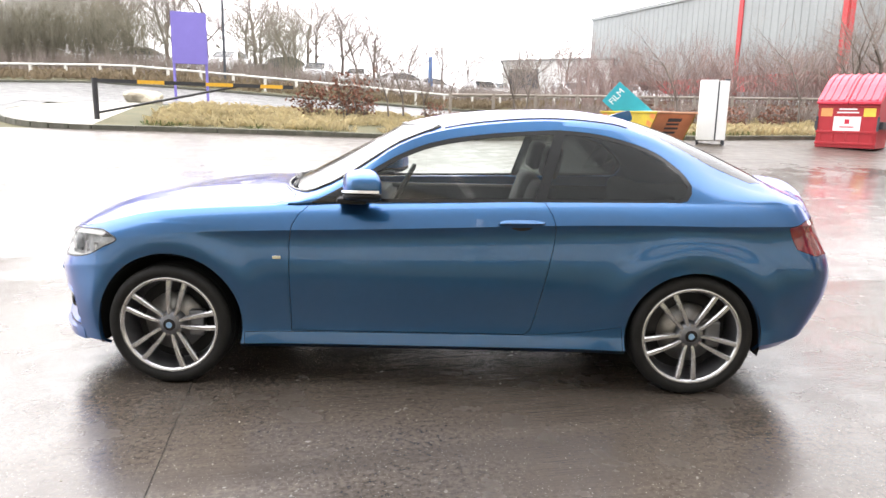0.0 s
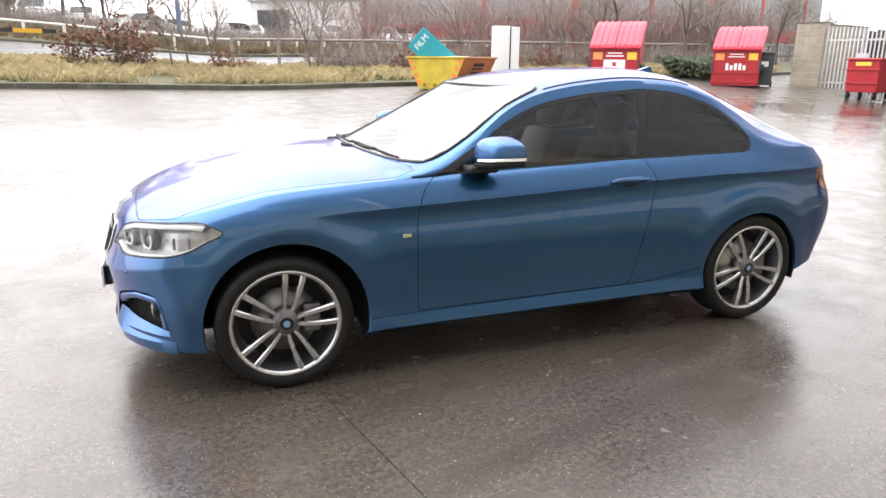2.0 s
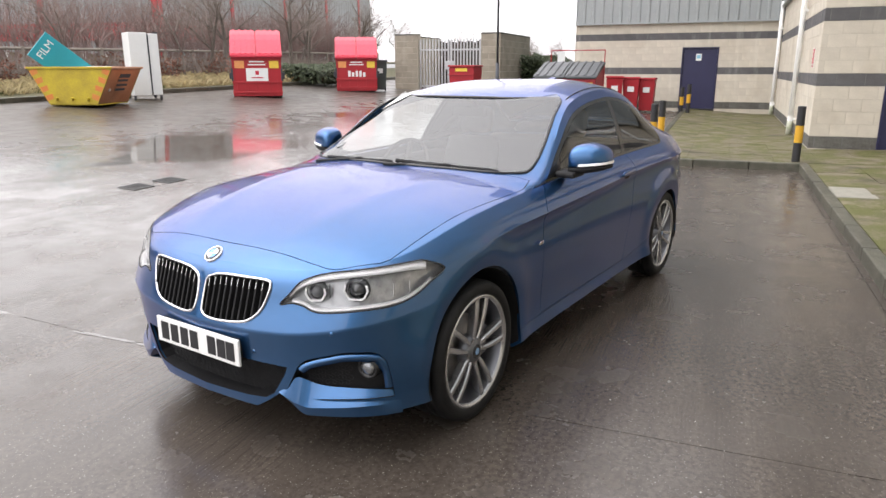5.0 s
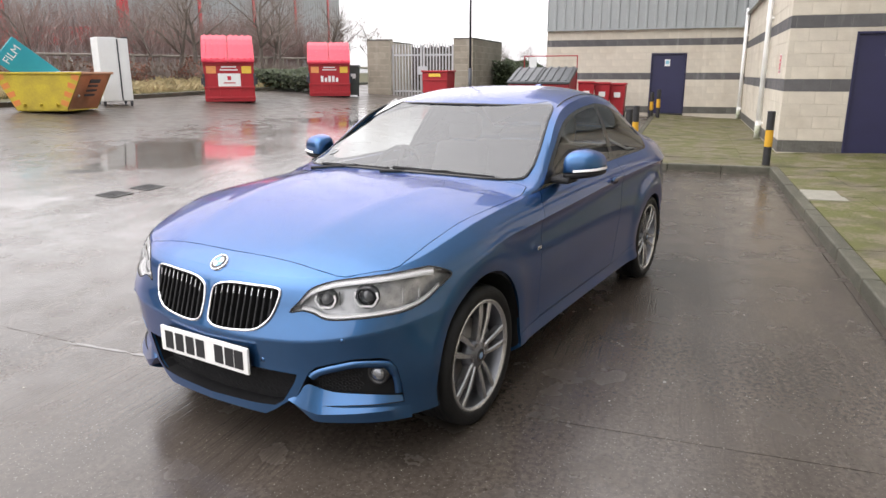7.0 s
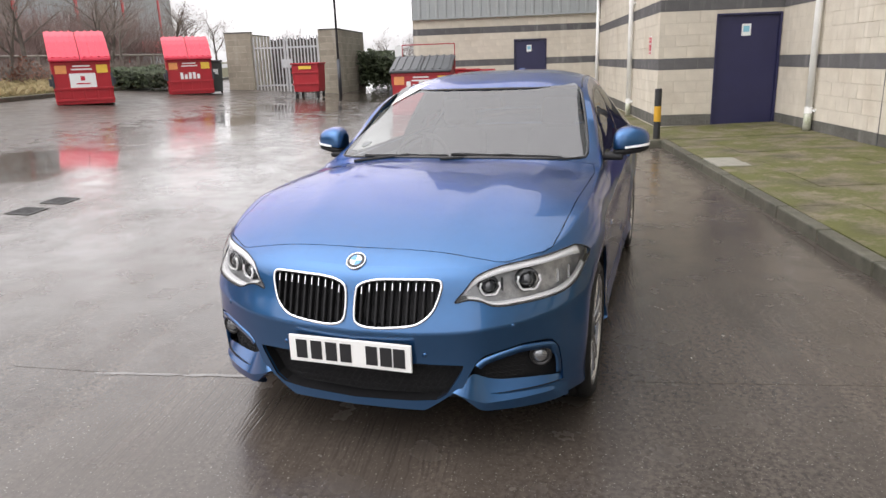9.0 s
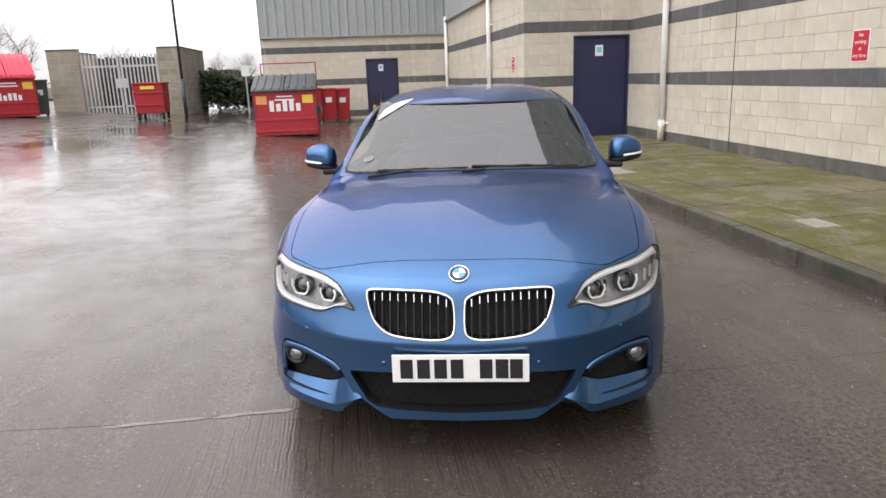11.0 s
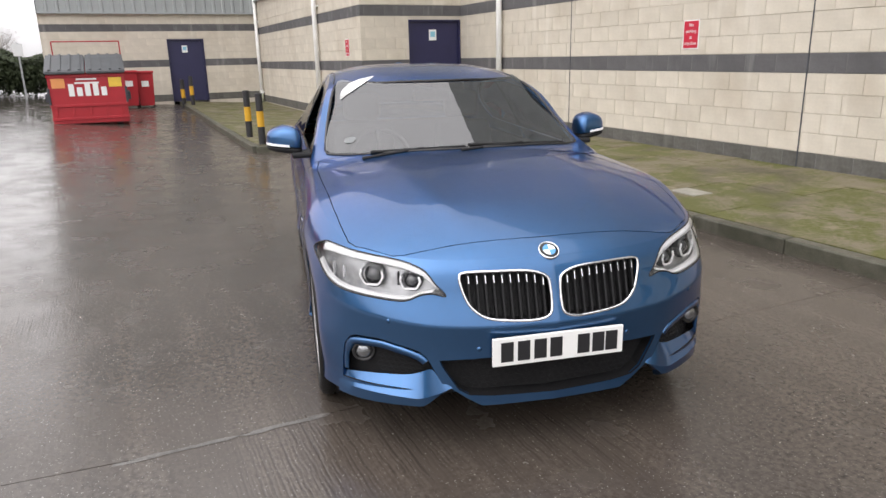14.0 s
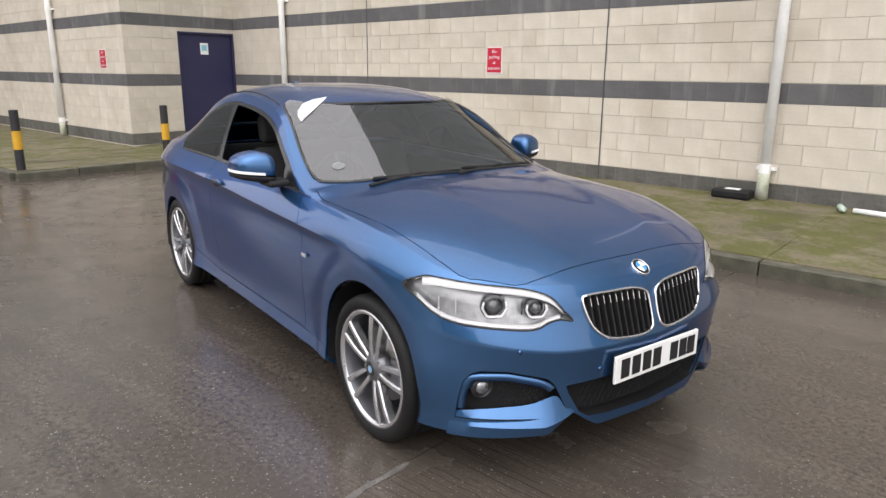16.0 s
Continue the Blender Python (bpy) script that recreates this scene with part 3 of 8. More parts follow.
def steel_door(name, s, r, turn, width, height, z, label):
    door_e = new(name)
    tagged(door_e, label, "door", kind="structure")
    m = site(s, r, z, turn)
    bm = bmesh.new()
    box(bm, 0.045, width - 0.045, -0.09, -0.04, 0.01, height - 0.045, bevel=0.004)
    part("leaf", bm, door_blue, door_e).matrix_world = m
    for x0, x1, z0, z1 in ((0, 0.04, 0, height), (width - 0.04, width, 0, height), (0.04, width - 0.04, height - 0.04, height)):
        bm = bmesh.new()
        box(bm, x0, x1, -0.10, 0.012, z0, z1, bevel=0.004)
        part("frame", bm, door_blue, door_e).matrix_world = m
    bm = bmesh.new()
    box(bm, 0.045, width - 0.045, -0.10, 0.03, 0.0, 0.012)
    part("threshold", bm, iron, door_e).matrix_world = m
    bm = bmesh.new()
    box(bm, width * 0.46, width * 0.46 + 0.17, -0.04, -0.036, height - 0.42, height - 0.20)
    part("notice", bm, sign_white, door_e, "small white and blue safety notice").matrix_world = m
    bm = bmesh.new()
    box(bm, width * 0.46 + 0.03, width * 0.46 + 0.14, -0.036, -0.034, height - 0.35, height - 0.24)
    part("notice_symbol", bm, badge_sky, door_e).matrix_world = m
    return door_e


sign_white = shade("sign_white", (0.75, 0.76, 0.75), rough=0.4, var=0.04, scale=6)
sign_red = shade("sign_red", (0.50, 0.015, 0.04), rough=0.4, var=0.06, scale=6)
badge_sky = shade("pale_blue_print", (0.22, 0.50, 0.62), rough=0.4, var=0.05, scale=6)
steel_door("door_1", BAY_S, WALL_R + DOOR_B[0], 90, DOOR_B[1] - DOOR_B[0], 2.13, BASE_Z - 0.02, "closed navy steel fire door with a small notice")
steel_door("door_2", END_S, SIDE_R + DOOR_A[0], 90, DOOR_A[1] - DOOR_A[0], 1.96, BASE_Z + 0.11, "closed navy steel door in the end wall")

# ---- the car: nose towards -x, its left side towards -y ----
paint = shade("blue_metallic_paint", (0.030, 0.111, 0.258), rough=0.30, metal=0.88, var=0.05, scale=3.0, coat=1.0)


def rain_beads(m):
    """Flake in the colour, and drops of rain standing on the faces that look up."""
    n, l = m.node_tree.nodes, m.node_tree.links
    b = n["Principled BSDF"]
    b.inputs["Specular Tint"].default_value = (0.47, 0.38, 0.80, 1)
    b.inputs["Coat Roughness"].default_value, b.inputs["Coat IOR"].default_value = 0.03, 1.50
    tc, vo, mr, no, cl, mm, ge, se, up, m2, bu = (n.new("ShaderNode" + k) for k in ("TexCoord", "TexVoronoi", "MapRange", "TexNoise", "MapRange", "Math", "NewGeometry", "SeparateXYZ", "MapRange", "Math", "Bump"))
    vo.inputs["Scale"].default_value, no.inputs["Scale"].default_value = 150, 4
    no.inputs["Detail"].default_value = 4
    for node, vals in ((mr, (0.12, 0.42, 1.0, 0.0)), (cl, (0.40, 0.60, 0.30, 1.0)), (up, (0.55, 0.85, 0.0, 1.0))):
        for k, v in enumerate(vals):
            node.inputs[k + 1].default_value = v
    mm.operation = m2.operation = "MULTIPLY"
    l.new(tc.outputs["Object"], vo.inputs["Vector"])
    l.new(tc.outputs["Object"], no.inputs["Vector"])
    l.new(vo.outputs["Distance"], mr.inputs[0])
    l.new(no.outputs[0], cl.inputs[0])
    l.new(ge.outputs["Normal"], se.inputs[0])
    l.new(se.outputs["Z"], up.inputs[0])
    l.new(mr.outputs[0], mm.inputs[0])
    l.new(cl.outputs[0], mm.inputs[1])
    l.new(mm.outputs[0], m2.inputs[0])
    l.new(up.outputs[0], m2.inputs[1])
    bu.inputs["Strength"].default_value, bu.inputs["Distance"].default_value = 0.8, 0.0016
    l.new(m2.outputs[0], bu.inputs["Height"])
    l.new(bu.outputs[0], b.inputs["Coat Normal"])


rain_beads(paint)
black_trim = shade("gloss_black_trim", (0.012, 0.012, 0.013), rough=0.18, var=0.2, scale=20)
black_plastic = shade("black_plastic", (0.012, 0.012, 0.013), rough=0.6, var=0.3, scale=40, bump=0.15, bump_scale=300, spec=0.3)
rubber = shade("tyre_rubber", (0.011, 0.011, 0.011), rough=0.6, var=0.35, scale=14, bump=0.25, bump_scale=160, spec=0.25)
alloy = shade("machined_alloy", (0.55, 0.55, 0.56), rough=0.25, metal=0.85, var=0.08, scale=30)
alloy_grey = shade("grey_alloy", (0.17, 0.175, 0.19), rough=0.35, metal=0.75, var=0.12, scale=25)
steel = shade("brake_steel", (0.30, 0.29, 0.28), rough=0.4, metal=0.9, var=0.25, scale=20)
chrome = shade("chrome", (0.80, 0.80, 0.82), rough=0.08, metal=1.0, var=0.04, scale=10)
lamp_silver = shade("lamp_reflector", (0.40, 0.405, 0.41), rough=0.30, metal=0.6, var=0.45, scale=26)
lamp_bright = shade("bright_reflector", (0.80, 0.80, 0.81), rough=0.25, metal=0.7, var=0.2, scale=30)
lens_black = shade("projector_lens", (0.035, 0.037, 0.04), rough=0.10, var=0.3, scale=20, coat=1.0)
fog_silver = shade("fog_lamp_glass", (0.30, 0.31, 0.32), rough=0.12, metal=0.8, var=0.6, scale=40)
lamp_dark = shade("lamp_bezel", (0.06, 0.063, 0.066), rough=0.35, metal=0.3, var=0.3, scale=20)
white_plastic = shade("white_plastic", (0.93, 0.93, 0.93), rough=0.2, var=0.04, scale=10)
plate_white = shade("plate_white", (0.82, 0.82, 0.80), rough=0.35, var=0.03, scale=8)
plate_black = shade("plate_black", (0.015, 0.015, 0.017), rough=0.4, var=0.1, scale=20)
red_lens = shade("red_lamp_lens", (0.17, 0.002, 0.014), rough=0.10, var=0.06, scale=14, coat=1.0)
seat_black = shade("black_seat_fabric", (0.022, 0.022, 0.024), rough=0.8, var=0.3, scale=30, bump=0.2, bump_scale=250)
badge_blue = shade("badge_blue", (0.05, 0.28, 0.62), rough=0.15, var=0.05, scale=10, coat=1.0)
badge_pale = shade("badge_pale_blue", (0.20, 0.34, 0.52), rough=0.2, var=0.2, scale=60, coat=1.0)
screen_glass = glass("windscreen_glass", (0.66, 0.70, 0.68), 0.0, 2.4)
side_glass = glass("tinted_side_glass", (0.78, 0.84, 0.79), 0.0, 1.7)
quarter_glass = glass("dark_tinted_glass", (0.20, 0.22, 0.21), 0.0, 1.7)
lamp_glass = glass("lamp_glass", (0.98, 0.98, 0.985), 0.0, 1.35)

car = thing("car", "metallic blue two-door coupe, wet with rain, parked on the concrete", "car")

# Outline in plan at the widest level, from the nose's middle round one side to the tail's middle.
PLAN_X = (-2.140, -2.128, -2.09, -2.005, -1.87, -1.66, -1.345, -0.9, -0.3, 0.4, 0.9, 1.345, 1.72, 1.965, 2.11, 2.20, 2.245, 2.26)
PLAN_Y = (0.0, 0.22, 0.44, 0.63, 0.775, 0.855, 0.887, 0.878, 0.872, 0.872, 0.880, 0.893, 0.862, 0.81, 0.70, 0.47, 0.23, 0.0)
PLAN_U = np.linspace(0, 1, len(PLAN_X))
plan_x, plan_y = smoothed(PLAN_U, PLAN_X), smoothed(PLAN_U, PLAN_Y)
# Level lines along the flank: heights at nose, front corner, front wheel, door, rear wheel, rear corner, tail.
LEVEL_X = (-2.14, -1.87, -1.345, -0.3, 1.345, 1.98, 2.30)
LEVELS = (
    ((0.180, 0.190, 0.20, 0.205, 0.21, 0.245, 0.26), 0.075, -0.17, -0.055),
    ((0.215, 0.225, 0.235, 0.238, 0.245, 0.30, 0.32), 0.014, -0.115, -0.006),
    ((0.285, 0.295, 0.305, 0.302, 0.315, 0.37, 0.39), 0.010, -0.07, -0.018),
    ((0.37, 0.385, 0.40, 0.37, 0.41, 0.45, 0.47), 0.008, -0.03, -0.024),
    ((0.455, 0.485, 0.53, 0.54, 0.57, 0.575, 0.58), 0.005, 0.0, -0.010),
    ((0.540, 0.605, 0.66, 0.67, 0.70, 0.685, 0.69), -0.008, -0.012, -0.007),
    ((0.605, 0.660, 0.735, 0.757, 0.80, 0.785, 0.785), 0.018, -0.07, -0.021),
    ((0.668, 0.702, 0.785, 0.823, 0.873, 0.870, 0.86), 0.036, -0.11, -0.016),
    ((0.688, 0.720, 0.805, 0.846, 0.898, 0.898, 0.885), 0.041, -0.125, -0.001),
    ((0.728, 0.758, 0.848, 0.892, 0.935, 0.930, 0.925), 0.053, -0.14, -0.020),
    ((0.750, 0.785, 0.885, 0.935, 0.968, 0.965, 0.965), 0.066, -0.155, -0.042),
    ((0.772, 0.815, 0.916, 0.966, 1.003, 1.000, 0.995), 0.085, -0.17, -0.072),
)
NU, NV, NT = 260, 89, 20
us = np.linspace(0, 1, NU)
us = 0.65 * us + 0.35 * (us - np.sin(2 * np.pi * us) / (2 * np.pi))
base_x, base_y = plan_x(us), plan_y(us)
side_w = np.clip(base_y / 0.85, 0, 1)
front_w, rear_w = np.clip((-base_x - 1.2) / 0.8, 0, 1) ** 1.5, np.clip((base_x - 1.2) / 0.9, 0, 1) ** 1.5
net = []
crease_w = np.clip((base_x + 1.30) / 0.5, 0, 1)  # the shoulder crease fades out over the front wheel
for k, (zs, fx, rx, dy) in enumerate(LEVELS):
    z = smoothed(LEVEL_X, zs)(base_x)
    x = base_x + fx * front_w + rx * rear_w
    if k in (6, 7, 8):
        dy = dy * crease_w + (-0.009, -0.010, -0.012)[k - 6] * (1 - crease_w)
    y = base_y + dy * side_w * base_y / 0.87
    net.append(np.stack([x, y, z], 1))
net = np.array(net)
lv = np.linspace(0, 1, len(LEVELS))
vs_ = np.linspace(0, 1, NV)
flank = np.zeros((NV, NU, 3))
for i in range(NU):
    for c in range(3):
        flank[:, i, c] = smoothed(lv, net[:, i, c])(vs_)
# Ease the curve between the levels, but keep the pressed lines at the sill and the shoulder.
loose = np.array([r for r in range(1, NV - 1) if r not in (8, 16, 64)])
bumper_line = flank[40].copy()
for _ in range(40):
    flank[loose] = 0.25 * flank[loose - 1] + 0.5 * flank[loose] + 0.25 * flank[loose + 1]
    flank[40] += (bumper_line - flank[40]) * np.clip(front_w * 3, 0, 1)[:, None]
# Upper body: rail line (pillar, roof edge) and middle line.
centre_z = smoothed(
    (-2.055, -1.985, -1.86, -1.70, -1.50, -1.25, -1.00, -0.88, -0.80, -0.46, -0.22, -0.13, 0.04, 0.38, 0.70, 0.92, 1.27, 1.50, 1.68, 1.84, 1.93, 2.00, 2.075, 2.10),
    (0.772, 0.820, 0.876, 0.926, 0.966, 1.000, 1.018, 1.022, 1.044, 1.222, 1.354, 1.386, 1.418, 1.452, 1.460, 1.444, 1.358, 1.266, 1.180, 1.100, 1.066, 1.056, 1.044, 0.995))
rail_y = smoothed((-0.70, -0.55, -0.39, -0.17, 0.0, 0.27, 0.60, 0.90, 1.12, 1.30, 1.50, 1.75, 1.95), (0.785, 0.768, 0.738, 0.685, 0.648, 0.612, 0.592, 0.592, 0.606, 0.632, 0.665, 0.70, 0.71))
rail_z = smoothed((-0.70, -0.55, -0.39, -0.17, 0.0, 0.27, 0.60, 0.90, 1.12, 1.30, 1.50, 1.75, 1.95), (0.975, 1.026, 1.114, 1.260, 1.325, 1.370, 1.394, 1.376, 1.318, 1.225, 1.120, 1.047, 1.035))
NR = 16
belt = flank[-1]
upper = np.zeros((NR + NT, NU, 3))
for i in range(NU):
    bx, by, bz = belt[i]
    zc = float(centre_z(bx))
    cabin = float(np.clip((bx + 0.86) / 0.16, 0, 1) * np.clip((1.98 - bx) / 0.28, 0, 1))
    cabin = cabin * cabin * (3 - 2 * cabin)
    ry0 = by * 0.86
    rz0 = bz + (zc - bz) * (1 - 0.86**3.0)
    ry, rz = ry0 + (float(rail_y(bx)) - ry0) * cabin, rz0 + (float(rail_z(bx)) - rz0) * cabin
    ry = min(ry, by * 0.985)
    for k in range(NR):
        t = (k + 1) / NR
        hy = by + (ry0 - by) * t
        hz = bz + (zc - bz) * (1 - (hy / max(by, 1e-6)) ** 3.0)
        cy = by + (ry - by) * t + 0.030 * 4 * t * (1 - t) * 0.5
        cz = bz + (rz - bz) * t
        upper[k, i] = (bx, hy + (cy - hy) * cabin, hz + (cz - hz) * cabin)
    for k in range(NT):
        t = (k + 1) / NT
        y = ry * (1 - t)
        flat = 2.05 + (0.0 + 1.5 * min(max((bx + 0.1) / 0.4, 0.0), 1.0)) * cabin
        hz = bz + (zc - bz) * (1 - (y / max(by, 1e-6)) ** 3.0)
        cz = rz + (zc - rz) * (1 - (y / max(ry, 1e-6)) ** flat)
        upper[NR + k, i] = (bx, y, hz + (cz - hz) * cabin)
grid = np.concatenate([flank, upper], 0)
# A soft bulge over the wheels and two pressed lines on the bonnet.
for wx in (-1.33, 1.345):
    d = np.hypot(grid[..., 0] - wx, grid[..., 2] - 0.36)
    grid[..., 1] += 0.012 * np.exp(-(((d - 0.40) / 0.07) ** 2)) * (grid[..., 2] < 0.86) * (grid[..., 1] > 0.6)
# the bumper's corner stands out ahead of the wheel
grid[..., 1] += 0.034 * np.exp(-(((grid[..., 0] + 1.78) / 0.16) ** 2) - (((grid[..., 2] - 0.40) / 0.17) ** 2)) * np.clip((grid[..., 1] - 0.55) / 0.15, 0, 1)
on_hood = np.clip((-0.9 - grid[..., 0]) / 0.2, 0, 1) * np.clip((grid[..., 0] + 2.0) / 0.3, 0, 1)
ridge = 0.30 + 0.16 * np.clip((grid[..., 0] + 2.0) / 1.2, 0, 1)
grid[..., 2] += 0.006 * on_hood * np.exp(-(((grid[..., 1] - ridge) / 0.07) ** 2)) * (np.arange(grid.shape[0])[:, None] >= NV)
# A lip on the boot's edge.
lip = np.exp(-(((grid[..., 0] - 2.05) / 0.03) ** 2)) * (np.arange(grid.shape[0])[:, None] >= NV + 2)
grid[..., 2] += 0.028 * lip * np.clip((0.72 - grid[..., 1]) / 0.1, 0, 1)

shell = bmesh.new()
for sign in (-1, 1):
    rows = [[shell.verts.new((x, sign * y, z)) for x, y, z in line] for line in grid]
    for a in range(len(rows) - 1):
        for b in range(NU - 1):
            q = (rows[a][b], rows[a][b + 1], rows[a + 1][b + 1], rows[a + 1][b])
            shell.faces.new(q if sign < 0 else q[::-1])
bmesh.ops.remove_doubles(shell, verts=shell.verts, dist=0.0004)
bmesh.ops.dissolve_degenerate(shell, edges=shell.edges, dist=0.0002)
pid = shell.faces.layers.int.new("pid")


def knife(poly, e1, e2, allowed, value=None, keep=()):
    """Cuts the shell along a closed outline, seen along e1 x e2, and marks the faces within."""
    e1, e2 = Vector(e1).normalized(), Vector(e2).normalized()
    p2 = [Vector((a, b)) for a, b in poly]
    lo = Vector((min(p.x for p in p2), min(p.y for p in p2))) - Vector((0.01, 0.01))
    hi = Vector((max(p.x for p in p2), max(p.y for p in p2))) + Vector((0.01, 0.01))

    def near(f, lo, hi):
        a = [v.co.dot(e1) for v in f.verts]
        b = [v.co.dot(e2) for v in f.verts]
        return max(a) >= lo.x and min(a) <= hi.x and max(b) >= lo.y and min(b) <= hi.y

    faces = {f for f in shell.faces if allowed(f.calc_center_median()) and near(f, lo, hi)}
    for k in range(len(p2)):
        p, q = p2[k], p2[(k + 1) % len(p2)]
        if (q - p).length < 1e-6:
            continue
        slo = Vector((min(p.x, q.x), min(p.y, q.y))) - Vector((0.002, 0.002))
        shi = Vector((max(p.x, q.x), max(p.y, q.y))) + Vector((0.002, 0.002))
        some = [f for f in faces if near(f, slo, shi)]
        if not some:
            continue
        n2 = Vector((-(q - p).y, (q - p).x)).normalized()
        geom = list({e for f in some for e in f.edges}) + list({v for f in some for v in f.verts}) + some
        r = bmesh.ops.bisect_plane(shell, geom=geom, dist=1e-6, plane_co=e1 * p.x + e2 * p.y, plane_no=e1 * n2.x + e2 * n2.y)
        faces -= set(some)
        faces |= {g for g in r["geom"] if isinstance(g, bmesh.types.BMFace)}
    inside = []
    for f in faces:
        c = f.calc_center_median()
        x, y, odd = c.dot(e1), c.dot(e2), False
        for k in range(len(p2)):
            p, q = p2[k], p2[k - 1]
            if (p.y > y) != (q.y > y) and x < (q.x - p.x) * (y - p.y) / (q.y - p.y) + p.x:
                odd = not odd
        if odd and f[pid] not in keep:
            inside.append(f)
            if value is not None:
                f[pid] = value
    return inside


def curve2(points, steps=6, closed=True):
    """A rounded outline through the points."""
    n, out = len(points), []
    for k in range(n if closed else n - 1):
        p0, p1, p2, p3 = (np.array(points[(k + d) % n if closed else min(max(k + d, 0), n - 1)], float) for d in (-1, 0, 1, 2))
        for j in range(steps):
            t = j / steps
            out.append(tuple(0.5 * (2 * p1 + (p2 - p0) * t + (2 * p0 - 5 * p1 + 4 * p2 - p3) * t * t + (3 * p1 - p0 - 3 * p2 + p3) * t**3)))
    return out


X, Y, Z = (1, 0, 0), (0, 1, 0), (0, 0, 1)
SKIRT = 16
BODY, HOOD, DOOR, GLASS_D, GLASS_Q, TRIM, SCREEN, REAR, HEAD, TAIL, KIDNEY, INTAKE, FOG, BOOT, HOLE = range(15)
arch_front = [(-1.340 + 0.374 * math.cos(a), 0.325 + 0.376 * math.sin(a)) for a in np.linspace(-0.6, math.pi + 0.6, 30)]
arch_rear = [(1.352 + 0.348 * math.cos(a), 0.305 + 0.352 * math.sin(a)) for a in np.linspace(-0.6, math.pi + 0.6, 30)]
dlo_top = curve2([(-0.60, 0.972), (-0.48, 1.035), (-0.295, 1.142), (-0.166, 1.215), (0.009, 1.278), (0.274, 1.322), (0.575, 1.345), (0.70, 1.346), (0.90, 1.323), (1.12, 1.258), (1.245, 1.178), (1.305, 1.115)], 4, False)
dlo = dlo_top + [(1.318, 1.085), (1.312, 1.045), (1.285, 1.012), (1.24, 1.004), (0.568, 0.992), (-0.212, 0.975), (-0.62, 0.962)]
front_pane = [(-0.40, 0.998)] + [(x + 0.012, z - 0.02) for x, z in dlo_top if -0.40 < x < 0.60] + [(0.625, 1.325), (0.528, 1.009), (-0.212, 0.992)]
rear_pane = [(0.585, 1.010)] + [(0.685, 1.325)] + [(x - 0.004, z - 0.02) for x, z in dlo_top if 0.74 < x < 1.28] + [(1.295, 1.08), (1.285, 1.045), (1.262, 1.026), (1.23, 1.019)]
door_line = [(-0.715, 0.305), (-0.720, 0.60), (-0.718, 0.774), (-0.700, 0.86), (-0.672, 0.91), (-0.62, 0.955), (-0.55, 0.975), (-0.2, 0.978), (0.56, 0.994), (0.578, 0.985), (0.612, 0.93), (0.630, 0.86), (0.622, 0.78), (0.592, 0.62), (0.540, 0.40), (0.52, 0.335), (0.49, 0.309)]
hood_half = [(-0.86, 0.0), (-0.845, 0.30), (-0.79, 0.55), (-0.715, 0.70), (-0.705, 0.765), (-0.80, 0.783), (-1.05, 0.779), (-1.30, 0.771), (-1.50, 0.762), (-1.68, 0.745), (-1.785, 0.730), (-1.825, 0.707), (-1.885, 0.640), (-1.932, 0.580), (-1.946, 0.545), (-1.957, 0.45), (-1.966, 0.25), (-1.972, 0.0)]
hood = hood_half + [(x, -y) for x, y in hood_half[-2:0:-1]]
screen_half = [(-0.845, 0.0), (-0.83, 0.30), (-0.775, 0.54), (-0.675, 0.685), (-0.60, 0.72), (-0.39, 0.69), (-0.17, 0.640), (-0.04, 0.610), (0.02, 0.585), (0.03, 0.555), (-0.035, 0.50), (-0.10, 0.40), (-0.152, 0.30), (-0.188, 0.15), (-0.20, 0.0)]
screen = screen_half + [(x, -y) for x, y in screen_half[-2:0:-1]]
rear_half = [(1.05, 0.0), (1.06, 0.35), (1.10, 0.50), (1.20, 0.545), (1.45, 0.60), (1.66, 0.64), (1.73, 0.60), (1.77, 0.35), (1.785, 0.0)]
rear_window = rear_half + [(x, -y) for x, y in rear_half[-2:0:-1]]

for sy in (-1, 1):
    flankside = lambda c, sy=sy: c.y * sy > 0.45
    for outline in (arch_front, arch_rear):
        knife(outline, X, Z, lambda c, sy=sy: c.y * sy > 0.5 and c.z < 0.8, HOLE)
    knife([(-0.955, 0.20), (-0.955, 0.297), (-0.3, 0.300), (0.5, 0.305), (0.80, 0.330), (0.985, 0.366), (1.0, 0.20)], X, Z, lambda c, sy=sy: c.y * sy > 0.5 and c.z < 0.5, SKIRT, keep=(HOLE,))
    knife(door_line, X, Z, flankside, DOOR, keep=(SKIRT,))
    knife(dlo, X, Z, lambda c, sy=sy: c.y * sy > 0.45 and c.z > 0.94, TRIM)
    knife(front_pane, X, Z, lambda c, sy=sy: c.y * sy > 0.45 and c.z > 0.94, GLASS_D)
    knife(rear_pane, X, Z, lambda c, sy=sy: c.y * sy > 0.45 and c.z > 0.94, GLASS_Q)
top = lambda c: c.z > 0.78
knife(screen, X, Y, lambda c: c.z > 0.95, SCREEN, keep=(TRIM, GLASS_D, DOOR))
knife(rear_window, X, Y, lambda c: c.z > 1.0, REAR, keep=(TRIM, GLASS_Q))
knife(hood, X, Y, top, HOOD, keep=(SCREEN, TRIM, DOOR))
front_only = lambda c: c.x < -1.5
kid = curve2([(0.020, 0.60), (0.021, 0.68), (0.036, 0.712), (0.10, 0.732), (0.23, 0.738), (0.335, 0.738), (0.358, 0.724), (0.352, 0.68), (0.332, 0.628), (0.300, 0.594), (0.256, 0.573), (0.165, 0.561), (0.08, 0.558), (0.034, 0.570)], 4)
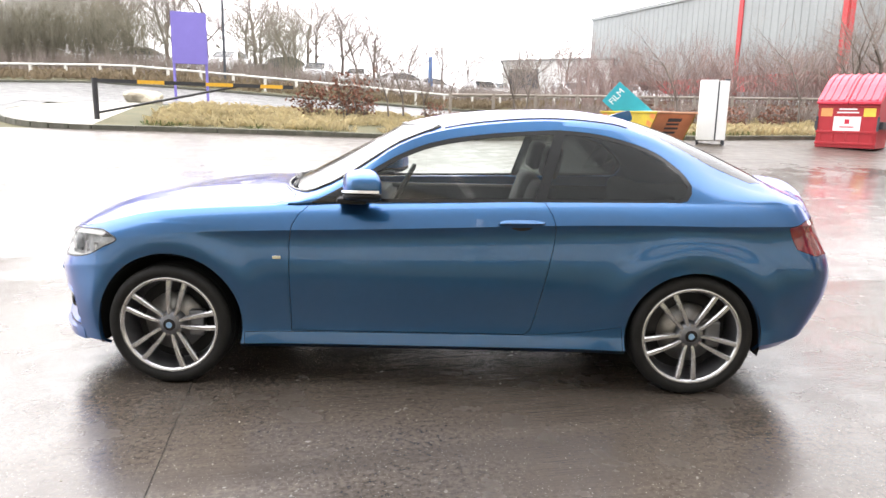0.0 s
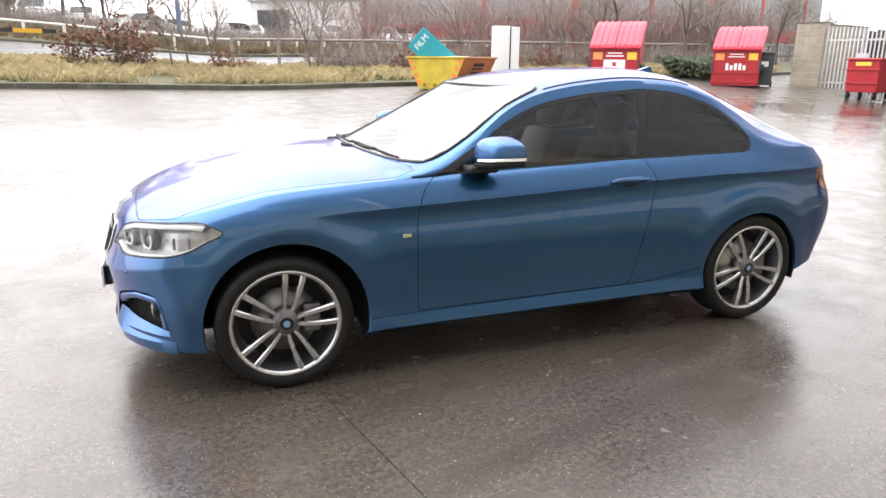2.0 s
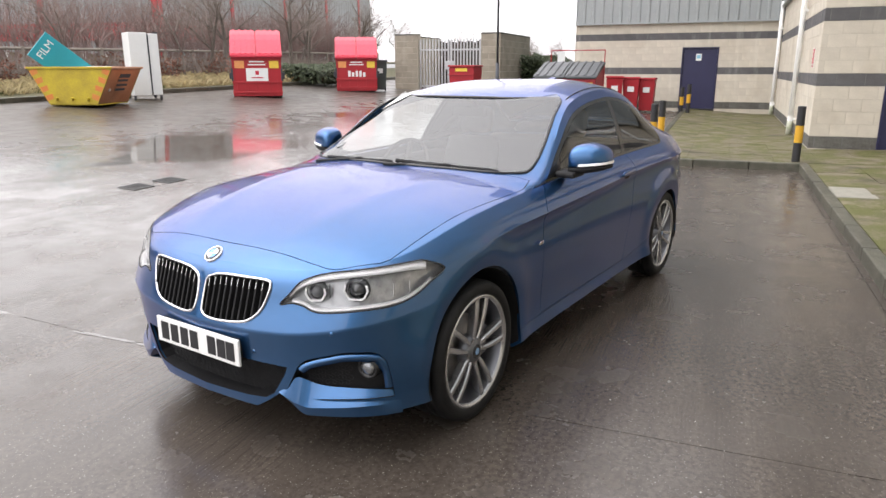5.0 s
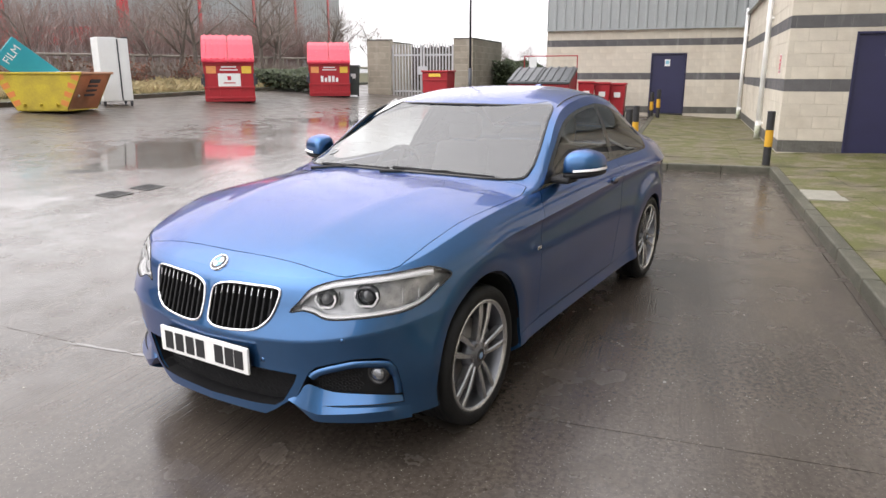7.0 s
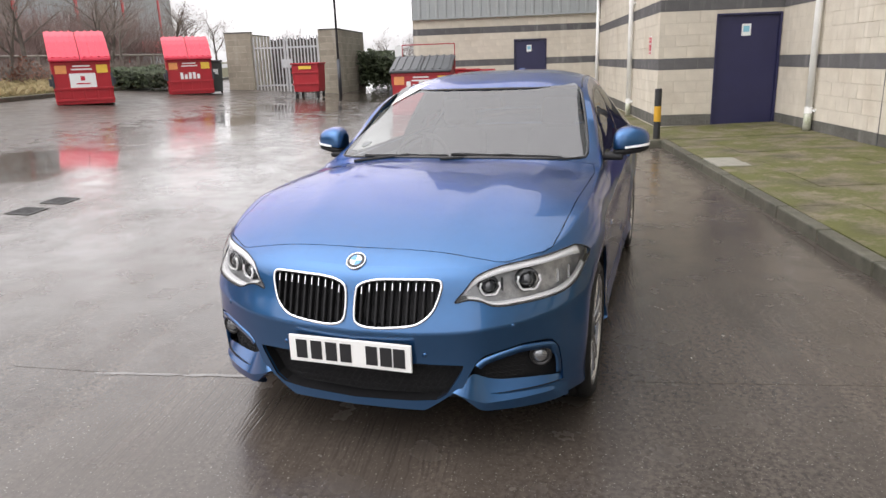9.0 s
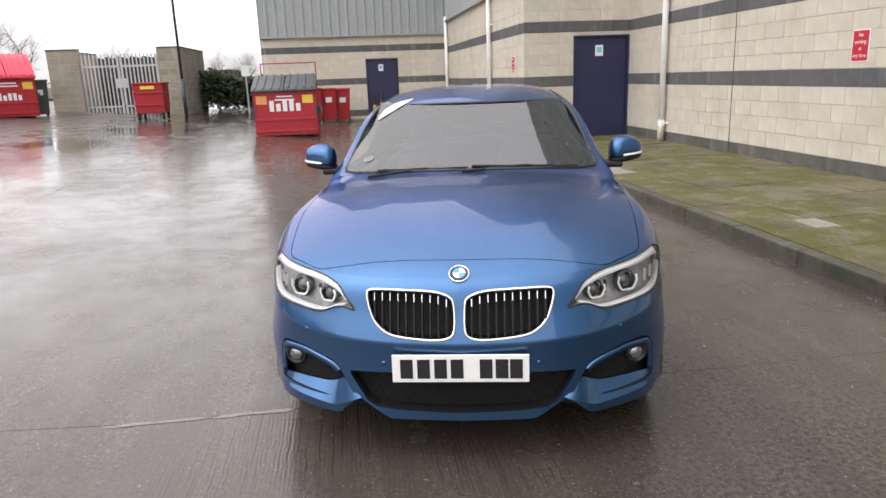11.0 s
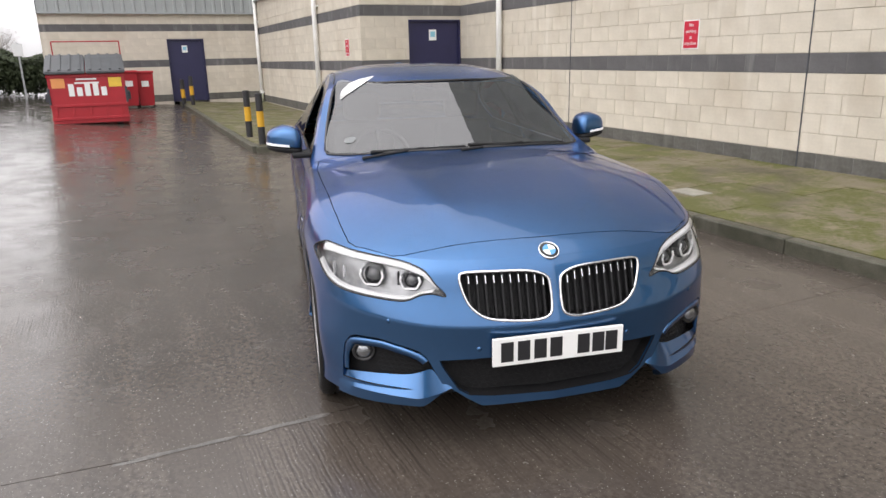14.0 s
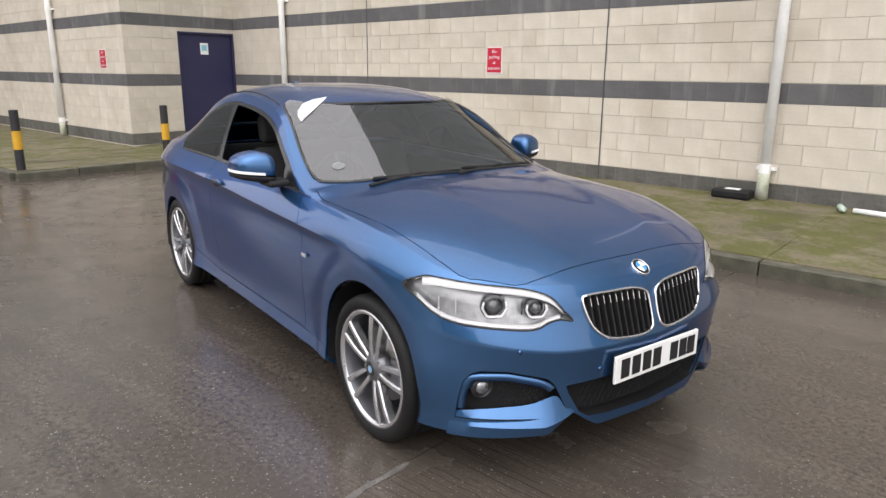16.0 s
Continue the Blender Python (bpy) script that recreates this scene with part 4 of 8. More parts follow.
fog_hole = [(0.787, 0.290), (0.784, 0.37), (0.775, 0.44), (0.755, 0.476), (0.731, 0.487), (0.655, 0.486), (0.60, 0.472), (0.555, 0.460), (0.52, 0.448), (0.492, 0.424), (0.474, 0.39), (0.452, 0.345), (0.438, 0.315), (0.47, 0.298), (0.515, 0.287), (0.565, 0.287), (0.65, 0.288), (0.72, 0.289)]
mouth_half = [(0.442, 0.410), (0.430, 0.380), (0.375, 0.290), (0.335, 0.265), (0.245, 0.257), (0.0, 0.250)]
mouth = mouth_half + [(-y, z) for y, z in mouth_half[-2::-1]] + [(-0.26, 0.416), (0.26, 0.416)]
notch = [(0.20, 0.10), (0.24, 0.192), (0.30, 0.222), (0.345, 0.250), (0.385, 0.280), (0.41, 0.298), (0.425, 0.288), (0.50, 0.24), (0.515, 0.10)]
knife(mouth, Y, Z, front_only, INTAKE)
for sy in (-1, 1):
    knife([(sy * y, z) for y, z in kid], Y, Z, front_only, KIDNEY)
    knife([(sy * y, z) for y, z in fog_hole], Y, Z, front_only, FOG)
    knife([(sy * y, z) for y, z in notch], Y, Z, front_only, HOLE)
    # The lamp wraps round the corner: cut along a slanting view.
    ang = radians(38)
    e1 = (math.sin(ang), sy * math.cos(ang), 0)
    lamp_top = [(-2.040, 0.440, 0.700), (-2.015, 0.470, 0.742), (-1.985, 0.505, 0.763), (-1.945, 0.555, 0.778), (-1.88, 0.645, 0.790), (-1.80, 0.735, 0.800), (-1.72, 0.785, 0.806), (-1.67, 0.812, 0.803)]
    lamp_low = [(-1.670, 0.836, 0.722), (-1.740, 0.811, 0.682), (-1.815, 0.775, 0.660), (-1.89, 0.720, 0.651), (-1.95, 0.655, 0.644), (-2.00, 0.575, 0.638), (-2.02, 0.535, 0.643), (-2.031, 0.50, 0.659), (-2.045, 0.455, 0.666)]
    lamp_pts = [(-2.058, 0.404, 0.657)] + lamp_top + [(-1.600, 0.855, 0.764)] + lamp_low
    knife(curve2([(Vector((x, sy * y, z)).dot(Vector(e1)), z) for x, y, z in lamp_pts], 3), e1, Z, lambda c, sy=sy: c.x < -1.5 and c.y * sy > 0.3, HEAD, keep=(HOOD,))
    e2 = (-math.sin(ang), sy * math.cos(ang), 0)
    tail_pts = [(1.79, 0.815, 0.890), (1.91, 0.77, 0.918), (2.04, 0.64, 0.925), (2.11, 0.42, 0.92), (2.14, 0.42, 0.78), (2.06, 0.68, 0.738), (1.97, 0.775, 0.738), (1.87, 0.815, 0.775)]
    knife([(Vector((x, sy * y, z)).dot(Vector(e2)), z) for x, y, z in tail_pts], e2, Z, lambda c, sy=sy: c.x > 1.5 and c.y * sy > 0.3, TAIL)
boot = [(1.80, 0.0), (1.79, 0.62), (1.86, 0.70), (2.0, 0.715), (2.35, 0.66), (2.35, -0.66), (2.0, -0.715), (1.86, -0.70), (1.79, -0.62)]
knife(boot, X, Y, lambda c: c.z > 0.96 and c.x > 1.7, BOOT, keep=(REAR, TAIL))


def panel(value, sy=0, gap=0.0, depth=0.0, push=None):
    """Takes the marked faces out of the shell as a mesh of their own, with a turned-in edge."""
    out, at = bmesh.new(), {}
    for f in shell.faces:
        if f[pid] == value and (sy == 0 or f.calc_center_median().y * sy > 0):
            for v in f.verts:
                if v not in at:
                    at[v] = out.verts.new(v.co)
            out.faces.new([at[v] for v in f.verts])
    out.normal_update()
    if gap:
        edge = [e for e in out.edges if e.is_boundary]
        move = {}
        for e in edge:
            f = e.link_faces[0]
            n = f.normal
            d = e.verts[1].co - e.verts[0].co
            w = n.cross(d).normalized()
            if w.dot(f.calc_center_median() - e.verts[0].co) < 0:
                w = -w
            for v in e.verts:
                move.setdefault(v, []).append((w * d.length, n * f.calc_area()))
        r = bmesh.ops.extrude_edge_only(out, edges=edge)
        fresh = [g for g in r["geom"] if isinstance(g, bmesh.types.BMVert)]
        for v, some in move.items():
            w = sum((s[0] for s in some), Vector()).normalized()
            v.co += w * gap
        near = {}
        for v in fresh:
            for e in v.link_edges:
                o = e.other_vert(v)
                if o in move:
                    near[v] = o
        for v, o in near.items():
            n = sum((s[1] for s in move[o]), Vector()).normalized()
            w = sum((s[0] for s in move[o]), Vector()).normalized()
            v.co = o.co - n * depth - w * gap * 0.3
    if push is not None:
        for v in out.verts:
            v.co += Vector(push)
    return out


def sharpen(ob, angle=35):
    ob.data.set_sharp_from_angle(angle=radians(angle))
    return ob


sharpen(part("body", panel(BODY, gap=0.0015, depth=0.015), paint, car, smooth=True))
sharpen(part("bonnet", panel(HOOD, gap=0.0022, depth=0.015), paint, car, "blue bonnet beaded with rain", smooth=True))
sharpen(part("boot_lid", panel(BOOT, gap=0.002, depth=0.012), paint, car, smooth=True))
pane = panel(SCREEN)
co = np.array([v.co for v in pane.verts])
px, py = co[:, 0], co[:, 1]
terms = np.stack([np.ones_like(px), px, px * px, py * py, px * py * py, py**4], 1)
fair = terms @ (pane_fit := np.linalg.lstsq(terms, co[:, 2], rcond=None)[0])  # one fair curve for the whole pane
for v, z in zip(pane.verts, fair):
    v.co.z = z
rim_g = bmesh.ops.extrude_edge_only(pane, edges=[e for e in pane.edges if e.is_boundary])
for v in rim_g["geom"]:
    if isinstance(v, bmesh.types.BMVert):
        v.co += Vector((0.003, 0, -0.004))
windscreen = sharpen(part("windscreen", pane, screen_glass, car, "clear windscreen reflecting the sky", smooth=True))
windscreen.visible_shadow = False
sharpen(part("rear_window", panel(REAR, gap=0.001, depth=0.004), quarter_glass, car, smooth=True))
shell.normal_update()
lamp_skin = BVHTree.FromBMesh(shell)


def bead(bm, path, radius, sides=8):
    """A round bar swept along an open path."""
    rings = []
    for k, p in enumerate(path):
        d = (Vector(path[min(k + 1, len(path) - 1)]) - Vector(path[max(k - 1, 0)])).normalized()
        a = d.cross(Vector((0.3, 0.2, 1)).normalized()).normalized()
        b = d.cross(a)
        rings.append([bm.verts.new(Vector(p) + (a * math.cos(2 * math.pi * j / sides) + b * math.sin(2 * math.pi * j / sides)) * radius) for j in range(sides)])
    for p, q in zip(rings, rings[1:]):
        for j in range(sides):
            bm.faces.new((p[j], p[(j + 1) % sides], q[(j + 1) % sides], q[j]))
    bm.faces.new(rings[0][::-1])
    bm.faces.new(rings[-1])


for sy in (-1, 1):
    door = sharpen(part("door", panel(DOOR, sy, gap=0.0022, depth=0.015), paint, car, smooth=True))
    sharpen(part("window_trim", panel(TRIM, sy, gap=0.0005, depth=0.004), black_trim, car, "gloss black window surround", smooth=True))
    if sy < 0:  # the driver's window is wound down
        sharpen(part("side_window", panel(GLASS_D, sy, gap=0.001, depth=0.003), side_glass, door, smooth=True))
    sharpen(part("quarter_window", panel(GLASS_Q, sy, gap=0.001, depth=0.003), quarter_glass, car, smooth=True))
    sharpen(part("side_skirt", panel(SKIRT, sy, gap=0.0012, depth=0.010), paint, car, smooth=True))
    # door handle, with the dark of its bowl as a flat patch
    bm = bmesh.new()
    outline = curve2([(0.335, 0.888), (0.37, 0.905), (0.45, 0.910), (0.54, 0.908), (0.572, 0.896), (0.54, 0.882), (0.45, 0.876), (0.37, 0.878)], 4)
    prism(bm, outline, 0.02, Matrix.Translation((0, 0.869 if sy > 0 else -0.889, 0)))
    bmesh.ops.bevel(bm, geom=[e for e in bm.edges], offset=0.005, segments=2, affect="EDGES")
    part("handle", bm, paint, door, "body-coloured pull handle", smooth=True)
    # thin black plate painted in for the shade of the bowl
    bm = bmesh.new()
    outline = curve2([(0.40, 0.882), (0.45, 0.886), (0.51, 0.882), (0.50, 0.862), (0.455, 0.853), (0.41, 0.862)], 4)
    prism(bm, outline, 0.004, Matrix.Translation((0, 0.8635 if sy > 0 else -0.8675, 0)))
    part("handle_recess", bm, black_plastic, door, smooth=False)
    # tail lamp and head lamp
    sharpen(part("tail_lamp", panel(TAIL, sy, gap=0.001, depth=0.02), red_lens, car, "dark red tail lamp", smooth=True))
    lamp = sharpen(part("headlamp", panel(HEAD, sy, gap=0.001, depth=0.02), lamp_glass, car, "clear headlamp with twin ring lights", smooth=True))
    lamp.visible_shadow = False
    back = panel(HEAD, sy)
    rimmed = bmesh.ops.extrude_edge_only(back, edges=[e for e in back.edges if e.is_boundary])
    stay = {g for g in rimmed["geom"] if isinstance(g, bmesh.types.BMVert)}
    for v in back.verts:
        v.co += Vector((0.004, -0.003 * sy, 0)) if v in stay else Vector((0.050, -0.032 * sy, -0.002))
    part("bezel", back, lamp_silver, lamp, smooth=True)
    across, inward = Vector((math.sin(radians(38)), sy * math.cos(radians(38)), 0)), Vector((math.cos(radians(38)), -sy * math.sin(radians(38)), 0))

    def in_lamp(u, z, deep):
        """A point behind the lamp's glass."""
        hit = lamp_skin.ray_cast(across * u - inward * 3 + Vector((0, 0, z)), inward)
        return (hit[0] if hit[0] else across * u - inward * 1.9 + Vector((0, 0, z))) + inward * deep

    flat = lambda p: (Vector((p[0], p[1] * sy, p[2])).dot(across), p[2])
    for line, heights, mat, label in ((lamp_top, (0.008, 0.016, 0.018, 0.018, 0.018, 0.020, 0.024, 0.028), white_plastic, "bright white light bar"), (lamp_low, (0.007, 0.007, 0.006, 0.006, 0.005, 0.005, 0.005, 0.005, 0.005), white_plastic, "thin white light guide")):
        bm = bmesh.new()
        path = curve2([flat(p) for p in line], 4, False) + [flat(line[-1])]
        high = np.interp(np.linspace(0, 1, len(path)), np.linspace(0, 1, len(heights)), heights)
        way = -1 if mat is white_plastic and line is lamp_top else 1
        band = []
        for (u, z), h in zip(path, high):
            z0 = z + way * 0.005
            band.append([bm.verts.new(q) for q in (in_lamp(u, z0, 0.030), in_lamp(u, z0, 0.016 if way < 0 else 0.004), in_lamp(u, z0 + way * h, 0.003 if way < 0 else 0.016), in_lamp(u, z0 + way * h, 0.030))])
        for a, b in zip(band, band[1:]):
            for j in range(3):
                bm.faces.new((a[j], a[j + 1], b[j + 1], b[j]))
        bmesh.ops.recalc_face_normals(bm, faces=bm.faces)
        part("light_bar", bm, mat, lamp, label, smooth=True)
    for px_, py_, pz, pr in ((-1.980, 0.520, 0.702, 0.034), (-1.894, 0.648, 0.712, 0.040)):
        cu = Vector((px_, py_ * sy, 0)).dot(across)
        face = (-inward + Vector((-0.4, 0, 0))).normalized()
        m = Matrix.Translation(in_lamp(cu, pz, 0.026)) @ face.to_track_quat("-Y", "Z").to_matrix().to_4x4()
        bm = bmesh.new()
        shoe = [(-0.92, 0.62), (-1.04, 0.05), (-0.72, -0.62), (-0.50, -0.80), (0.50, -0.80), (0.72, -0.62), (1.04, 0.05), (0.92, 0.62)]
        bead(bm, [m @ Vector((pr * a * 1.10, -0.008, pr * b)) for a, b in shoe], 0.0046)
        part("ring_light", bm, white_plastic, lamp, "white horseshoe light guide", smooth=True)
        bm = bmesh.new()
        lathe(bm, [(pr - 0.002, 0.0), (pr + 0.005, 0.004), (pr + 0.008, 0.010), (pr + 0.008, 0.03)], 28, m)
        part("housing", bm, lamp_dark, lamp, smooth=True)
        bm = bmesh.new()
        lathe(bm, [(0.0001, -0.008), (0.012, -0.006), (0.022, 0.002), (pr - 0.006, 0.012), (pr - 0.003, 0.018)], 24, m)
        part("projector", bm, lens_black, lamp, smooth=True)
    for u_k in (0.30, 0.47, 0.68, 0.78):
        (ua, za), (ub, zb) = flat(lamp_pts[0]), flat((-1.600, 0.855, 0.764))
        u = ua + (ub - ua) * u_k
        bm = bmesh.new()
        box(bm, -0.003, 0.003, -0.008, 0.008, -0.024, 0.030, Matrix.Translation(in_lamp(u, 0.705, 0.036)) @ (-inward).to_track_quat("-Y", "Z").to_matrix().to_4x4(), bevel=0.003)
        part("rib", bm, lamp_dark if u_k < 0.6 else lamp_bright, lamp)

# Everything behind the openings: recesses, liners, floor.
for value, name, push, sy in ((KIDNEY, "grille_recess", (0.05, 0, 0), -1), (KIDNEY, "grille_recess", (0.05, 0, 0), 1), (INTAKE, "intake_recess", (0.07, 0, 0), 0), (FOG, "lamp_recess", (0.06, 0.012, 0), -1), (FOG, "lamp_recess", (0.06, -0.012, 0), 1)):
    bm = panel(value, sy)
    edges = [e for e in bm.edges if e.is_boundary]
    r = bmesh.ops.extrude_edge_only(bm, edges=edges)
    fresh = {g for g in r["geom"] if isinstance(g, bmesh.types.BMVert)}
    for v in bm.verts:
        if v not in fresh:
            v.co += Vector(push)
    part(name, bm, black_plastic, car, smooth=False)
for sy in (-1, 1):
    for wx, rr in ((-1.340, 0.379), (1.352, 0.354)):
        bm = bmesh.new()
        arc = [(wx + rr * math.cos(a), 0.31 + rr * math.sin(a)) for a in np.linspace(-0.25, math.pi + 0.25, 28)]
        inner = [bm.verts.new((x, 0.50 * sy, z)) for x, z in arc]
        outer = [bm.verts.new((x, 0.862 * sy, z)) for x, z in arc]
        hub = bm.verts.new((wx, 0.50 * sy, 0.25))
        for k in range(len(arc) - 1):
            bm.faces.new((inner[k], inner[k + 1], outer[k + 1], outer[k]))
            bm.faces.new((hub, inner[k + 1], inner[k]))
        part("wheel_arch_liner", bm, black_plastic, car, smooth=True)
bm = bmesh.new()
box(bm, -1.95, 1.98, -0.50, 0.50, 0.20, 0.24, bevel=0.01)
box(bm, -0.95, 0.97, -0.80, 0.80, 0.195, 0.235, bevel=0.01)
box(bm, -1.93, -1.71, -0.60, 0.60, 0.232, 0.25, bevel=0.005)
box(bm, 1.72, 1.93, -0.60, 0.60, 0.27, 0.30, bevel=0.005)
part("underbody", bm, black_plastic, car)


def ring_along(bm, path, radius, sides=8):
    """A round bead along a closed path."""
    n, rings = len(path), []
    for k in range(n):
        p, q, o = Vector(path[k]), Vector(path[(k + 1) % n]), Vector(path[k - 1])
        d = (q - o).normalized()
        a = d.cross(Vector((1, 0, 0.001))).normalized()
        b = d.cross(a)
        rings.append([bm.verts.new(p + (a * math.cos(2 * math.pi * j / sides) + b * math.sin(2 * math.pi * j / sides)) * radius) for j in range(sides)])
    for k in range(n):
        for j in range(sides):
            bm.faces.new((rings[k][j], rings[k][(j + 1) % sides], rings[(k + 1) % n][(j + 1) % sides], rings[(k + 1) % n][j]))


shell.normal_update()
skin = BVHTree.FromBMesh(shell)


def on_front(y, z, off=0.0):
    hit = skin.ray_cast(Vector((-4, y, z)), Vector((1, 0, 0)))
    return Vector((hit[0].x - off, y, z)) if hit[0] else Vector((-2.1, y, z))


def on_top(x, y, off=0.0):
    hit = skin.ray_cast(Vector((x, y, 3)), Vector((0, 0, -1)))
    return hit[0] + hit[1] * off if hit[0] else Vector((x, y, 1))


for sy in (-1, 1):
    grille = new("kidney_grille")
    grille.parent = car
    bm = bmesh.new()
    ring_along(bm, [on_front(sy * y, z, 0.003) for y, z in kid], 0.0060)
    part("chrome_surround", bm, chrome, grille, "bright chrome surround", smooth=True)
    for k in range(10):
        y = 0.048 + 0.031 * k
        cross = []
        for (ya, za), (yb, zb) in zip(kid, kid[1:] + kid[:1]):
            if (ya - y) * (yb - y) < 0:
                cross.append(za + (zb - za) * (y - ya) / (yb - ya))
        lo, hi = min(cross) + 0.002, max(cross) - 0.002
        bm = bmesh.new()
        p, q = on_front(sy * y, lo, -0.006), on_front(sy * y, hi, -0.004)
        d = (q - p).normalized()
        m = Matrix.Translation((p + q) / 2) @ d.to_track_quat("Z", "Y").to_matrix().to_4x4()
        box(bm, -0.0045, 0.0045, -0.014, 0.014, -(q - p).length / 2, (q - p).length / 2, m, bevel=0.003)
        slat = part("slat", bm, black_plastic, grille)
        # short chrome bar draws the highlight at the slat's upper edge
        bm = bmesh.new()
        tip = Matrix.Translation(q - d * 0.024 + Vector((-0.0135, 0, 0))) @ d.to_track_quat("Z", "Y").to_matrix().to_4x4()
        box(bm, -0.0022, 0.0022, -0.003, 0.003, -0.015, 0.015, tip, bevel=0.001)
        part("slat_edge", bm, chrome, slat, "chrome bar drawing the highlight on the slat edge")
    # fog lamp with its bezel
    bm = bmesh.new()
    c = on_front(sy * 0.706, 0.412, -0.02)
    m = Matrix.Translation((c.x + 0.010, sy * 0.706, 0.412))
    face = Vector((-1, 0.15 * sy, 0)).normalized().to_track_quat("-Y", "Z").to_matrix().to_4x4()
    lathe(bm, [(0.0001, -0.012), (0.018, -0.010), (0.029, -0.003), (0.032, 0.004), (0.034, 0.03)], 28, m @ face)
    fog = part("fog_lamp", bm, fog_silver, car, "round clear fog lamp", smooth=True)
    bm = bmesh.new()
    lathe(bm, [(0.032, 0.0), (0.040, -0.008), (0.046, 0.0), (0.048, 0.05)], 28, m @ face)
    part("bezel", bm, black_trim, fog, smooth=True)
    # painted blade below the outer intake, and the strip that hoops over it
    ways = [curve2(p, 4, False) + [p[-1]] for p in (
        [(0.436, 0.316), (0.472, 0.368), (0.515, 0.348), (0.565, 0.330), (0.65, 0.322), (0.72, 0.318), (0.788, 0.314)],
        [(0.398, 0.300), (0.455, 0.276), (0.515, 0.258), (0.565, 0.259), (0.65, 0.262), (0.72, 0.264), (0.802, 0.262)],
        [(0.425, 0.285), (0.468, 0.250), (0.505, 0.223), (0.565, 0.220), (0.65, 0.219), (0.72, 0.218), (0.805, 0.216)])]
    deep = [np.interp(np.linspace(0, 6, len(ways[0])), range(7), d) for d in ((-0.002, -0.010, -0.030, -0.036, -0.036, -0.030, -0.010), (0.004, 0.012, 0.017, 0.017, 0.015, 0.011, 0.003), (0.002, 0.006, 0.008, 0.008, 0.008, 0.006, 0.002))]
    bm = bmesh.new()
    wedge = []
    for k, pts in enumerate(zip(*ways)):
        line = []
        for (y, z), off in zip((*pts, pts[2]), (deep[0][k], deep[1][k], deep[2][k], -0.05)):
            p = on_front(sy * y, max(z, 0.262))
            d = Vector((-1, sy * 0.8 * (y / 0.8) ** 2, 0)).normalized()
            line.append(bm.verts.new((p.x + d.x * off, p.y + d.y * off, z)))
        wedge.append(line)
    for a, b in zip(wedge, wedge[1:]):
        for j in range(3):
            bm.faces.new((a[j], a[j + 1], b[j + 1], b[j]))
    bm.faces.new(wedge[0])
    bm.faces.new(wedge[-1][::-1])
    bmesh.ops.recalc_face_normals(bm, faces=bm.faces)
    sharpen(part("bumper_blade", bm, paint, car, smooth=True), 25)
    bm = bmesh.new()
    hoop = curve2([(0.772, 0.330), (0.770, 0.39), (0.758, 0.435), (0.738, 0.458), (0.655, 0.462), (0.60, 0.450), (0.555, 0.437), (0.515, 0.420), (0.490, 0.398)], 4, False)
    rows = []
    for k, (y, z) in enumerate(hoop):
        o, i = hoop[max(k - 1, 0)], hoop[min(k + 1, len(hoop) - 1)]
        n2 = Vector((-(i[1] - o[1]), i[0] - o[0])).normalized() * -1
        w = 0.0135 if k > 6 else 0.008
        row = []
        for e, deep in ((1, -0.030), (1, -0.001), (-1, -0.004), (-1, -0.030)):
            p = on_front(sy * (y + n2.x * w * e), z + n2.y * w * e, deep)
            row.append(bm.verts.new(p))
        rows.append(row)
    for a, b in zip(rows, rows[1:]):
        for j in range(3):
            bm.faces.new((a[j], a[j + 1], b[j + 1], b[j]))
    bmesh.ops.recalc_face_normals(bm, faces=bm.faces)
    part("bumper_strip", bm, paint, car, smooth=True)
    # honeycomb mesh in the outer intakes
    bm = bmesh.new()
    for k in range(6):
        z = 0.350 + 0.020 * k
        for j in range(8):
            y = 0.500 + 0.023 * j + 0.0115 * (k % 2)
            if y < 0.655 and z < 0.41 + 0.35 * (y - 0.49):
                c = on_front(sy * y, z, -0.034)
                ring_along(bm, [(c.x, sy * y + 0.011 * math.cos(a), z + 0.0095 * math.sin(a)) for a in np.linspace(0, 2 * math.pi, 6, endpoint=False)], 0.0016, 4)
    outer_mesh = part("intake_mesh", bm, black_plastic, car, "open black honeycomb mesh")
    outer_mesh["kind"] = "stuff"
    # mirror
    mirror = new("door_mirror")
    mirror.parent = car
    power = lambda a, p: math.copysign(abs(a) ** p, a)

    def cap_at(a, b, z0, up, down, grow=1.0):
        """A point of the mirror's rounded form: a round the plan, b up it."""
        c = math.cos(b)
        x, y, z = math.cos(a) * c, math.sin(a) * c, math.sin(b)
        out_y = power(y, 0.55)
        h = up if z > 0 else down
        return Vector((-0.322 + power(x, 0.62) * (0.105 if x < 0 else 0.075) * grow + 0.030 * out_y, sy * (0.934 + out_y * 0.099 * grow), 0.012 + z0 + power(z, 0.52) * h * (1 - 0.30 * max(0, out_y)) + 0.010 * out_y))

    for name, z0, up, down, grow, mat, label in (("mirror_cap", 1.026, 0.112, 0.006, 1.0, paint, "blue mirror cap"), ("mirror_base", 1.010, 0.012, 0.028, 0.99, black_plastic, "black lower shell")):
        bm = bmesh.new()
        rings = [[bm.verts.new(cap_at(2 * math.pi * j / 32, b, z0, up, down, grow)) for j in range(32)] for b in np.linspace(-1.55, 1.55, 17)]
        for p, q in zip(rings, rings[1:]):
            for j in range(32):
                bm.faces.new((p[j], p[(j + 1) % 32], q[(j + 1) % 32], q[j]))
        bm.faces.new(rings[0][::-1])
        bm.faces.new(rings[-1])
        bmesh.ops.recalc_face_normals(bm, faces=bm.faces)
        part(name, bm, mat, mirror, label, smooth=True)
    bm = bmesh.new()
    strip = []
